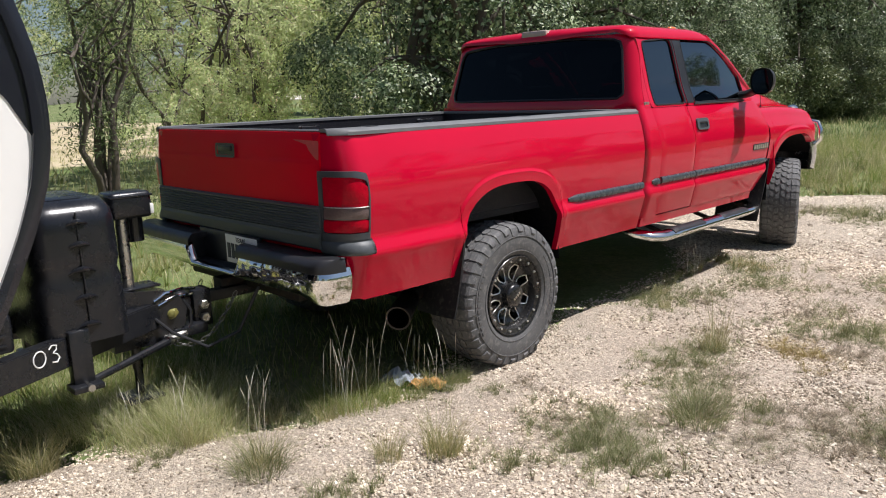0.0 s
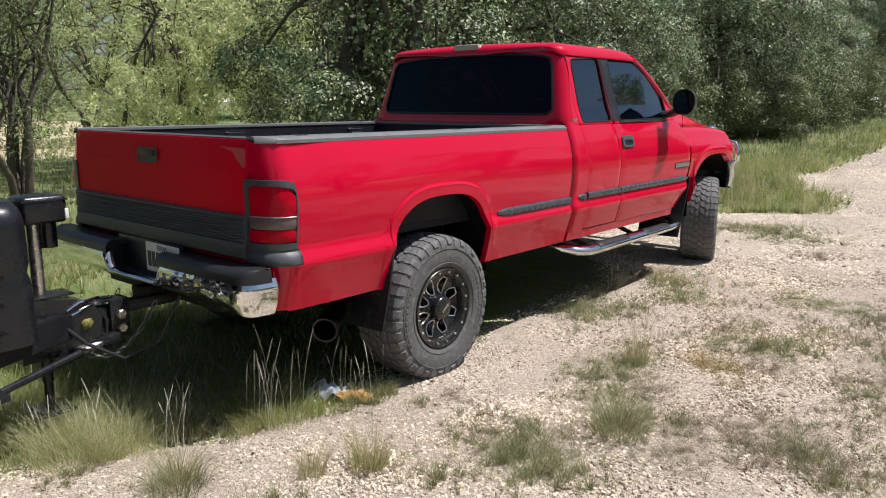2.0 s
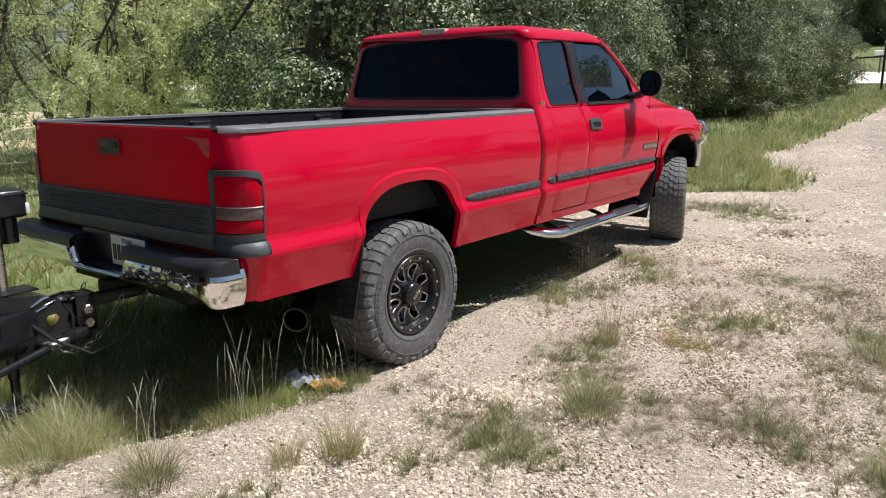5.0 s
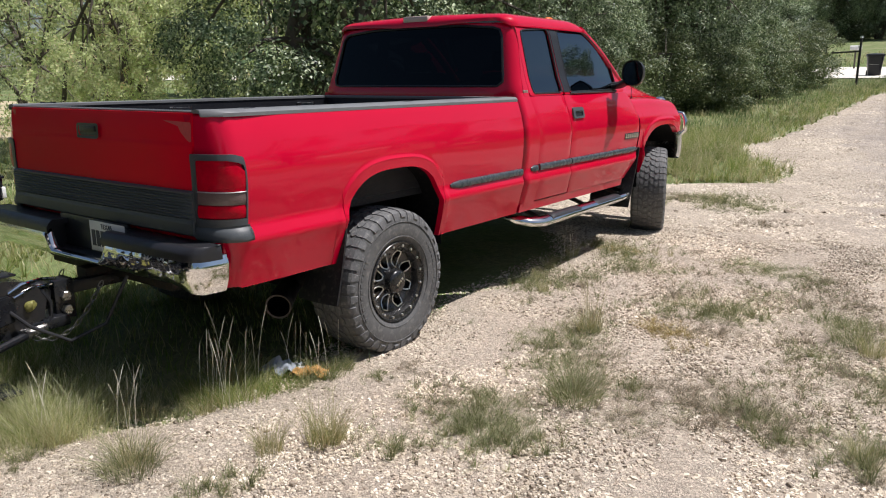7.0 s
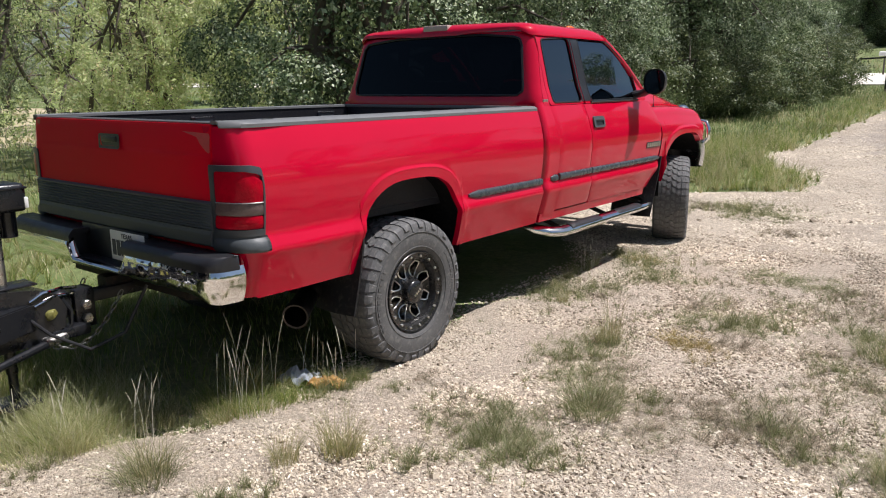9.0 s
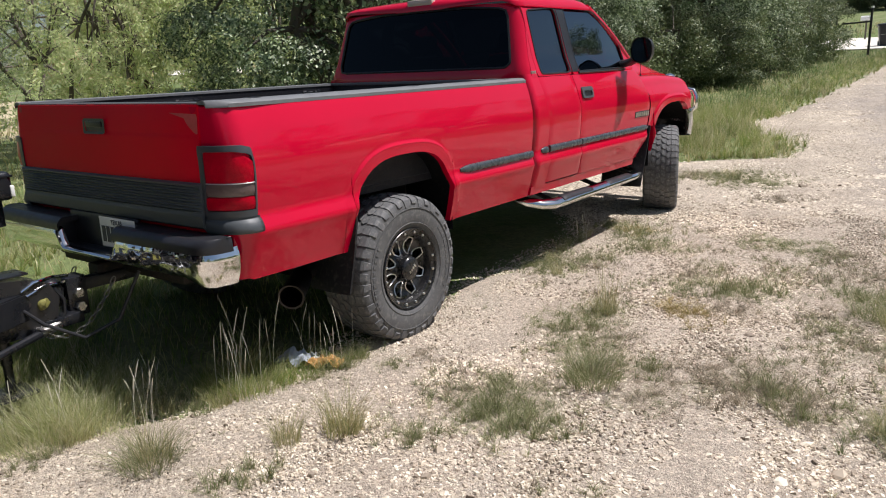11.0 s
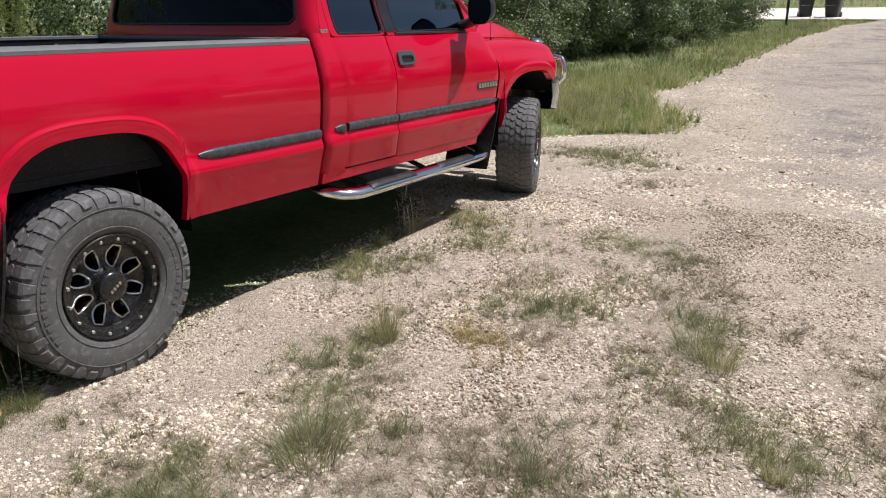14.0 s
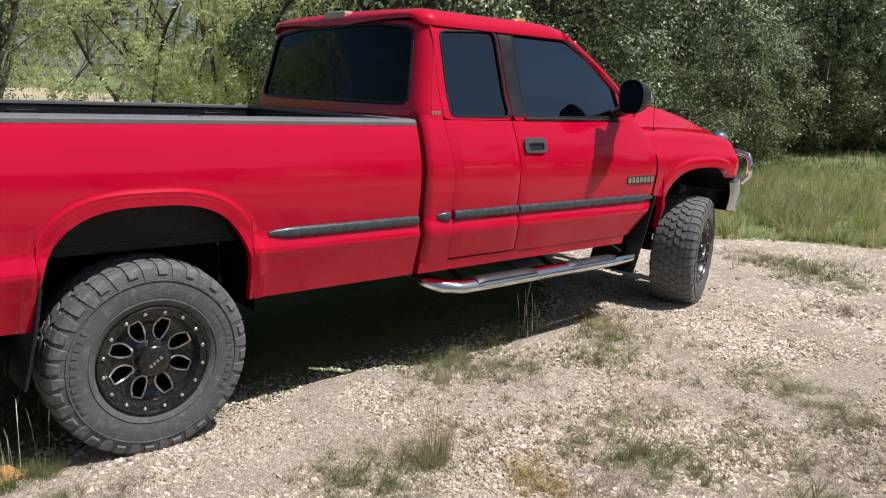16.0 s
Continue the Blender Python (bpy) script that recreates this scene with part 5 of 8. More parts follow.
        f_ = max(0.0, (y - (y_front - 0.25)) / 0.30)
        e = min(1.0, math.sqrt(s_ * s_ + r_ * r_ + f_ * f_ * 0.7))
        return (x, y, 1.988 + 0.022 * (1 - (x / 0.8) ** 2) - 0.066 * (1 - math.sqrt(max(0.0, 1 - e * e))))
    shell(bm, 48, 44, roof_f, (0, 0, -0.022))
    roof = part("roof", bm, RED, truck, "red cab roof", 50)
    bm = bmesh.new()
    box(bm, -0.115, 0.115, 1.452, 1.535, 1.956, 2.004, 0.012)
    part("high_brake_lamp", bm, FROST_LENS, truck, "pale frosted third brake lamp")
    for x in (-0.62, -0.2, 0.0, 0.2, 0.62):
        bm = bmesh.new()
        revolve(bm, [(-0.01, 0.045), (0.012, 0.040), (0.026, 0.025), (0.030, 0.0008)], 20, axis="z")
        part("cab_lamp", bm, AMBER, roof, "small amber clearance lamp", m=Matrix.Translation((x, 2.36, 2.000 - 0.012 * (x / 0.6) ** 2)) @ Matrix.Diagonal((0.8, 1.6, 1, 1)))
    # --- windshield, hood, nose ---
    bm = bmesh.new()

    def wind(u, v):
        x = (-1 + 2 * u) * (0.80 - 0.06 * v)
        y = 3.26 - 0.70 * v + 0.16 * (1 - (x / 0.8) ** 2) * (1 - 0.5 * v)
        return (x, y, 1.50 + 0.43 * v + 0.02 * math.sin(math.pi * v) + 0.045 * v * (1 - (x / 0.8) ** 2))
    grid(bm, 24, 12, wind)
    part("windshield", bm, CLEAR, truck, "clear curved windshield", out=(0, 1, 0.5))
    for sx in (1, -1):
        bm = bmesh.new()
        tube(bm, [(sx * (0.852 - 0.078 * t), 3.27 - 0.69 * t, 1.465 + 0.455 * t + 0.030 * math.sin(math.pi * t)) for t in (k / 10 for k in range(11))], 0.032, 10)
        part("windshield_pillar", bm, RED, truck, "red windshield pillar")
    bm = bmesh.new()

    def hood_f(u, v):
        x = (-1 + 2 * u) * (0.755 - 0.05 * v)
        y = 3.22 + 1.20 * v + 0.04 * (1 - (x / 0.75) ** 2) * v
        zc = 1.562 - 0.05 * v - 0.10 * max(0, v - 0.35) ** 2.0 / 0.42
        zs = 1.378 - 0.045 * v ** 2
        k = abs(x) / 0.755
        z = zs + (zc - zs) * (1 - ease((k - 0.58) / 0.42)) + 0.012 * (1 - (k / 0.6) ** 2 if k < 0.6 else 0)
        if v > 0.93:
            z -= 0.04 * ((v - 0.93) / 0.07) ** 2
        return (x, y, z)
    shell(bm, 48, 36, hood_f, (0, 0, -0.02))
    part("hood", bm, RED, truck, "red raised hood", 55)
    bm = bmesh.new()
    shell(bm, 30, 6, lambda u, v: ((-1 + 2 * u) * 0.85, 3.14 + 0.12 * v + 0.12 * (1 - (2 * u - 1) ** 2), 1.475 + 0.01 * v), (0, 0, -0.03))
    part("cowl", bm, BLACK_PLASTIC, truck, "black windshield cowl")
    bm = bmesh.new()
    box(bm, -0.60, 0.60, 4.36, 4.46, 1.02, 1.36, 0.03)
    nose = part("nose_panel", bm, RED, truck, "red nose panel")
    bm = bmesh.new()
    for s in (-1, 1):
        for z0 in (1.05, 1.20):
            box(bm, s * 0.30 - 0.25, s * 0.30 + 0.25, 4.455, 4.475, z0, z0 + 0.12, 0.015)
    part("grille", bm, BLACK_PLASTIC, nose, "black four-part grille")
    bm = bmesh.new()

    def fb(u, v):
        w = abs(2 * u - 1)
        q = max(0.0, (w - 0.70) / 0.30) * math.pi / 2
        x = min(w / 0.70, 1.0) * 0.85 + 0.155 * math.sin(q)
        y = 4.565 - 0.04 * x * x - 0.29 * (1 - math.cos(q))
        return (math.copysign(x, u - 0.5), y + 0.03 * math.sin(math.pi * v), 0.715 + 0.30 * v - 0.03 * (1 - math.cos(q)) * v + 0.05 * (1 - math.cos(q)) * (1 - v))
    shell(bm, 80, 12, fb, (0, -0.03, 0))
    part("front_bumper", bm, BUMPER_CHROME, truck, "chrome front bumper wrapping the corners", 60)
    bm = bmesh.new()
    for sx in (1, -1):
        tube(bm, [(sx * 0.35, 4.62, 1.16), (sx * 0.80, 4.64, 1.185), (sx * 0.905, 4.63, 1.165), (sx * 0.935, 4.62, 1.10), (sx * 0.935, 4.61, 1.00), (sx * 0.90, 4.61, 0.955), (sx * 0.35, 4.64, 0.95)], 0.024, 12)
        tube(bm, [(sx * 0.35, 4.64, 0.74), (sx * 0.35, 4.65, 1.26)], 0.022, 10)
    tube(bm, [(-0.35, 4.65, 1.24), (-0.30, 4.66, 1.27), (0.30, 4.66, 1.27), (0.35, 4.65, 1.24)], 0.022, 10)
    guard = part("brush_guard", bm, CHROME, truck, "chrome tubular brush guard", 60)
    for x in (-0.62, 0.62):
        bm = bmesh.new()
        revolve(bm, [(-0.07, 0.02), (-0.055, 0.045), (-0.01, 0.066), (0.03, 0.069), (0.035, 0.063), (0.02, 0.0008)], 24, axis="y")
        part("driving_lamp", bm, CHROME, guard, "round chrome driving lamp", m=Matrix.Translation((x * 1.06, 4.60, 1.275)))
        bm = bmesh.new()
        tube(bm, [(x * 1.06, 4.61, 1.215), (x * 1.06, 4.63, 1.18)], 0.014, 8)
        part("lamp_stem", bm, CHROME, guard)

    # --- inside ---
    bm = bmesh.new()
    box(bm, -0.86, 0.86, 1.44, 3.10, 0.70, 0.74)
    for sx in (1, -1):
        box(bm, sx * 0.845, sx * 0.865, 1.44, 3.12, 0.72, 1.42)
    box(bm, -0.74, 0.74, 1.60, 2.42, 1.90, 1.93, 0.01)
    part("cabin_tub", bm, DASH, truck, "dark cabin floor and door cards")
    for x in (-0.44, 0.44):
        bm = bmesh.new()
        box(bm, x - 0.26, x + 0.26, 2.22, 2.72, 0.84, 1.06, 0.05, 3)
        box(bm, x - 0.25, x + 0.25, 2.10, 2.26, 0.98, 1.60, 0.05, 3, m=Matrix.Translation((0, 2.2, 1)) @ Matrix.Rotation(radians(10), 4, "X") @ Matrix.Translation((0, -2.2, -1)))
        box(bm, x - 0.13, x + 0.13, 2.00, 2.10, 1.60, 1.76, 0.04, 3)
        part("front_seat", bm, SEAT, truck, "grey cloth front seat")
    bm = bmesh.new()
    box(bm, -0.70, 0.70, 1.52, 1.95, 0.84, 1.02, 0.05, 3)
    box(bm, -0.70, 0.70, 1.46, 1.58, 0.98, 1.50, 0.05, 3)
    part("rear_seat", bm, SEAT, truck, "grey cloth rear bench")
    bm = bmesh.new()
    box(bm, -0.83, 0.83, 2.92, 3.25, 1.10, 1.46, 0.05, 3)
    part("dashboard", bm, DASH, truck, "dark dashboard")
    bm = bmesh.new()
    tube(bm, [(-0.44 + 0.19 * math.cos(q), 2.78 + 0.07 * math.sin(q), 1.36 + 0.17 * math.sin(q)) for q in (2 * math.pi * k / 28 for k in range(28))], 0.014, 8, closed=True)
    tube(bm, [(-0.44, 2.79, 1.36), (-0.44, 2.95, 1.28)], 0.03, 8)
    tube(bm, [(-0.62, 2.785, 1.36), (-0.26, 2.785, 1.36)], 0.012, 6)
    part("steering_wheel", bm, DASH, truck, "dark steering wheel")

    # --- below ---
    for sx in (1, -1):
        bm = bmesh.new()
        box(bm, sx * 0.44, sx * 0.52, -1.18, 4.45, 0.60, 0.76, 0.01)
        part("frame_rail", bm, UNDER, truck, "dark steel frame rail")
        bm = bmesh.new()
        tube(bm, [(sx * 0.53, -0.78, 0.62), (sx * 0.53, -0.4, 0.51), (sx * 0.53, 0.0, 0.46), (sx * 0.53, 0.4, 0.51), (sx * 0.53, 0.78, 0.62)], 0.035, 6)
        part("leaf_spring", bm, UNDER, truck)
    bm = bmesh.new()
    tube(bm, [(-0.72, 0, 0.405), (0.72, 0, 0.405)], 0.05, 12)
    made = bmesh.ops.create_uvsphere(bm, u_segments=16, v_segments=10, radius=0.16, matrix=Matrix.Translation((0, 0, 0.40)))
    part("rear_axle", bm, UNDER, truck, "dark rear axle")
    bm = bmesh.new()
    tube(bm, [(-0.72, 3.93, 0.44), (0.72, 3.93, 0.44)], 0.045, 12)
    part("front_axle", bm, UNDER, truck)
    bm = bmesh.new()
    box(bm, -0.32, 0.32, 2.2, 3.2, 0.50, 0.70, 0.04)
    box(bm, -0.62, -0.52, 1.5, 2.6, 0.48, 0.72, 0.04)
    box(bm, -0.30, 0.30, 3.2, 4.1, 0.55, 0.95, 0.06)
    box(bm, -0.55, 0.55, 3.15, 4.40, 0.82, 1.22, 0.04)
    box(bm, -0.86, 0.86, 1.34, 3.36, 0.655, 0.695, 0.01)
    part("gearbox", bm, UNDER, truck, "dark gearbox and engine sump")
    bm = bmesh.new()
    tube(bm, [(0.02, 0.1, 0.42), (0.02, 2.3, 0.58)], 0.045, 10)
    part("drive_shaft", bm, UNDER, truck)
    bm = bmesh.new()
    tube(bm, [(0.35, 1.6, 0.58), (0.52, 0.4, 0.62), (0.62, -0.25, 0.53), (0.72, -0.575, 0.475)], 0.045, 12)
    part("exhaust_pipe", bm, UNDER, truck, "dark exhaust pipe")
    bm = bmesh.new()
    a, b = Vector((0.720, -0.575, 0.475)), Vector((0.868, -0.790, 0.442))
    d = (b - a).normalized()
    rings = []
    for r, p in ((0.055, a), (0.062, b), (0.065, b + d * 0.004), (0.056, b + d * 0.002), (0.054, b - d * 0.05), (0.05, a)):
        s = d.cross(Vector((0, 0, 1))).normalized()
        u = s.cross(d)
        rings.append([bm.verts.new(p + (s * math.cos(q) + u * math.sin(q)) * r) for q in (2 * math.pi * k / 28 for k in range(28))])
    for p, q in zip(rings, rings[1:]):
        for k in range(28):
            bm.faces.new((p[k], p[(k + 1) % 28], q[(k + 1) % 28], q[k]))
    bm.faces.new(rings[-1])
    part("exhaust_tip", bm, EXH, truck, "wide smoked-steel exhaust tip", 50)
    bm = bmesh.new()
    box(bm, -0.55, 0.55, -1.16, -1.08, 0.55, 0.63, 0.008)
    box(bm, -0.045, 0.045, -1.30, -1.05, 0.53, 0.62, 0.006)
    part("hitch_receiver", bm, UNDER, truck, "black hitch receiver")
    for sx in (1, -1):
        wheel_mesh(truck, 1.0, (sx * 1.032, -0.018, 0.419), 0, sx)
        wheel_mesh(truck, 1.0, (sx * 1.025, 4.10 if sx > 0 else 4.02, 0.456), 21, sx)
    # the full width of the body, and the length of its nose
    widen(truck)
    return truck


def mold_side(sx, y0, y1, zc, tip0, tip1):
    def f(u, v):
        y = y0 + (y1 - y0) * u
        w = min(1.0, (y - y0) / tip0 if tip0 else 1, (y1 - y) / tip1 if tip1 else 1)
        h = 0.024 * (0.35 + 0.65 * max(0, w) ** 0.6)
        q = math.pi * v
        return (sx * (side_x(zc) + 0.002 + 0.020 * max(0.15, w) ** 0.5 * math.sin(q) ** 0.6), y, zc - h * math.cos(q))
    return f


EXH = mat("smoked_steel", (0.05, 0.046, 0.044), 0.35, 1.0, var=0.4, vscale=12, rvar=0.1)
build_truck()


# ---- travel trailer ----
TRAILER_WHITE = mat("white_trailer_skin", (0.86, 0.85, 0.82), 0.35, coat=0.3, var=0.05, vscale=2.0, rvar=0.06, bump=0.02, bscale=12)
TRAILER_BLACK = mat("black_trailer_cap", (0.012, 0.013, 0.02), 0.25, coat=0.5, var=0.3, vscale=3, rvar=0.06)
TONGUE = mat("black_frame_paint", (0.011, 0.012, 0.015), 0.30, var=0.35, vscale=9, bump=0.05, bscale=120, rvar=0.1, spot=(0.022, 0.021, 0.021))
COVER = mat("black_tank_cover", (0.010, 0.011, 0.014), 0.27, var=0.25, vscale=8, bump=0.06, bscale=500, rvar=0.08)
STEEL = mat("scuffed_steel", (0.55, 0.54, 0.52), 0.3, 1.0, var=0.25, vscale=30, rvar=0.12)
CHAIN = mat("dull_galvanised_chain", (0.20, 0.20, 0.19), 0.45, 1.0, var=0.3, vscale=30, rvar=0.1)
CHALK = mat("white_chalk", (0.8, 0.8, 0.78), 0.9, var=0.15, vscale=150)
GREASE = mat("grease_yellow", (0.20, 0.19, 0.055), 0.45, var=0.6, vscale=45, bump=0.4, bscale=90)

nose_y = spline((0.60, 0.80, 0.94, 1.02, 1.17, 1.32, 1.45, 1.56, 1.67, 1.78, 1.90, 2.2, 2.6, 3.0, 3.15), (-2.74, -2.63, -2.56, -2.52, -2.45, -2.395, -2.372, -2.37, -2.38, -2.405, -2.44, -2.56, -2.80, -3.15, -3.32))


def build_trailer():
    t = thing("travel_trailer", "white travel trailer with a black rounded nose and tongue", "trailer", Matrix.Translation((0.0, -0.055, 0.0)))
    for sx in (1, -1):
        bm = bmesh.new()
        shell(bm, 14, 40, lambda u, v: (sx * 1.205, (nose_y(0.62 + 2.5 * v) - 0.055) + (-8.6 - (nose_y(0.62 + 2.5 * v) - 0.055)) * u, 0.62 + 2.5 * v), (-0.04 * sx, 0, 0))
        wall = part("side_wall", bm, TRAILER_WHITE, t, "smooth white side wall")
        # black sweep on the upper wall
        bm = bmesh.new()

        def sweep(u, v):
            y0 = nose_y(1.47) - 0.05
            y = y0 - 1.4 * u
            lo = 1.455 + 0.30 * (1 - math.exp(-u * 9)) + 0.35 * u
            z = lo + (2.95 - lo) * v
            return (sx * 1.2085, min(y, nose_y(z) - 0.053), z)
        shell(bm, 24, 24, sweep, (-0.003 * sx, 0, 0))
        part("wall_graphic", bm, TRAILER_BLACK, wall, "black curved graphic on the side wall")
        bm = bmesh.new()
        box(bm, sx * 1.2055, sx * 1.2085, -2.95, -2.545, 1.345, 1.358)
        part("wall_line", bm, TRAILER_BLACK, wall, "thin black line")
        # dark edge moulding round the nose
        bm = bmesh.new()
        pts = [(0.60 + 2.55 * k / 50) for k in range(51)]
        rows = []
        for z in pts:
            y = nose_y(z)
            rows.append([bm.verts.new(q) for q in ((sx * 1.222, y - 0.055, z), (sx * 1.226, y - 0.03, z), (sx * 1.215, y - 0.004, z), (sx * 1.185, y + 0.004, z), (sx * 1.15, y - 0.01, z), (sx * 1.19, y - 0.055, z))])
        for a, b in zip(rows, rows[1:]):
            for i in range(6):
                bm.faces.new((a[i], a[(i + 1) % 6], b[(i + 1) % 6], b[i]))
        part("edge_moulding", bm, TRAILER_BLACK, t, "black edge moulding")
        # tongue rails
        bm = bmesh.new()
        a, b = Vector((sx * 0.05, -1.62, 0)), Vector((sx * 0.98, -3.55, 0))
        d = (b - a).normalized()
        s = Vector((-d.y, d.x, 0)) * 0.035
        for z0, z1, k in ((0.445, 0.575, 1),):
            vs = [bm.verts.new((p + q).to_tuple()[:2] + (z,)) for p in (a, b) for q in (s, -s) for z in (z0, z1)]
            for f in ((0, 1, 3, 2), (4, 6, 7, 5), (0, 4, 5, 1), (2, 3, 7, 6), (1, 5, 7, 3), (0, 2, 6, 4)):
                bm.faces.new([vs[i] for i in f])
        bmesh.ops.bevel(bm, geom=list(bm.edges), offset=0.006, segments=2, affect="EDGES")
        rail = part("tongue_rail", bm, TONGUE, t, "black steel tongue rail")
        if sx > 0:
            # chalk characters on the outer face
            way, out = d, Vector((-d.y, d.x, 0)) if (-d.y) > 0 else Vector((d.y, -d.x, 0))
            o = a + d * 0.70 + out * 0.0365 + Vector((0, 0, 0.018))
            strokes = ([(0.055 + 0.030 * math.cos(q), 0.512 + 0.034 * math.sin(q)) for q in (2 * math.pi * k / 18 for k in range(19))],
                       [(0.004, 0.538), (-0.012, 0.552), (-0.034, 0.545), (-0.032, 0.528), (-0.014, 0.518), (-0.034, 0.508), (-0.044, 0.490), (-0.030, 0.474), (-0.006, 0.480)])
            for st in strokes:
                bm = bmesh.new()
                tube(bm, [tuple(o + way * p[0] + Vector((0, 0, p[1]))) for p in st], 0.0032, 5)
                part("chalk_digit", bm, CHALK, rail, "white chalk digit")
        # spring bar with its bracket
        bm = bmesh.new()
        tube(bm, [(sx * 0.07, -1.47, 0.385), (sx * 0.11, -1.60, 0.375), (sx * 0.34, -2.12, 0.345)], [0.022, 0.02, 0.016], 10)
        part("spring_bar", bm, TONGUE, t, "black sway-control spring bar")
        bm = bmesh.new()
        tube(bm, [(sx * 0.085, -1.51, 0.383), (sx * 0.115, -1.615, 0.374)], 0.024, 12)
        part("bar_sleeve", bm, STEEL, t, "bright steel sleeve on the spring bar")
        bm = bmesh.new()
        box(bm, sx * 0.335 - 0.03, sx * 0.335 + 0.03, -2.15, -2.06, 0.335, 0.60, 0.01)
        box(bm, sx * 0.36 - 0.05, sx * 0.36 + 0.05, -2.17, -2.04, 0.335, 0.365, 0.008)
        part("bar_bracket", bm, TONGUE, t, "black L bracket")
        bm = bmesh.new()
        revolve(bm, [(-0.06, 0.001), (-0.06, 0.016), (0.06, 0.016), (0.06, 0.001)], 10)
        part("bracket_pin", bm, STEEL, t, "steel pin", m=Matrix.Translation((sx * 0.36, -2.10, 0.352)))
    # nose cap, roof, back, floor
    bm = bmesh.new()
    shell(bm, 16, 44, lambda u, v: (-1.185 + 2.37 * u, nose_y(0.62 + 2.5 * v) - 0.004 + 0.05 * (1 - (2 * u - 1) ** 2), 0.62 + 2.5 * v), (0, -0.03, 0))
    part("nose_cap", bm, TRAILER_BLACK, t, "glossy black nose cap")
    bm = bmesh.new()
    shell(bm, 20, 10, lambda u, v: (-1.2 + 2.4 * u, -3.3 - 5.3 * v, 3.12 + 0.05 * (1 - (2 * u - 1) ** 2)), (0, 0, -0.04))
    part("roof", bm, TRAILER_WHITE, t, "white trailer roof")
    bm = bmesh.new()
    box(bm, -1.2, 1.2, -8.62, -8.58, 0.62, 3.12)
    part("rear_wall", bm, TRAILER_WHITE, t)
    bm = bmesh.new()
    box(bm, -1.19, 1.19, -8.58, -2.76, 0.58, 0.625)
    part("floor_pan", bm, TONGUE, t, "black trailer floor")
    for sx in (1, -1):
        for y in (-5.6, -6.5):
            bm = bmesh.new()
            revolve(bm, [(-0.10, 0.17), (-0.11, 0.30), (-0.09, 0.335), (0.09, 0.335), (0.11, 0.30), (0.10, 0.17), (0.05, 0.15), (0.04, 0.001)], 36)
            part("trailer_wheel", bm, RUBBER, t, "black trailer tyre", m=Matrix.Translation((sx * 1.06, y, 0.335)))
    # coupler
    bm = bmesh.new()
    prism(bm, [(-0.09, 0.47), (0.09, 0.47), (0.075, 0.585), (-0.075, 0.585)], lambda x, z: (x * 1.3, -1.86, z), lambda x, z: (x * 0.80, -1.45, z - 0.01))
    bmesh.ops.bevel(bm, geom=list(bm.edges), offset=0.015, segments=3, affect="EDGES")
    made = bmesh.ops.create_uvsphere(bm, u_segments=18, v_segments=10, radius=0.064, matrix=Matrix.Translation((0, -1.49, 0.535)))
    prism(bm, [(-1.87, 0.37), (-1.87, 0.665), (-1.62, 0.635), (-1.53, 0.595), (-1.49, 0.52), (-1.51, 0.43), (-1.66, 0.37)], lambda y, z: (-0.095, y, z), lambda y, z: (0.095, y, z))
    part("coupler", bm, TONGUE, t, "black coupler over the ball")
    bm = bmesh.new()
    tube(bm, [(0.098, -1.66, 0.585), (0.100, -1.60, 0.615), (0.085, -1.50, 0.618), (0.05, -1.42, 0.600)], 0.009, 8)
    tube(bm, [(0.098, -1.64, 0.560), (0.092, -1.55, 0.588), (0.06, -1.44, 0.575)], 0.008, 8)
    part("coupler_latch", bm, CHROME, t, "bright steel coupler latch")
    bm = bmesh.new()
    box(bm, -0.07, 0.07, -1.80, -1.60, 0.652, 0.662, 0.004)
    part("coupler_plate", bm, TONGUE, t, "black top plate on the coupler")
    bm = bmesh.new()
    tube(bm, [(0.097, -1.76, 0.470), (0.101, -1.72, 0.476), (0.097, -1.67, 0.482)], [0.006, 0.011, 0.006], 8)
    part("coupler_pin", bm, STEEL, t, "worn steel pin in the coupler's side")
    bm = bmesh.new()
    tube(bm, [(0.07, -1.50, 0.56), (0.085, -1.47, 0.50), (0.085, -1.475, 0.43), (0.09, -1.52, 0.385)], 0.010, 8)
    part("bar_hook", bm, TONGUE, t, "black trunnion hook")
    bm = bmesh.new()
    box(bm, -0.30, 0.30, -2.50, -2.44, 0.455, 0.57, 0.006)
    box(bm, -0.20, 0.20, -2.02, -1.96, 0.455, 0.57, 0.006)
    part("cross_member", bm, TONGUE, t)
    # jack
    bm = bmesh.new()
    tube(bm, [(0.0, -1.735, 0.24), (0.0, -1.735, 1.02)], 0.026, 16)
    tube(bm, [(0.0, -1.735, 0.10), (0.0, -1.735, 0.30)], 0.021, 14)
    box(bm, -0.09, 0.09, -1.825, -1.645, 0.085, 0.105, 0.006)
    jack = part("tongue_jack", bm, TONGUE, t, "black electric tongue jack")
    bm = bmesh.new()
    box(bm, -0.085, 0.085, -1.805, -1.605, 1.005, 1.135, 0.022, 3)
    box(bm, -0.088, 0.088, -1.808, -1.602, 1.108, 1.118, 0.003)
    tube(bm, [(0.0, -1.672, 0.885), (0.0, -1.672, 1.02)], 0.040, 16)
    part("jack_head", bm, COVER, jack, "boxy black jack motor head")
    bm = bmesh.new()
    box(bm, 0.050, 0.089, -1.620, -1.602, 1.02, 1.07, 0.004)
    part("jack_label", bm, WHITE_PLATE, jack, "small white label")
    bm = bmesh.new()
    tube(bm, [(0.0, -1.735, 0.66), (0.0, -1.735, 1.01)], 0.029, 16)
    part("jack_tube", bm, STEEL, jack, "bright steel jack tube")
    # gas bottle cover
    bm = bmesh.new()
    rows = []
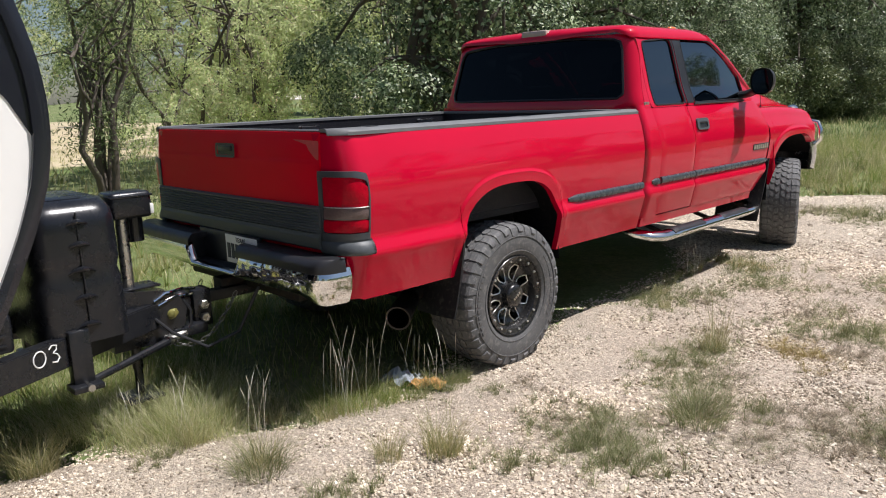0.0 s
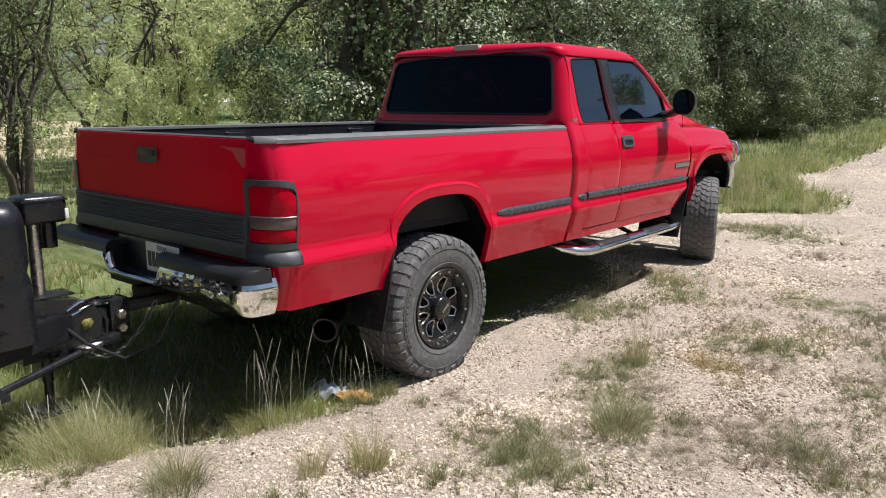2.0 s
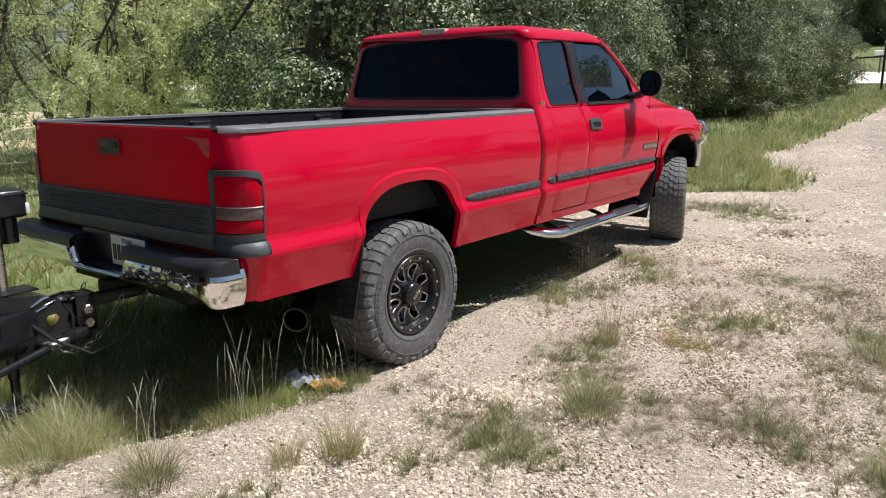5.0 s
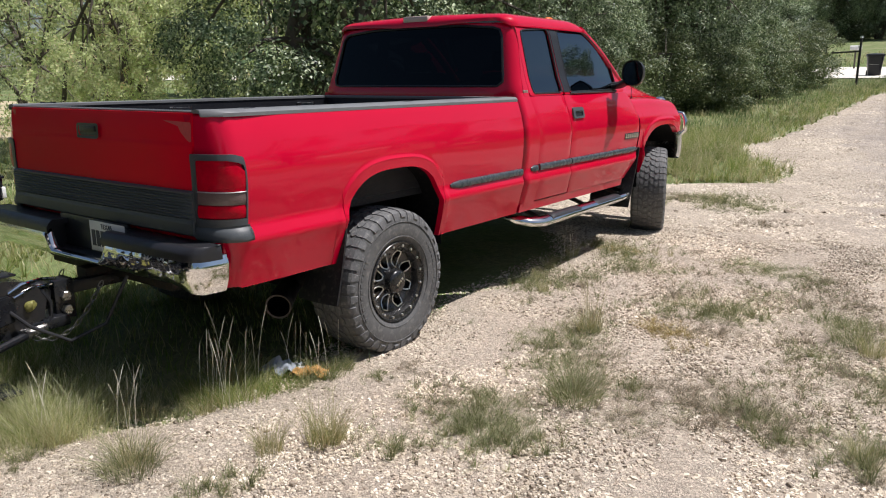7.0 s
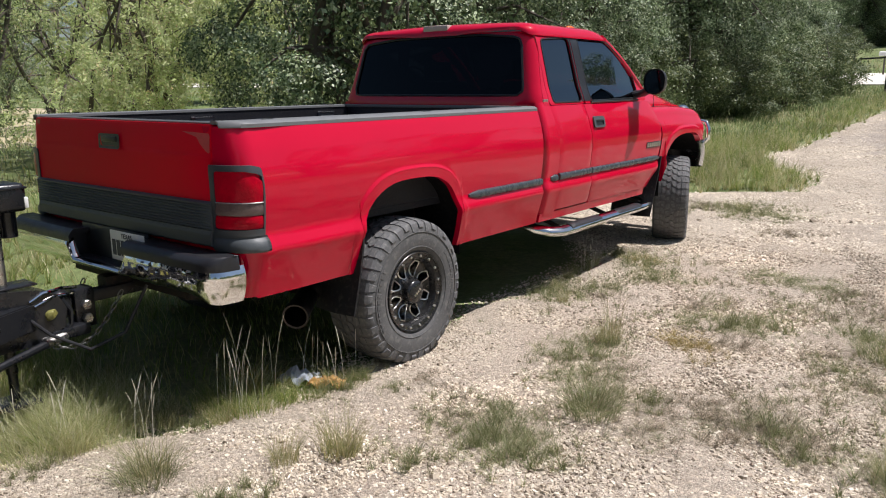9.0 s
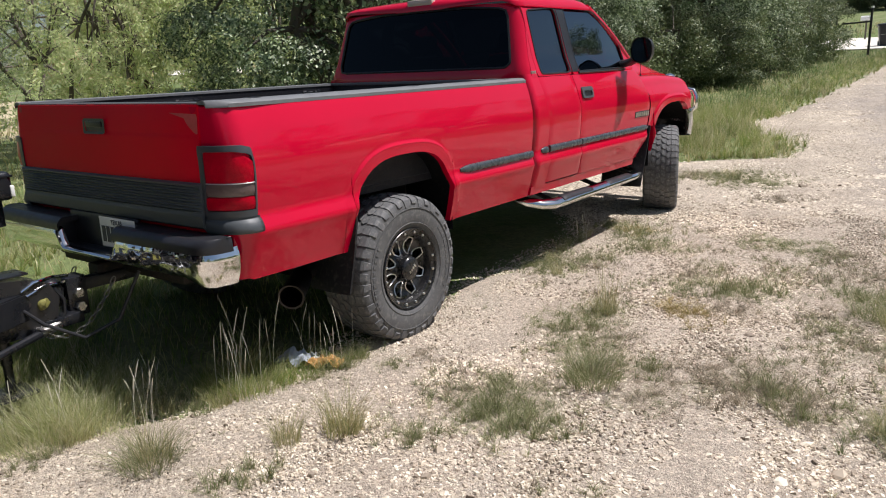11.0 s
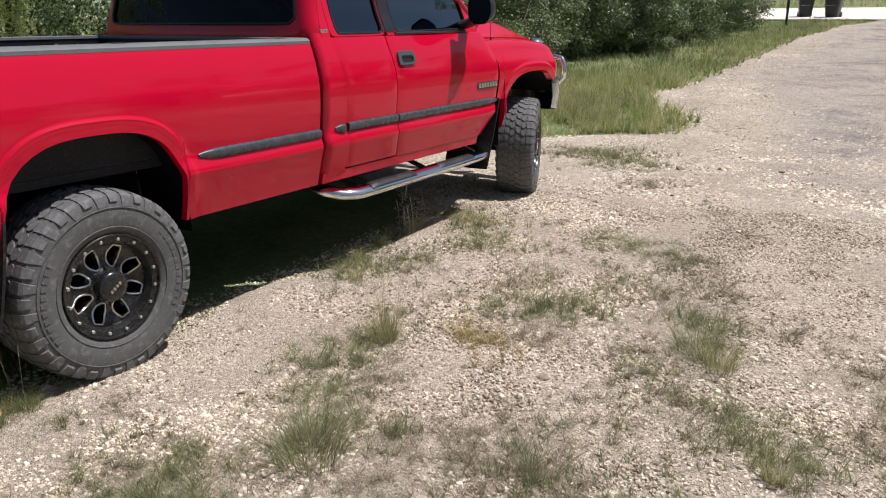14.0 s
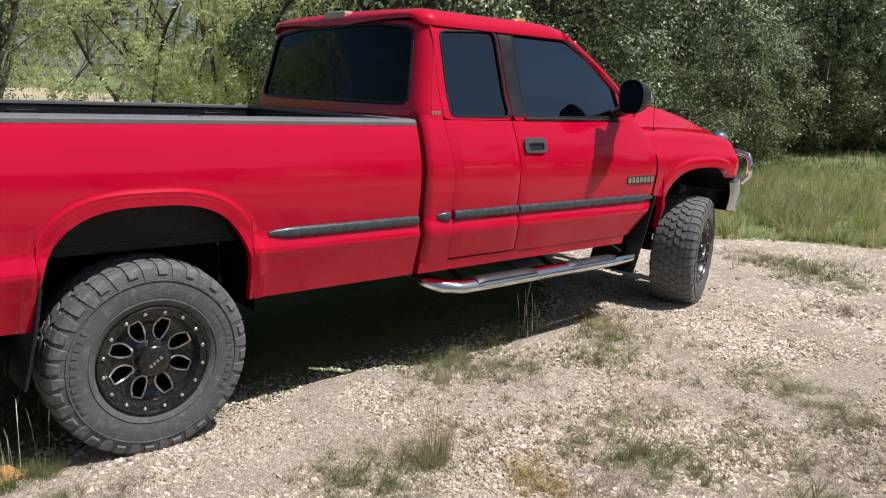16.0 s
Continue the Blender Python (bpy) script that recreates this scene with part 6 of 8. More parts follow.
    for k in range(15):
        v = k / 14
        z = 0.53 + 0.615 * v
        s = 1.0 - 0.05 * v - 0.16 * ease((v - 0.86) / 0.14) ** 2
        bulge = 0.012 * math.exp(-(((z - 0.84) / 0.012) ** 2))
        ring = []
        for i in range(56):
            q = 2 * math.pi * i / 56
            e = 0.36
            x = math.copysign(abs(math.cos(q)) ** e, math.cos(q)) * (0.335 * s - bulge)
            y = math.copysign(abs(math.sin(q)) ** e, math.sin(q)) * (0.20 * s - bulge)
            ring.append(bm.verts.new((x, -2.045 + y, z)))
        rows.append(ring)
    for a, b in zip(rows, rows[1:]):
        for i in range(56):
            bm.faces.new((a[i], a[(i + 1) % 56], b[(i + 1) % 56], b[i]))
    bm.faces.new(rows[-1])
    cover = part("gas_bottle_cover", bm, COVER, t, "black moulded plastic gas bottle cover", 50)
    bm = bmesh.new()
    box(bm, -0.20, 0.20, -2.12, -1.97, 1.138, 1.150, 0.01)
    part("cover_lid", bm, COVER, cover, "flat lid on the cover")
    for z in (1.055, 0.960, 0.850, 0.730, 0.610):
        bm = bmesh.new()
        x = 0.337 - 0.018 * (z - 0.58) / 0.5
        tube(bm, [(x - 0.012, -2.045 - 0.060, z - 0.014), (x - 0.002, -2.045 - 0.032, z), (x + 0.004, -2.045, z + 0.006), (x - 0.002, -2.045 + 0.032, z), (x - 0.012, -2.045 + 0.060, z - 0.014)], [0.002, 0.011, 0.017, 0.011, 0.002], 10, squash=(1.0, 0.8))
        part("cover_vent", bm, COVER, cover, "raised vent ribs")
    bm = bmesh.new()
    tube(bm, [(0.339 - 0.018 * k / 10, -2.045, 0.60 + 0.50 * k / 10) for k in range(11)], 0.004, 6)
    part("cover_seam", bm, TONGUE, cover, "dark seam down the cover")
    # battery box
    bm = bmesh.new()
    box(bm, 0.02, 0.40, -2.58, -2.36, 0.58, 0.74, 0.02, 3)
    batt = part("battery_box", bm, COVER, t, "black battery box")
    for k in range(3):
        bm = bmesh.new()
        box(bm, 0.402, 0.407, -2.55, -2.39, 0.61 + k * 0.04, 0.622 + k * 0.04, 0.002)
        part("box_rib", bm, TONGUE, batt)
    # chains and cable
    def chain(pts, name):
        bm = bmesh.new()
        total = sum((Vector(a) - Vector(b)).length for a, b in zip(pts, pts[1:]))
        n = int(total / 0.034)
        for k in range(n):
            d = total * (k + 0.5) / n
            for a, b in zip(pts, pts[1:]):
                a, b = Vector(a), Vector(b)
                if d <= (b - a).length:
                    break
                d -= (b - a).length
            p, w = a.lerp(b, d / (b - a).length), (b - a).normalized()
            s = w.cross(Vector((0, 0, 1))).normalized()
            if k % 2:
                s = s.cross(w)
            tube(bm, [tuple(p + w * 0.023 * math.cos(q) + s * 0.010 * math.sin(q)) for q in (2 * math.pi * i / 10 for i in range(10))], 0.0030, 5, closed=True)
        part(name, bm, CHAIN, t, "dull steel safety chain")
    for sx in (1, -1):
        arc = [(sx * (0.06 + 0.13 * k / 12 + 0.03 * math.sin(math.pi * k / 12)), -1.66 + 0.40 * k / 12, 0.40 - 0.14 * math.sin(math.pi * k / 12) + 0.17 * k / 12) for k in range(13)]
        chain(arc, "safety_chain")
    bm = bmesh.new()
    tube(bm, [(0.06, -1.75, 0.60), (0.14, -1.60, 0.42), (0.20, -1.45, 0.32), (0.26, -1.30, 0.38), (0.30, -1.19, 0.60)], 0.009, 8)
    part("power_cable", bm, BLACK_PLASTIC, t, "black power cable")
    # hitch head between the truck and the coupler
    h = thing("ball_mount", "greasy black weight-distribution ball mount in the receiver", "hitch", Matrix.Identity(4))
    bm = bmesh.new()
    box(bm, -0.032, 0.032, -1.46, -1.10, 0.50, 0.56, 0.005)
    box(bm, -0.05, 0.05, -1.485, -1.385, 0.385, 0.585, 0.008)
    box(bm, -0.10, 0.10, -1.63, -1.44, 0.365, 0.420, 0.012)
    part("shank", bm, TONGUE, h, "black steel shank")
    bm = bmesh.new()
    tube(bm, [(0, -1.545, 0.41), (0, -1.545, 0.50)], 0.022, 12)
    part("ball_neck", bm, STEEL, h)
    for z in (0.435, 0.505):
        bm = bmesh.new()
        revolve(bm, [(0.045, 0.001), (0.045, 0.026), (0.066, 0.026), (0.069, 0.022), (0.069, 0.001)], 6)
        part("shank_bolt", bm, STEEL, h, "large bright bolt head", m=Matrix.Translation((0.005, -1.435, z)))
    bm = bmesh.new()
    bmesh.ops.create_icosphere(bm, subdivisions=3, radius=0.026, matrix=Matrix.Translation((0.092, -1.625, 0.505)))
    for v in bm.verts:
        v.co += Vector((0.3, 1.0, 1.0)) * 0.016 * noise.noise(v.co * 45.0)
    part("grease", bm, GREASE, h, "dull yellow-green grease")


build_trailer()


# ---- grass ----
def blades(base, height, width, lean, segs=3):
    """Bent tapering blades. base n x 3, height n, width n, lean n x 2 (how far the tip goes)."""
    n = len(base)
    side = rng.uniform(0, 6.283, n)
    sx, sy = np.cos(side) * width / 2, np.sin(side) * width / 2
    v = []
    for k in range(segs + 1):
        t = k / segs
        off = lean * (t ** 1.7)
        c = base + np.concatenate([off, (height * (t - 0.18 * t * t))[:, None]], 1)
        w = 1.0 - t ** 1.5
        if k < segs:
            d = np.stack([sx * w, sy * w, np.zeros(n)], -1)
            v += [c - d, c + d]
        else:
            v.append(c)
    m = len(v)
    v = np.stack(v, 1)
    i = np.arange(n)[:, None] * m
    quads = np.concatenate([i + np.array([[2 * k, 2 * k + 1, 2 * k + 3, 2 * k + 2]]) for k in range(segs - 1)], 0)
    tris = i + np.array([[2 * segs - 2, 2 * segs - 1, 2 * segs]])
    return v.reshape(-1, 3).round(4), quads.tolist() + tris.tolist()


def tuft_mesh(name, n, radius, height, width, wild, material):
    a, r = rng.uniform(0, 6.283, n), radius * 0.55 * np.sqrt(rng.random(n))
    base = np.stack([np.cos(a) * r, np.sin(a) * r, np.full(n, -0.01)], -1)
    h = height * rng.uniform(0.35, 1.1, n)
    dirn = a + rng.normal(0, 0.7, n)
    reach = wild * h * rng.uniform(0.15, 1.0, n)
    lean = np.stack([np.cos(dirn) * reach, np.sin(dirn) * reach], -1)
    v, f = blades(base, h, width * rng.uniform(0.6, 1.3, n), lean)
    me = bpy.data.meshes.new(name)
    me.from_pydata(v.tolist(), [], f)
    me.materials.append(material)
    return me


def stalk_mesh(name, n, radius, height, material=None):
    """Dry seed stalks with a thicker head."""
    bm = bmesh.new()
    for _ in range(n):
        a, r = rng.uniform(0, 6.283), radius * math.sqrt(rng.random())
        x, y, h = r * math.cos(a), r * math.sin(a), height * rng.uniform(0.6, 1.1)
        d, k = rng.uniform(0, 6.283), rng.uniform(0.02, 0.22) * h
        pts = [(x + k * math.cos(d) * t * t, y + k * math.sin(d) * t * t, h * t - 0.01) for t in (0, 0.35, 0.7, 0.74, 0.9, 1.0)]
        tube(bm, pts, [0.0012, 0.0011, 0.0010, 0.0022, 0.0025, 0.0008], 5)
    me = bpy.data.meshes.new(name)
    bm.to_mesh(me)
    bm.free()
    me.materials.append(material or STRAW)
    return me


def rosettes(centres, per, length, width, up=(0.25, 1.15)):
    """Thin arching blades thrown out to all sides from each centre."""
    n = len(centres) * per
    base = np.repeat(centres, per, 0) + np.concatenate([rng.normal(0, 0.006, (n, 2)), np.zeros((n, 1))], 1)
    a, e = rng.uniform(0, 6.283, n), rng.uniform(up[0], up[1], n)
    L = length * rng.uniform(0.35, 1.15, n) * np.repeat(rng.uniform(0.6, 1.25, len(centres)), per)
    lean = np.stack([np.cos(a), np.sin(a)], -1) * (L * np.cos(e))[:, None]
    return blades(base, L * np.sin(e), width * rng.uniform(0.6, 1.3, n), lean)


def rosette_mesh(name, k, per, radius, length, width, material, up=(0.25, 1.15)):
    a, r = rng.uniform(0, 6.283, k), radius * rng.random(k) ** 0.75
    r = r * (0.75 + 0.35 * np.sin(2 * a + rng.uniform(0, 6)))
    v, f = rosettes(np.stack([np.cos(a) * r, np.sin(a) * r, np.full(k, -0.006)], -1), per, length, width, up)
    me = bpy.data.meshes.new(name)
    me.from_pydata(v.tolist(), [], f)
    me.materials.append(material)
    return me


TUFTS = {
    "tall": [tuft_mesh("tuft_tall", 70, 0.09, 0.44, 0.0024, 0.42, GRASS_DRY) for _ in range(3)],
    "round": [tuft_mesh("tuft_round", 460, 0.22, 0.25, 0.0024, 1.6, WEED_GREEN) for _ in range(3)],
    "fan": [tuft_mesh("tuft_fan", 240, 0.14, 0.29, 0.0025, 0.85, GRASS_DRY) for _ in range(3)],
    "hay": [tuft_mesh("tuft_hay", 900, 0.50, 0.30, 0.0027, 0.95, GRASS_PALE) for _ in range(3)],
    "lush": [tuft_mesh("tuft_lush", 760, 0.44, 0.23, 0.0028, 0.95, GRASS_GREEN) for _ in range(3)],
    "sprig": [rosette_mesh("tuft_sprig", 20, 26, 0.17, 0.13, 0.0024, WEED_GREEN, (0.35, 1.4)) for _ in range(3)],
    "mat": [rosette_mesh("tuft_mat", 84, 19, 0.42, 0.095, 0.0022, GRASS_BROWN) for _ in range(3)],
    "matgreen": [rosette_mesh("tuft_mat_green", 72, 19, 0.42, 0.120, 0.0024, WEED_GREEN) for _ in range(3)],
    "matgold": [rosette_mesh("tuft_mat_gold", 60, 22, 0.27, 0.090, 0.0022, GRASS_GOLD) for _ in range(3)],
    "flat": [rosette_mesh("tuft_flat", 90, 22, 0.40, 0.095, 0.0023, WEED_GREEN, (0.15, 0.8)) for _ in range(3)],
}
STALKS = [stalk_mesh("stalks", 4, 0.10, 0.46) for _ in range(3)]
LABELS = {"tall": "upright drying bunch of grass growing through gravel", "round": "bushy olive clump of grass on gravel", "fan": "fanned half-dry tuft of grass on gravel",
          "hay": "thick pale half-dry grass at the gravel's edge", "lush": "thick green clump of grass at the gravel's edge", "sprig": "small green tuft of grass in the gravel",
          "mat": "sparse grey-brown weed mat on gravel", "matgreen": "sparse green weed mat on gravel", "matgold": "golden-brown weed mat on gravel", "flat": "flat grey-green weed mat on gravel"}
PATCHES = (
    ("tall", 1.78, 0.87, 1.15), ("fan", 1.76, 0.84, 0.75), ("round", 1.78, 0.84, 0.5), ("matgreen", 1.80, 0.60, 1.1), ("matgreen", 1.62, 0.48, 0.9), ("matgreen", 1.92, 0.30, 0.9), ("flat", 1.72, 0.78, 0.6), ("mat", 2.02, 0.50, 0.8),
    ("round", 2.16, -0.11, 1.0), ("round", 2.10, -0.05, 0.7), ("matgreen", 2.08, 0.12, 0.8), ("sprig", 2.33, 0.15, 0.9), ("mat", 2.40, 0.20, 0.8), ("mat", 2.46, -0.10, 0.9), ("flat", 2.48, -0.14, 0.6),
    ("matgold", 2.20, 1.06, 1.05), ("matgold", 2.10, 1.10, 0.7), ("mat", 2.32, 1.22, 0.8), ("sprig", 2.26, 1.58, 1.25), ("sprig", 2.28, 1.53, 1.0), ("matgreen", 2.02, 1.46, 0.9), ("mat", 1.95, 1.85, 1.0),
    ("flat", 2.05, 1.72, 0.6), ("sprig", 2.46, 1.68, 1.1), ("matgreen", 2.45, 1.50, 0.7), ("mat", 2.46, 1.25, 0.8), ("matgreen", 2.36, 1.80, 0.6),
    ("flat", 2.30, 2.92, 1.25), ("flat", 2.52, 2.86, 0.95), ("flat", 2.08, 3.00, 0.8), ("mat", 2.70, 2.80, 0.9),
    ("matgreen", 1.15, 2.82, 1.3), ("tall", 1.20, 2.70, 0.5), ("flat", 1.30, 2.62, 0.9), ("tall", 1.38, 2.92, 0.45), ("matgold", 1.02, 2.95, 1.0), ("matgreen", 1.40, 2.40, 0.9), ("tall", 1.50, 2.95, 0.4),
    ("matgreen", 1.02, 1.65, 1.1), ("sprig", 0.98, 1.50, 1.0), ("fan", 0.92, 1.74, 0.55), ("matgreen", 1.15, 1.90, 0.8), ("mat", 1.30, 1.75, 0.8), ("fan", 1.12, 1.45, 0.5), ("sprig", 1.26, 1.98, 0.8),
    ("round", 3.10, 1.50, 0.85), ("sprig", 3.02, 1.85, 1.3), ("matgreen", 3.00, 1.80, 0.9), ("flat", 3.18, 1.40, 0.7), ("fan", 3.22, 1.36, 0.8), ("mat", 2.88, 1.35, 0.9), ("matgreen", 2.95, 1.15, 0.8),
    ("matgreen", 3.40, 0.88, 1.1), ("flat", 3.32, 0.98, 0.8), ("matgreen", 3.62, 0.80, 1.0), ("sprig", 3.55, 0.70, 1.1), ("mat", 3.20, 0.95, 0.9), ("fan", 3.58, 0.62, 0.6), ("mat", 3.80, 1.05, 0.9),
    ("mat", 2.87, 0.24, 1.0), ("sprig", 2.90, 0.20, 1.0), ("flat", 2.78, 0.30, 0.6), ("mat", 2.65, 0.14, 1.0), ("mat", 2.58, 0.33, 0.8), ("flat", 2.62, 0.10, 0.5), ("mat", 3.02, 0.10, 0.9), ("sprig", 3.06, 0.05, 0.9),
    ("sprig", 3.38, -0.06, 1.2), ("matgreen", 3.40, 0.14, 0.9), ("fan", 3.36, 0.05, 0.6), ("mat", 3.74, 0.10, 1.0), ("matgold", 3.82, -0.20, 1.0), ("mat", 3.55, -0.05, 0.9),
    ("matgreen", 1.88, -0.56, 1.15), ("matgreen", 2.05, -0.62, 1.0), ("matgreen", 1.84, -0.42, 1.0), ("sprig", 2.19, -0.65, 1.2), ("sprig", 1.92, -0.70, 1.0), ("mat", 1.72, -0.45, 0.8), ("sprig", 1.80, -0.35, 0.8), ("sprig", 1.94, -0.60, 1.1),
    ("fan", 1.475, -1.10, 1.0), ("fan", 1.50, -1.07, 0.7), ("fan", 1.35, -1.30, 0.75), ("round", 1.045, -1.74, 0.9), ("fan", 1.02, -1.70, 0.85), ("sprig", 1.44, -1.60, 1.1), ("sprig", 1.78, -1.00, 0.9),
    ("sprig", 0.60, -1.98, 0.8), ("fan", 0.22, -2.38, 1.15), ("fan", 0.26, -2.36, 0.9), ("sprig", 1.20, -0.45, 0.6), ("mat", 1.25, -0.25, 0.6),
    ("mat", 3.05, 2.35, 0.9), ("mat", 3.45, 1.95, 0.9), ("mat", 3.75, 1.65, 0.9), ("mat", 2.75, 2.15, 0.8), ("sprig", 4.04, 1.83, 0.9), ("mat", 4.15, 1.20, 0.9),
    ("matgreen", 1.05, 5.90, 1.7), ("matgreen", 0.75, 6.10, 1.5), ("fan", 0.98, 5.95, 0.8), ("flat", 1.45, 5.75, 1.4), ("mat", 0.5, 6.0, 1.4), ("mat", 1.78, 4.85, 1.1),
)
TALL_STALKS = ((0.64, -1.54, 0.75), (0.68, -1.58, 0.85), (0.70, -1.12, 1.05), (0.74, -0.90, 1.05), (0.80, -1.10, 0.9), (0.72, -1.00, 1.15), (0.92, -0.48, 0.8), (0.86, -0.58, 0.7), (0.44, -1.74, 0.85), (0.28, -1.92, 0.75),
               (0.72, -0.62, 0.8), (0.82, 2.36, 0.95), (0.80, 2.44, 0.7), (0.70, 2.80, 0.55), (0.40, -1.30, 0.6), (0.02, -1.95, 0.6))
EDGE_CLUMPS = (
    ("hay", 0.25, -1.72, 1.0), ("hay", 0.30, -1.56, 0.9), ("hay", 0.41, -1.84, 0.75), ("hay", 0.06, -1.88, 0.95), ("lush", 0.22, -1.60, 0.9), ("lush", 0.40, -1.72, 0.7), ("hay", 0.50, -1.62, 0.6), ("fan", 0.56, -1.78, 0.75),
    ("lush", 0.76, -0.98, 0.80), ("lush", 0.66, -1.08, 0.75), ("hay", 0.72, -0.95, 0.55), ("fan", 0.62, -0.92, 1.0), ("lush", 0.86, -0.78, 0.5), ("sprig", 0.95, -0.62, 1.1), ("sprig", 0.92, -0.45, 1.1), ("lush", 0.92, -0.52, 0.5),
    ("fan", 0.62, -1.40, 0.6), ("sprig", 0.70, -1.32, 0.9), ("sprig", -0.05, -1.34, 1.6), ("lush", 0.02, -1.48, 0.7), ("sprig", 0.45, -1.40, 1.0), ("fan", 0.80, -1.22, 0.6),
    ("lush", -0.35, -1.95, 1.2), ("lush", -0.55, -1.55, 1.0), ("hay", -0.15, -2.05, 0.9), ("lush", -0.6, -2.2, 1.1), ("lush", -0.9, -1.2, 1.1), ("lush", -1.3, -1.6, 1.2), ("lush", -1.4, -0.6, 1.2), ("lush", -1.7, -1.1, 1.3), ("hay", -1.2, -2.1, 1.2),
    ("sprig", 0.78, 2.35, 0.9), ("sprig", 0.84, 1.55, 0.8), ("fan", 0.80, 2.10, 0.5), ("fan", 0.78, 2.55, 0.6), ("sprig", 0.80, 3.0, 0.9),
)
for kind_, x, y, s in PATCHES + EDGE_CLUMPS:
    mat_ = kind_.startswith("mat") or kind_ == "flat"
    ob = new("weed_mat" if mat_ else "grass_tuft", TUFTS[kind_][int(rng.integers(3))])
    ob.matrix_basis = pose(x, y, surface(x, y), 0, 0, float(rng.uniform(0, 360))) @ Matrix.Scale(s, 4)
    tagged(ob, LABELS[kind_], "weeds" if mat_ else "grass", "tufts on the gravel", "stuff" if mat_ else "")
for x, y, s in TALL_STALKS:
    ob = new("seed_stalks", STALKS[int(rng.integers(3))])
    ob.matrix_basis = pose(x, y, surface(x, y), 0, 0, float(rng.uniform(0, 360))) @ Matrix.Scale(s, 4)
    tagged(ob, "pale dry seed stalks standing in the grass", "stalks", "dry stalks", "stuff")


def meadow(name, n, x0, x1, y0, y1, keep, h, w, material, label, lean=0.6):
    p = spots(n, x0, x1, y0, y1, keep)
    base = np.array([(x, y, land(x, y) - 0.02) for x, y in p])
    hh = h * rng.uniform(0.4, 1.2, n) * np.array([0.6 + 0.9 * max(0.0, noise.noise((x * 0.7, y * 0.7, 4.0)) + 0.4) for x, y in p])
    a = rng.uniform(0, 6.283, n)
    le = np.stack([np.cos(a), np.sin(a)], -1) * (hh * lean * rng.uniform(0.2, 1.0, n))[:, None]
    v, f = blades(base, hh, w * rng.uniform(0.6, 1.4, n), le)
    return mesh_from(name, v, f, material, label, "grass")


def off_left(x, y):
    return ease((edge_at(LEFT_EDGE, y) + 0.12 + 0.25 * noise.noise((x * 1.5, y * 0.8, 8.0)) - x) / 0.4)


def off_right(x, y):
    return ease((x - edge_at(RIGHT_EDGE, y) + 0.25 + 0.25 * noise.noise((x * 1.5, y * 0.8, 18.0))) / 0.4)


def weedy(x, y):
    """Where thin weeds have come up through the gravel."""
    n = noise.noise((x * 1.1, y * 1.1, 12.0)) + 0.6 * noise.noise((x * 3.3, y * 3.3, 3.0))
    band = ease((x - 1.35) / 0.4) * ease((4.9 - x) / 0.8) + 0.7 * ease((0.5 - abs(x - 1.0)) / 0.3) * ease((y - 1.0) / 0.5)
    return min(1.0, band) * ease((n - 0.12) / 0.25) + 0.01


def clumpy_left(x, y):
    return off_left(x, y) * (0.12 + 0.88 * ease((noise.noise((x * 1.6, y * 1.6, 21.0)) + 0.25) / 0.45))


def clump_field(n, per, x0, x1, y0, y1, keep, length, width, material, label):
    """Separate clumps of grass, thicker where it grows well."""
    p = spots(n, x0, x1, y0, y1, keep)
    v, f = rosettes(np.array([(x, y, land(x, y) - 0.01) for x, y in p]), per, length, width, (0.55, 1.45))
    mesh_from("grass_clumps", v, f, material, label, "grass")


def edge_left(x, y):
    return ease((edge_at(LEFT_EDGE, y) + 0.35 - x) / 0.5) * ease((x - edge_at(LEFT_EDGE, y) + 1.6) / 1.0)


clump_field(620, 34, -2.8, 1.3, 5.2, 13.0, clumpy_left, 0.42, 0.0055, GRASS_GREEN, "clumps of green grass on the bank ahead of the truck")
clump_field(420, 30, -2.8, 1.3, 5.2, 13.0, clumpy_left, 0.44, 0.0050, GRASS_DRY, "clumps of dry grass on the bank ahead of the truck")
clump_field(520, 26, -2.5, 1.2, 9.0, 33.5, edge_left, 0.26, 0.0085, GRASS_GREEN, "ragged green clumps along the lane's edge")
clump_field(420, 24, -2.5, 1.2, 5.5, 33.5, edge_left, 0.24, 0.0080, GRASS_DRY, "ragged dry clumps along the lane's edge")
clump_field(900, 26, -6.5, -0.9, -4.0, 4.0, lambda x, y: 1.0, 0.30, 0.0055, GRASS_GREEN, "clumps of green grass beyond the truck")
clump_field(400, 26, -6.5, -0.9, -4.0, 4.0, lambda x, y: 1.0, 0.30, 0.0055, GRASS_DRY, "clumps of dry grass beyond the truck")
clump_field(2200, 24, 2.0, 8.0, 6.5, 33.0, off_right, 0.13, 0.0042, GRASS_GREEN, "ragged clumps along the other verge")
clump_field(460, 30, 3.5, 6.6, 17.5, 27.0, lambda x, y: ease((x - 3.6 - max(0.0, 21.0 - y) * 0.42) / 0.5), 0.85, 0.012, GRASS_LUSH, "tall rank weeds below the shrubs by the gate")
clump_field(170, 22, 3.5, 6.6, 17.5, 27.0, lambda x, y: ease((x - 3.5 - max(0.0, 21.0 - y) * 0.42) / 0.5), 0.95, 0.010, GRASS_OLIVE, "tall drying weeds below the shrubs by the gate")


def weed_field(n, per, length, width, material, label):
    p = spots(n, 0.7, 4.9, -1.9, 3.6, weedy)
    v, f = rosettes(np.array([(x, y, surface(x, y) - 0.004) for x, y in p]), per, length, width)
    mesh_from("gravel_weeds", v, f, material, label, "weeds")


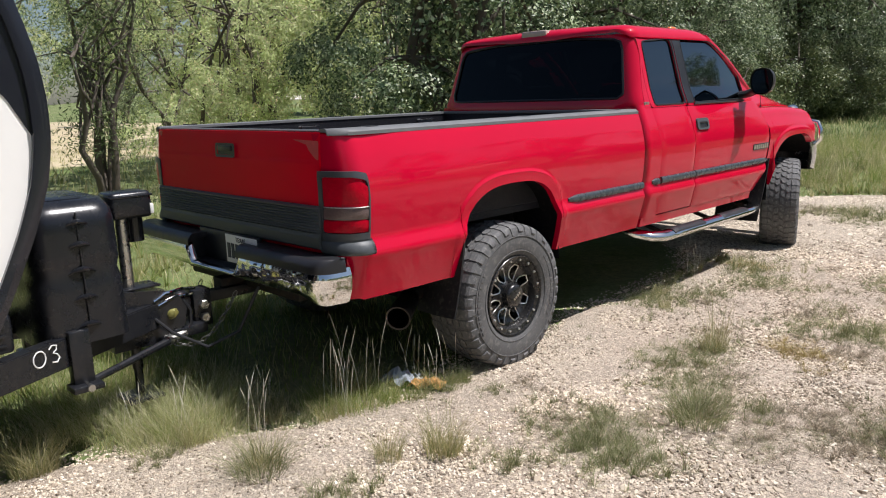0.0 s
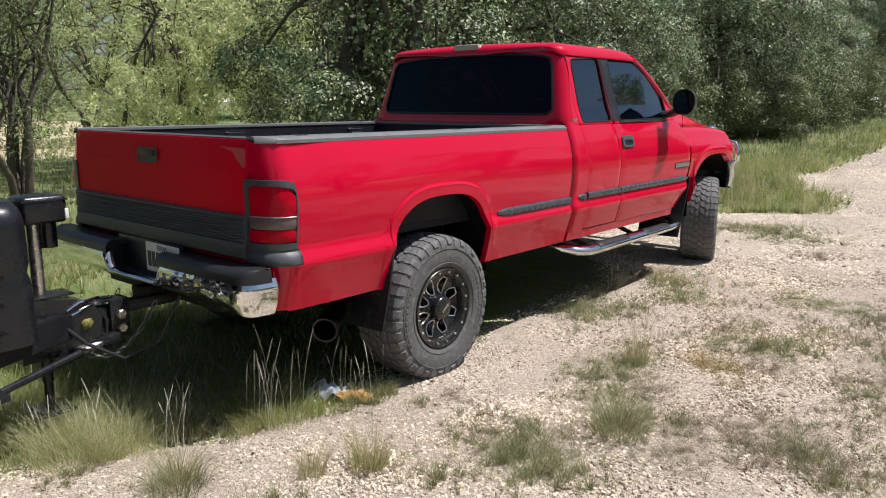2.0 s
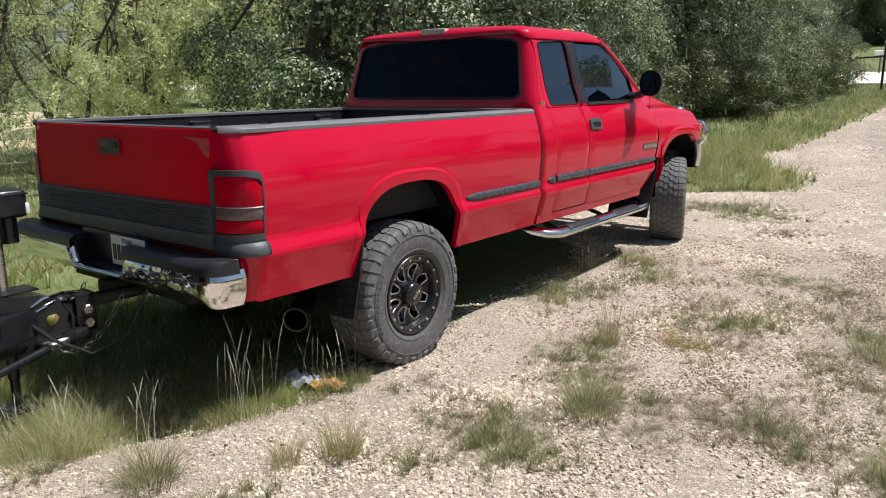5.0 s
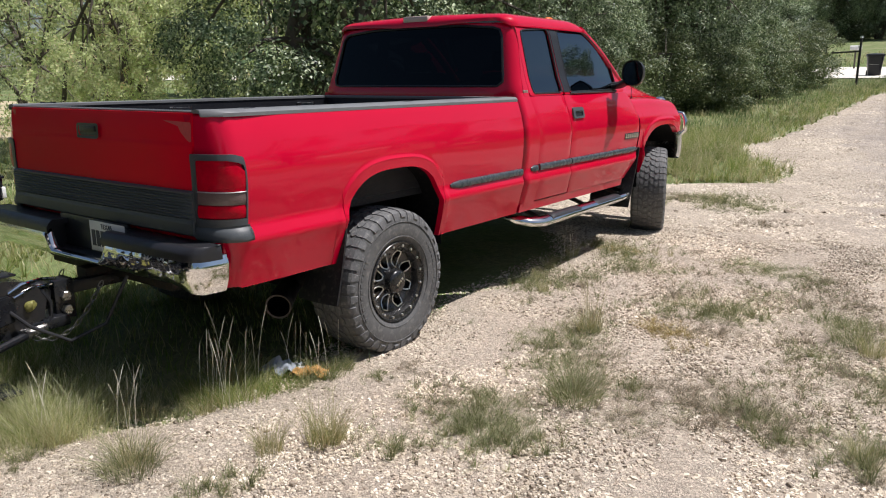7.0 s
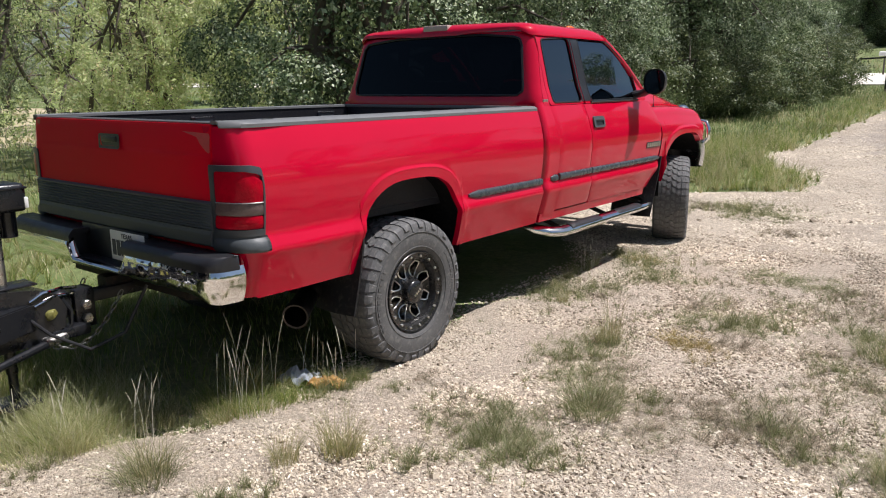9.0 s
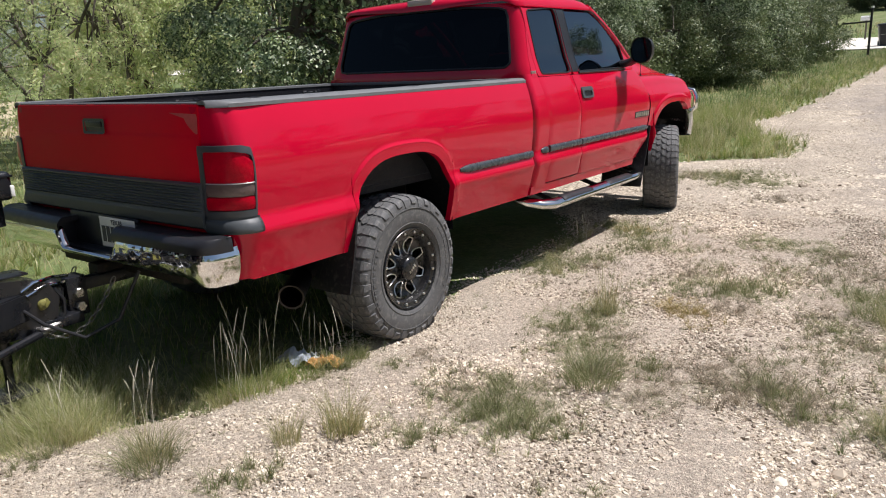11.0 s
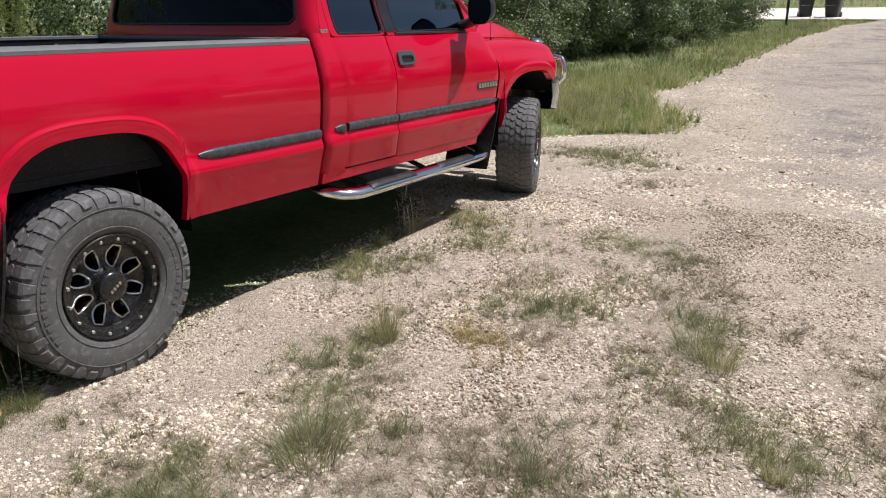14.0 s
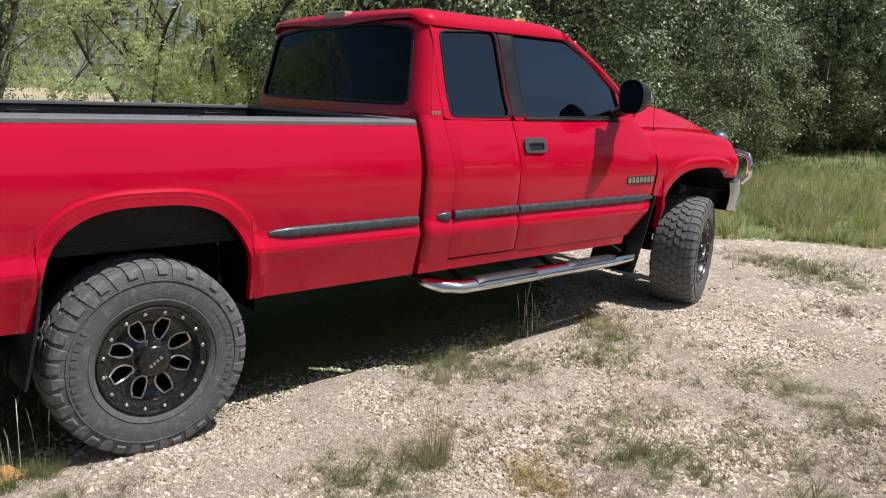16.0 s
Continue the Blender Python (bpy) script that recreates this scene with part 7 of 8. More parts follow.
weed_field(1000, 14, 0.080, 0.0025, GRASS_BROWN, "thin low weeds scattered through the gravel")
weed_field(640, 17, 0.095, 0.0027, WEED_GREEN, "thin green shoots scattered through the gravel")
meadow("meadow_grass", 8000, -3.2, 1.2, 5.2, 13.0, clumpy_left, 0.22, 0.008, GRASS_DRY, "half-dry grass bank beside the drive ahead of the truck")
meadow("meadow_grass", 6000, -4.5, 1.0, 6.2, 14.0, clumpy_left, 0.20, 0.009, GRASS_GREEN, "green grass bank beside the drive")
meadow("meadow_grass", 11000, -5.5, 0.6, 12.0, 33.5, lambda x, y: clumpy_left(x, y) * (1 if x > -3.5 else 0.5), 0.24, 0.014, GRASS_LUSH, "short green grass along the lane's edge")
meadow("meadow_grass", 9000, 2.0, 9.0, 15.0, 33.0, off_right, 0.20, 0.012, GRASS_LUSH, "green grass on the lane's other side")
meadow("meadow_grass", 42000, 3.0, 10.0, 6.5, 17.0, off_right, 0.17, 0.0055, GRASS_LUSH, "green verge grass beside the lane")
meadow("meadow_grass", 7000, -3.5, 0.6, 12.0, 33.5, off_left, 0.20, 0.012, GRASS_DRY, "drying grass mixed into the lane's edge")
meadow("meadow_grass", 3500, 2.0, 9.0, 7.0, 33.0, off_right, 0.14, 0.008, GRASS_DRY, "drying grass mixed into the verge")
meadow("meadow_grass", 12000, -10.0, -1.0, -5.0, 6.0, lambda x, y: 1.0 if (x < -1.2) else off_left(x, y), 0.24, 0.010, GRASS_DRY, "half-dry meadow grass beyond the truck")
meadow("meadow_grass", 5000, -1.6, 0.75, -3.4, 0.4, off_left, 0.17, 0.006, GRASS_GREEN, "shaded grass under the hitch and bumper")
meadow("meadow_grass", 4000, -0.6, 0.75, -2.8, -1.2, off_left, 0.16, 0.006, GRASS_DRY, "drying grass at the gravel's edge")
meadow("meadow_grass", 8000, -26.0, -9.0, -12.0, 14.0, lambda x, y: 0.8, 0.30, 0.03, GRASS_DRY, "dry meadow grass among the far trees", 0.8)
meadow("meadow_grass", 6000, -30.0, 30.0, 47.0, 62.0, lambda x, y: 1.0, 0.45, 0.05, GRASS_DRY, "dry grass field beyond the street", 0.7)


# ---- trees ----
def leaves(centres, count, spread, size, up_bias, droop=0.0, slim=0.45, ways=None):
    """Small folded leaves round clump centres."""
    n = len(centres) * count
    c = np.repeat(centres, count, 0) + rng.normal(0, 1, (n, 3)) * np.array([spread, spread, spread * 0.8])
    nrm = rng.normal(0, 1, (n, 3)) + np.array([0, 0, up_bias])
    if ways is not None:
        nrm = nrm * 0.55 + np.repeat(ways, count, 0) * 1.1
    nrm /= np.linalg.norm(nrm, axis=1, keepdims=True)
    t = rng.normal(0, 1, (n, 3)) + np.array([0, 0, -droop])
    t -= nrm * (t * nrm).sum(1, keepdims=True)
    t /= np.linalg.norm(t, axis=1, keepdims=True)
    s = np.cross(nrm, t)
    L = (size * rng.uniform(0.6, 1.35, n))[:, None]
    v = np.stack([c - t * L * 0.5, c + s * L * slim * 0.5, c + t * L * 0.5, c - s * L * slim * 0.5 + nrm * L * 0.08], 1)
    f = np.arange(n * 4).reshape(-1, 4)
    return v.reshape(-1, 3).round(4), f


def lumpy(n, rx, ry, rz, zc, seed, fill=0.45, low=0.15):
    out = []
    while len(out) < n:
        d = rng.normal(0, 1, 3)
        d /= np.linalg.norm(d)
        r = rng.random() ** fill
        lump = 0.78 + 0.42 * noise.noise((d[0] * 1.7 + seed, d[1] * 1.7, d[2] * 1.7)) + 0.22 * noise.noise((d[0] * 4 + seed, d[1] * 4, d[2] * 4))
        p = np.array([d[0] * rx, d[1] * ry, d[2] * rz]) * r * lump + np.array([0, 0, zc])
        if p[2] > low:
            out.append(p)
    return np.array(out)


def lobed(lobes, per, rx, ry, rz, zc, seed, r0=0.62, low=0.15):
    """Clump centres on the shells of separate leafy lobes, with gaps between the lobes."""
    cs = []
    while len(cs) < lobes:
        d = rng.normal(0, 1, 3)
        d /= np.linalg.norm(d)
        k = (0.82 + 0.30 * noise.noise((d[0] * 1.7 + seed, d[1] * 1.7, d[2] * 1.7))) * rng.uniform(0.72, 1.0)
        p = np.array([d[0] * rx, d[1] * ry, d[2] * rz]) * k + np.array([0, 0, zc])
        if p[2] > low + 0.1 and all(np.linalg.norm(p - q) > r0 * 1.2 for q in cs):
            cs.append(p)
        elif rng.random() < 0.01:
            cs.append(p if p[2] > low else cs[-1] if cs else np.array([0, 0, zc]))
    out, ways = [], []
    for c in cs:
        mid = np.array([0, 0, zc])
        o = (c - mid) / (np.linalg.norm(c - mid) + 1e-6)
        r = r0 * rng.uniform(0.75, 1.25)
        for _ in range(per):
            d = rng.normal(0, 1, 3) + 0.7 * o + np.array([0, 0, 0.45])
            d /= np.linalg.norm(d)
            p = c + d * r * rng.uniform(0.7, 1.05) * np.array([1, 1, 0.8])
            if p[2] > low:
                out.append(p)
                ways.append(d)
    return np.array(out), np.array(ways)


def strands(tips, ways, zc, length, points):
    """Thin drooping sprays hanging outwards from the tips."""
    out = []
    for p, w in zip(tips, ways):
        a = math.atan2(w[1], w[0]) + rng.normal(0, 0.5)
        L = length * rng.uniform(0.6, 1.3)
        for k in range(points):
            t = k / (points - 1)
            out.append(p + L * np.array([math.cos(a) * (t - 0.35 * t * t), math.sin(a) * (t - 0.35 * t * t), 0.15 * t - 0.75 * t * t]))
    return np.array([q for q in out if q[2] > 0.25])


def tree(name, label, category, stems, clumps, leaf_mat, count, spread, size, up_bias=0.5, droop=0.0, slim=0.45, trunk_r=0.10, limb_n=16, group="", core=None, ways=None):
    """stems: list of base-to-top point lists."""
    ob = thing(name, label, category, group=group)
    trunks = []
    for pts in stems:
        n = len(pts)
        bm = bmesh.new()
        tube(bm, pts, [trunk_r * (1 - 0.72 * k / (n - 1)) for k in range(n)], 9)
        trunks.append(part("trunk", bm, BARK, ob, sharp=60))
    tips = clumps[rng.permutation(len(clumps))[:limb_n]]
    for tip in tips:
        tip = Vector(tip)
        which = int(rng.integers(len(stems)))
        st = stems[which]
        k = int(rng.integers(max(1, len(st) // 2), len(st)))
        a = Vector(st[k])
        mid = a.lerp(tip, 0.5) + Vector((0, 0, 0.12 * (tip - a).length)) + Vector(rng.normal(0, 0.08, 3))
        bm = bmesh.new()
        tube(bm, [a, a.lerp(mid, 0.6), mid, mid.lerp(tip, 0.6), tip], [trunk_r * 0.42, trunk_r * 0.33, trunk_r * 0.22, trunk_r * 0.13, 0.004], 6)
        part("limb", bm, BARK, trunks[which], sharp=60)
    v, f = leaves(clumps, count, spread, size, up_bias, droop, slim, ways)
    if core is not None:
        v2, f2 = leaves(core, 90, 0.26, size * 1.5, 0.3, 0.0, 0.6)
        f = np.concatenate([f, f2 + len(v)])
        v = np.concatenate([v, v2])
    mesh_from("crown", v, f, leaf_mat, "", "", parent=ob)
    return ob


def stem(x, y, h, lean, wob=0.12, n=7, start=(0.0, 0.0)):
    return [(start[0] + x * (k / (n - 1)) ** 1.2 + (rng.normal(0, wob) if 0 < k else 0), start[1] + y * (k / (n - 1)) ** 1.2 + (rng.normal(0, wob) if 0 < k else 0), -0.1 + h * k / (n - 1)) for k in range(n)]


OAKS = []
for i in range(3):
    c, w = lobed(46, 28, 2.5, 2.5, 2.8, 2.75, 3.3 * i, 0.60)
    OAKS.append(tree("live_oak", "dense dark grey-green live oak reaching down to the grass", "tree", [stem(rng.normal(0, 0.6), rng.normal(0, 0.6), 4.2, 0) for _ in range(3)], c, OAK_LEAF,
                     46, 0.085, 0.058, 0.6, slim=0.5, trunk_r=0.13, limb_n=26, group="oaks behind the truck", core=lumpy(70, 1.5, 1.5, 1.9, 2.6, 1.1 * i, 0.5), ways=w))
BUSHES = []
for i in range(2):
    c, w = lobed(24, 15, 1.4, 1.4, 1.4, 1.05, 7.7 * i + 1, 0.33, 0.05)
    BUSHES.append(tree("shrub", "leafy green shrub standing in tall grass", "shrub", [stem(rng.normal(0, 0.4), rng.normal(0, 0.4), 1.6, 0, 0.06) for _ in range(4)], c, BUSH_LEAF,
                       46, 0.10, 0.060, 0.5, slim=0.5, trunk_r=0.04, limb_n=18, group="roadside shrubs", core=lumpy(24, 1.0, 1.0, 1.0, 0.95, 2.0 * i, 0.5, 0.05), ways=w))
MESQS = []
for i in range(2):
    c, w = lobed(30, 11, 2.5, 2.5, 2.4, 2.9, 5.1 * i + 2, 0.6, 0.6)
    c = strands(c, w, 2.9, 0.75, 9)
    MESQS.append(tree("mesquite", "feathery yellow-green mesquite tree with drooping foliage", "tree", [stem(rng.normal(0, 1.0), rng.normal(0, 1.0), 4.2, 0, 0.1) for _ in range(4)], c, MESQ_LEAF,
                      10, 0.055, 0.10, 0.5, 0.9, 0.26, 0.06, 40, group="mesquites beyond the truck"))


def plant(src, first, places):
    for k, (v, x, y, s, turn) in enumerate(places):
        m = pose(x, y, land(x, y), 0, 0, turn) @ Matrix.Scale(s, 4)
        if first[v]:
            src[v].matrix_basis, first[v] = m, False
        else:
            made = copy_thing(src[v], pose(x, y, land(x, y), 0, 0, turn))
            made.scale = (s, s, s * (0.92 + 0.16 * ((k * 7) % 5) / 4))


plant(OAKS, [True] * 3, (
    (0, -5.29, 5.72, 1.05, 10), (1, -4.76, 8.71, 1.00, 80), (2, -5.11, 12.42, 0.95, 200), (0, -6.30, 15.80, 1.05, 140), (1, -4.25, 19.40, 1.12, 300), (2, -4.66, 23.51, 0.95, 33), (0, -4.91, 27.32, 1.0, 250),
    (2, -8.39, 14.16, 1.3, 99), (0, -9.53, 18.17, 1.35, 60), (1, -9.66, 24.18, 1.35, 170), (1, -11.69, 21.20, 1.5, 75), (0, -16.17, 23.26, 1.3, 12), (2, -20.65, 24.82, 1.4, 100), (1, -25.66, 24.38, 1.4, 180), (0, -31.17, 23.46, 1.5, 230), (2, -37.21, 20.53, 1.1, 60), (1, -42.77, 15.61, 0.95, 310),
    (2, 8.47, 18.14, 0.9, 45), (0, 9.92, 22.42, 1.1, 190), (1, 11.72, 14.40, 1.0, 280),
    # out-of-view oaks, added only for the truck's paint and glass to reflect
    (0, 22.11, 5.76, 1.25, 5), (1, 23.02, -1.25, 1.25, 65), (2, 22.43, -8.25, 1.25, 115), (1, 22.57, 2.25, 1.25, 205), (0, 22.97, -4.75, 1.25, 305), (2, 22.66, 9.75, 1.25, 25), (0, 12.85, -14.12, 1.3, 215), (1, 4.81, -17.02, 1.3, 35), (2, 17.20, 12.83, 1.3, 155),
))
plant(BUSHES, [True] * 2, (
    (0, -3.45, 12.30, 0.75, 0), (1, -4.75, 14.75, 1.05, 70), (0, -4.30, 16.70, 1.0, 15), (1, -3.70, 18.30, 0.9, 95), (0, -5.6, 17.6, 1.1, 175), (0, -2.73, 18.09, 0.8, 140), (1, -2.69, 21.59, 0.9, 210), (0, -2.84, 25.09, 0.9, 20), (1, -2.80, 28.69, 1.0, 280), (0, -3.24, 9.69, 0.8, 300),
    (1, 5.62, 22.48, 0.6, 40), (0, 7.48, 19.15, 0.75, 110), (1, 5.06, 25.49, 0.6, 160), (0, 8.45, 16.94, 0.75, 230), (1, 5.61, 28.98, 0.7, 10), (0, 9.84, 15.52, 0.8, 100), (1, -1.31, 58.07, 0.75, 50),
    (1, 5.85, 20.10, 0.85, 15), (0, 6.75, 18.90, 1.1, 75), (1, 7.60, 17.80, 1.2, 135), (0, 8.70, 17.40, 1.3, 195), (1, 5.35, 22.0, 0.75, 255), (0, 6.7, 21.6, 1.25, 315),
))
plant(MESQS, [True] * 2, (
    (0, -10.52, 3.58, 0.9, 0), (1, -11.89, 5.80, 1.1, 30), (0, -14.37, 7.84, 1.25, 160), (0, -14.52, -3.76, 1.1, 40), (0, -18.07, -7.72, 1.3, 200), (1, -10.65, 9.59, 1.2, 20), (0, -13.79, 13.73, 1.4, 75), (1, -20.81, 12.32, 1.5, 175), (1, -33.01, -2.52, 1.5, 55), (0, -34.90, 5.50, 1.5, 125), (1, -31.15, -13.55, 1.4, 245),
))
# the small many-stemmed mesquite by the hitch, its leaves in the shade-darkened copy
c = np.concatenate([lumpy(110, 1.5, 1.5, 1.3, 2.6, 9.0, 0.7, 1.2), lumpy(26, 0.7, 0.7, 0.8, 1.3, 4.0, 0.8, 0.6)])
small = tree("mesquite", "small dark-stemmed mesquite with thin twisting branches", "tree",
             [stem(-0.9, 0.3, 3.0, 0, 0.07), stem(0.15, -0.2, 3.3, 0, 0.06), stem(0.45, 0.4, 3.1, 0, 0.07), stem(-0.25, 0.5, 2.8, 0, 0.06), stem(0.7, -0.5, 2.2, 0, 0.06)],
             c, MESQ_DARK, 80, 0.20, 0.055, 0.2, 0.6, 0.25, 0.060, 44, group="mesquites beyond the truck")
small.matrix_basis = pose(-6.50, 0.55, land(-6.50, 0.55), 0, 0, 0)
# far trees beyond the street
for k in range(12):
    x = -52 + k * 9.0 + rng.uniform(-2, 2)
    y = 96 + rng.uniform(-5, 12)
    made = copy_thing(OAKS[k % 3], pose(x, y, land(x, y) - 0.3, 0, 0, k * 47))
    made.scale = (2.6, 2.6, 2.3)
    tagged(made, "broad dark tree beyond the street", "tree", "trees beyond the street")
for k in range(7):
    x = -30 + k * 4.4 + rng.uniform(-0.8, 0.8)
    y = 86 + rng.uniform(-2, 3)
    made = copy_thing(OAKS[(k + 1) % 3], pose(x, y, land(x, y) - 0.4, 0, 0, k * 83))
    made.scale = (2.1, 2.1, 2.3)
    tagged(made, "tall dark tree at the far edge of the field", "tree", "trees beyond the street")
for k in range(16):
    x = -60 + k * 8.0 + rng.uniform(-2, 2)
    y = 90 + rng.uniform(-3, 4)
    made = copy_thing(BUSHES[k % 2], pose(x, y, land(x, y) - 0.3, 0, 0, k * 61))
    made.scale = (2.8, 2.4, 2.0)
    tagged(made, "dark undergrowth below the far trees", "shrub", "far undergrowth")


# ---- lane end: posts, gate, bins, mailboxes ----
POST = mat("black_steel_post", (0.015, 0.015, 0.016), 0.5, var=0.4, vscale=8, spot=(0.05, 0.035, 0.025))
PIPE = mat("white_pipe", (0.84, 0.84, 0.82), 0.5, var=0.15, vscale=9, spot=(0.45, 0.40, 0.34))
BIN = mat("black_bin_plastic", (0.012, 0.013, 0.018), 0.45, var=0.25, vscale=5, rvar=0.1)
SHED = mat("grey_shed_wall", (0.30, 0.32, 0.35), 0.7, var=0.15, vscale=1.5)
DARK_DOOR = mat("dark_shed_door", (0.012, 0.014, 0.02), 0.6, var=0.2, vscale=2)
WOODPOST = mat("weathered_post", (0.10, 0.085, 0.07), 0.85, var=0.4, vscale=7, bump=0.4, bscale=40)

z0 = land(-1.30, 30.17)
post = thing("gate_post", "black steel gate post with a short arm", "post", pose(-1.30, 30.17, z0))
bm = bmesh.new()
tube(bm, [(0, 0, -0.2), (0.02, 0, 1.78)], 0.045, 12)
part("post", bm, POST, post)
bm = bmesh.new()
tube(bm, [(0.02, 0, 1.78), (0.02, 0, 1.86)], [0.06, 0.05], 12)
part("post_cap", bm, PIPE, post, "pale post cap")
bm = bmesh.new()
tube(bm, [(0.0, 0, 1.30), (-1.0, 0.1, 1.26)], 0.035, 10)
part("arm", bm, POST, post, "black horizontal arm")
bm = bmesh.new()
tube(bm, [(-1.0, 0.1, 0.75), (-0.45, 0.05, 0.42)], 0.025, 8)
part("brace", bm, PIPE, post, "pale slanting brace")
x, y = -2.57, 30.69
fp = thing("fence_post", "thin weathered fence post in the grass", "post", pose(x, y, land(x, y)))
bm = bmesh.new()
tube(bm, [(0, 0, -0.2), (0.02, 0, 1.55)], 0.035, 8)
part("post", bm, WOODPOST, fp)
x, y = 3.18, 27.21
z0 = land(x, y)
gate = thing("pipe_gate", "open white pipe gate on a rusty black post", "gate", pose(x, y, z0))
bm = bmesh.new()
tube(bm, [(0, 0, -0.2), (-0.02, 0, 1.00)], 0.035, 10)
part("post", bm, POST, gate)
bm = bmesh.new()
tube(bm, [(0.0, 0, 0.63), (0.34, -0.35, 0.82)], 0.034, 8)
part("lower_rail", bm, PIPE, gate, "white pipe rail")
bm = bmesh.new()
tube(bm, [(-0.03, 0.0, 0.98), (0.90, -0.85, 1.42)], 0.034, 8)
part("upper_rail", bm, PIPE, gate, "white pipe rail")
bm = bmesh.new()
tube(bm, [(0.36, -0.36, -0.2), (0.36, -0.36, 0.84)], 0.03, 8)
part("inner_post", bm, POST, gate)
bm = bmesh.new()
tube(bm, [(0.92, -0.86, -0.2), (0.92, -0.86, 1.46)], 0.035, 8)
part("outer_post", bm, POST, gate)
x, y = 5.07, 33.49
copy_thing(fp, pose(x, y, land(x, y), 0, 0, 60))


def bin_at(x, y, turn, label):
    b = thing("wheelie_bin", label, "waste bin", pose(x, y, land(x, y) + 0.03, 0, 0, turn), "bins at the street")
    bm = bmesh.new()
    rows = []
    for z, w, d in ((0.0, 0.24, 0.26), (0.10, 0.26, 0.28), (0.85, 0.345, 0.36), (0.86, 0.37, 0.39), (0.93, 0.375, 0.395)):
        rows.append([bm.verts.new((math.copysign(abs(math.cos(q)) ** 0.4, math.cos(q)) * w, math.copysign(abs(math.sin(q)) ** 0.4, math.sin(q)) * d, z)) for q in (2 * math.pi * k / 32 for k in range(32))])
    for p, q in zip(rows, rows[1:]):
        for k in range(32):
            bm.faces.new((p[k], p[(k + 1) % 32], q[(k + 1) % 32], q[k]))
    bm.faces.new(rows[0][::-1])
    part("body", bm, BIN, b)
    bm = bmesh.new()
    shell(bm, 12, 12, lambda u, v: (-0.39 + 0.78 * u, -0.42 + 0.84 * v, 0.945 + 0.06 * math.sin(math.pi * u) ** 0.5 * math.sin(math.pi * v) ** 0.5), (0, 0, -0.02))
    part("lid", bm, BIN, b, "domed black lid")
    bm = bmesh.new()
    tube(bm, [(-0.25, 0.46, 0.90), (0.25, 0.46, 0.90)], 0.02, 8)
    part("handle", bm, BIN, b)
    for s in (-1, 1):
        bm = bmesh.new()
        revolve(bm, [(-0.03, 0.02), (-0.03, 0.13), (0.03, 0.13), (0.03, 0.02)], 20, closed=True)
        part("wheel", bm, RUBBER, b, m=Matrix.Translation((s * 0.27, 0.27, 0.12)))
    bm = bmesh.new()
    box(bm, -0.22, 0.14, -0.345, -0.325, 0.50, 0.515, 0.003)
    part("grip_bar", bm, STEEL, b, "pale grab bar")


bin_at(-1.64, 36.97, 12, "black plastic wheelie bin standing by the street")
bin_at(-0.47, 36.56, -8, "larger black wheelie bin beside the street")


def mailbox_at(x, y, h, label):
    b = thing("mailbox", label, "mailbox", pose(x, y, land(x, y)), "mailboxes")
    bm = bmesh.new()
    tube(bm, [(0, 0, -0.2), (0, 0, h)], 0.045, 8)
    part("post", bm, WOODPOST, b)
    bm = bmesh.new()
    prism(bm, [(-0.11, 0.0), (0.11, 0.0)] + [(0.11 * math.cos(q), 0.13 + 0.11 * math.sin(q)) for q in (math.pi * k / 10 for k in range(11))], lambda a, z: (-0.28, a, h + z), lambda a, z: (0.28, a, h + z))
    part("box", bm, PIPE, b, "pale metal letter box")
    bm = bmesh.new()
    box(bm, 0.12, 0.14, -0.125, -0.115, h + 0.1, h + 0.28, 0.002)
    part("flag", bm, POST, b)


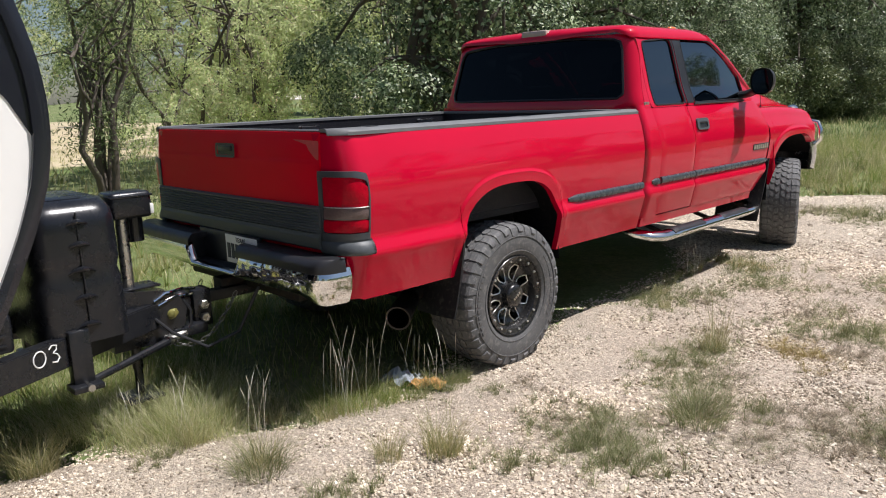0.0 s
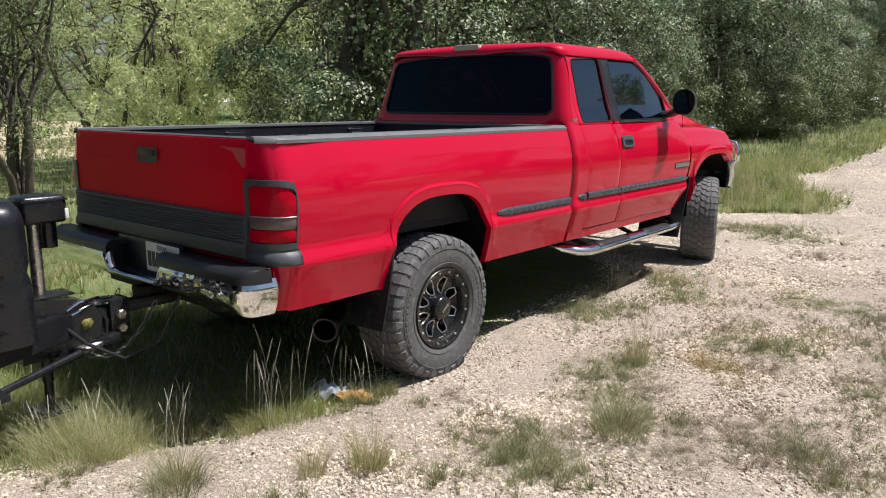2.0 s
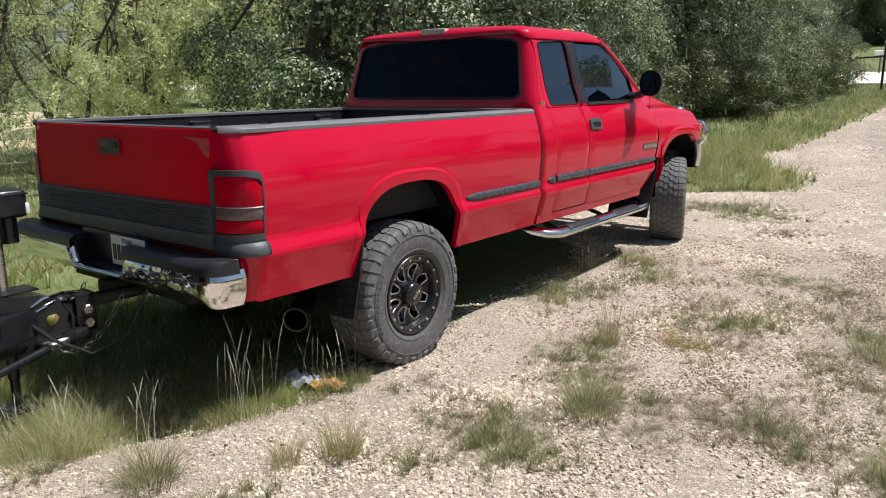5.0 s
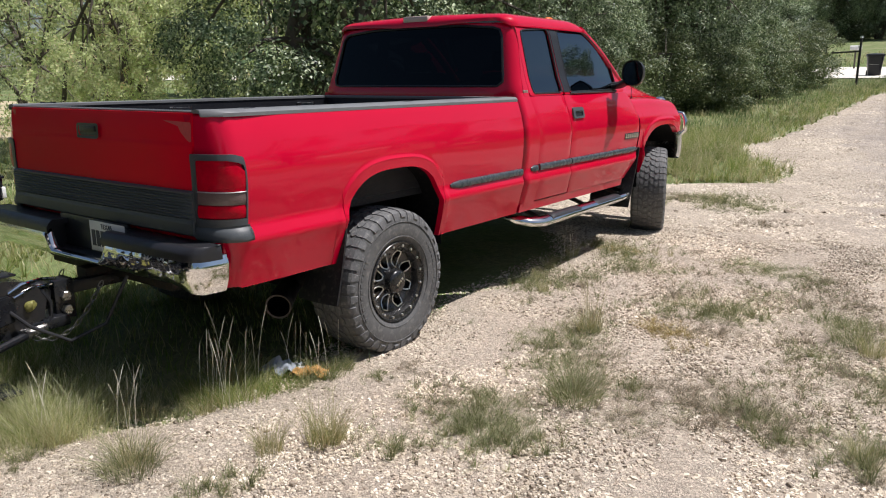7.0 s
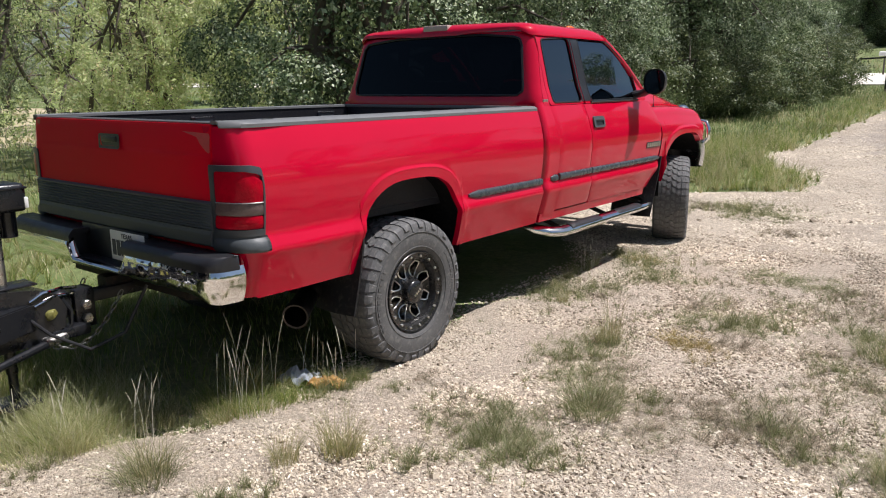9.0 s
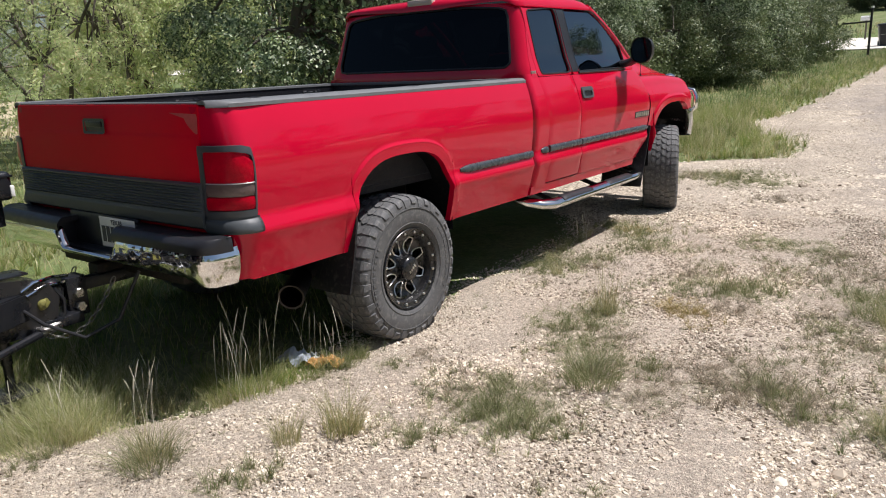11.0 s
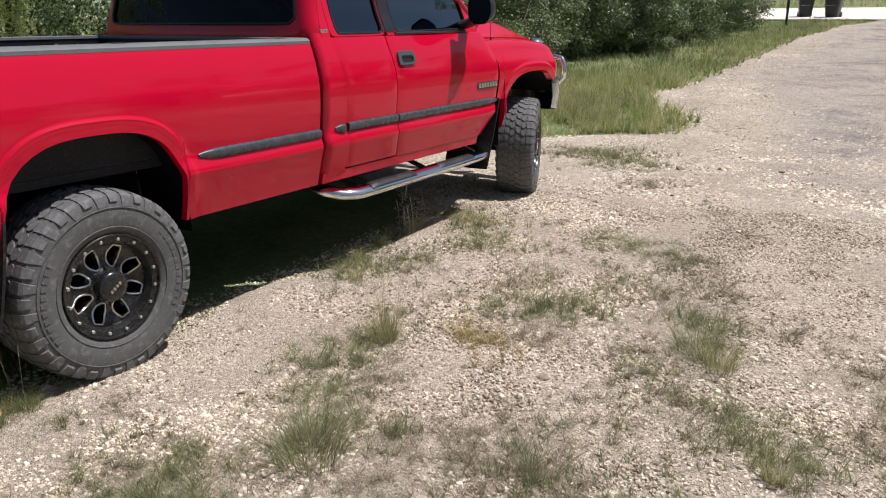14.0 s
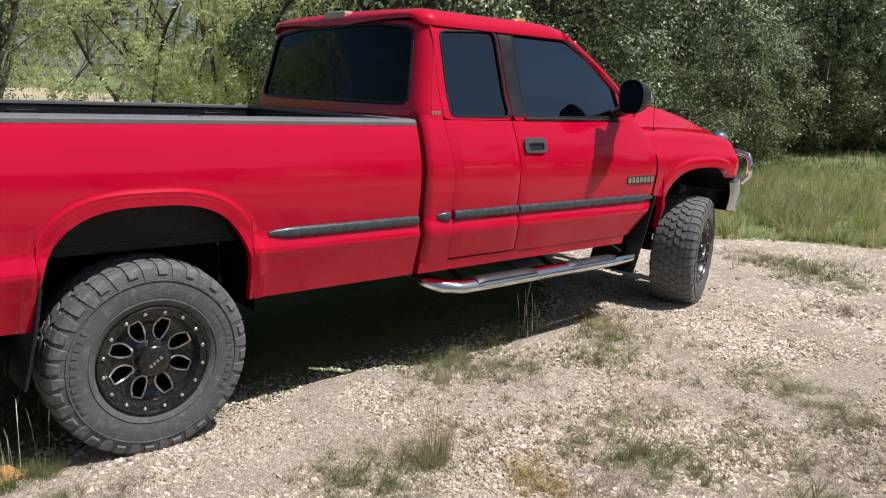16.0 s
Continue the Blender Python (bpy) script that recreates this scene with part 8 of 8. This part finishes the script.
mailbox_at(-3.69, 44.90, 1.05, "pale mailbox on a thin post past the street")
mailbox_at(-0.64, 40.56, 1.15, "pale mailbox on a dark post behind the bins")

# far shed beyond the field
x, y = -5.7, 98.1
shed = thing("far_shed", "low grey shed with a dark opening beyond the field", "shed", pose(x, y, land(x, y) - 0.2))
bm = bmesh.new()
box(bm, -1.8, 12.0, 0, 6, 0, 3.2, 0.05)
part("wall", bm, SHED, shed)
bm = bmesh.new()
prism(bm, [(-0.5, 3.2), (6.5, 3.2), (3.0, 4.4)], lambda a, z: (-2.2, a, z), lambda a, z: (12.4, a, z))
part("roof", bm, DARK_DOOR, shed, "dark pitched roof")
bm = bmesh.new()
box(bm, -1.6, 2.0, -0.06, 0.06, 0, 2.9, 0.02)
part("door", bm, DARK_DOOR, shed, "dark wide door")

# litter by the rear wheel
PAPER = mat("grey_printed_paper", (0.30, 0.33, 0.38), 0.7, var=0.4, vscale=25)
WHITE_PAPER = mat("white_paper", (0.75, 0.75, 0.73), 0.7, var=0.1, vscale=25)
CARD = mat("orange_cardboard", (0.50, 0.27, 0.09), 0.75, var=0.25, vscale=18)


def crumpled(name, x, y, sx, sy, h, material, label, turn, parts=()):
    bm = bmesh.new()

    def f(u, v):
        a, b = (u - 0.5) * sx, (v - 0.5) * sy
        n = noise.noise((u * 4 + x * 7, v * 4 + y * 5, 1.0)) + 0.5 * noise.noise((u * 9 + x, v * 9, 4.0))
        return (a + 0.01 * n, b, h * (0.45 + 0.9 * n) + h * 0.9 * math.sin(math.pi * u) * math.sin(math.pi * v))
    shell(bm, 16, 16, f, (0, 0, -0.003))
    return tagged(part(name, bm, material, None, sharp=20, m=pose(x, y, surface(x, y) + 0.012, 0, 0, turn)), label, "litter")


crumpled("crumpled_bag", 0.70, -0.66, 0.19, 0.13, 0.045, PAPER, "crumpled grey paper bag lying in the grass", 20)
crumpled("paper_scrap", 0.815, -0.62, 0.06, 0.04, 0.03, WHITE_PAPER, "small white paper scrap in the grass", 50)
crumpled("cardboard_piece", 0.86, -0.60, 0.20, 0.11, 0.03, CARD, "torn orange-brown cardboard piece on the gravel edge", 35)
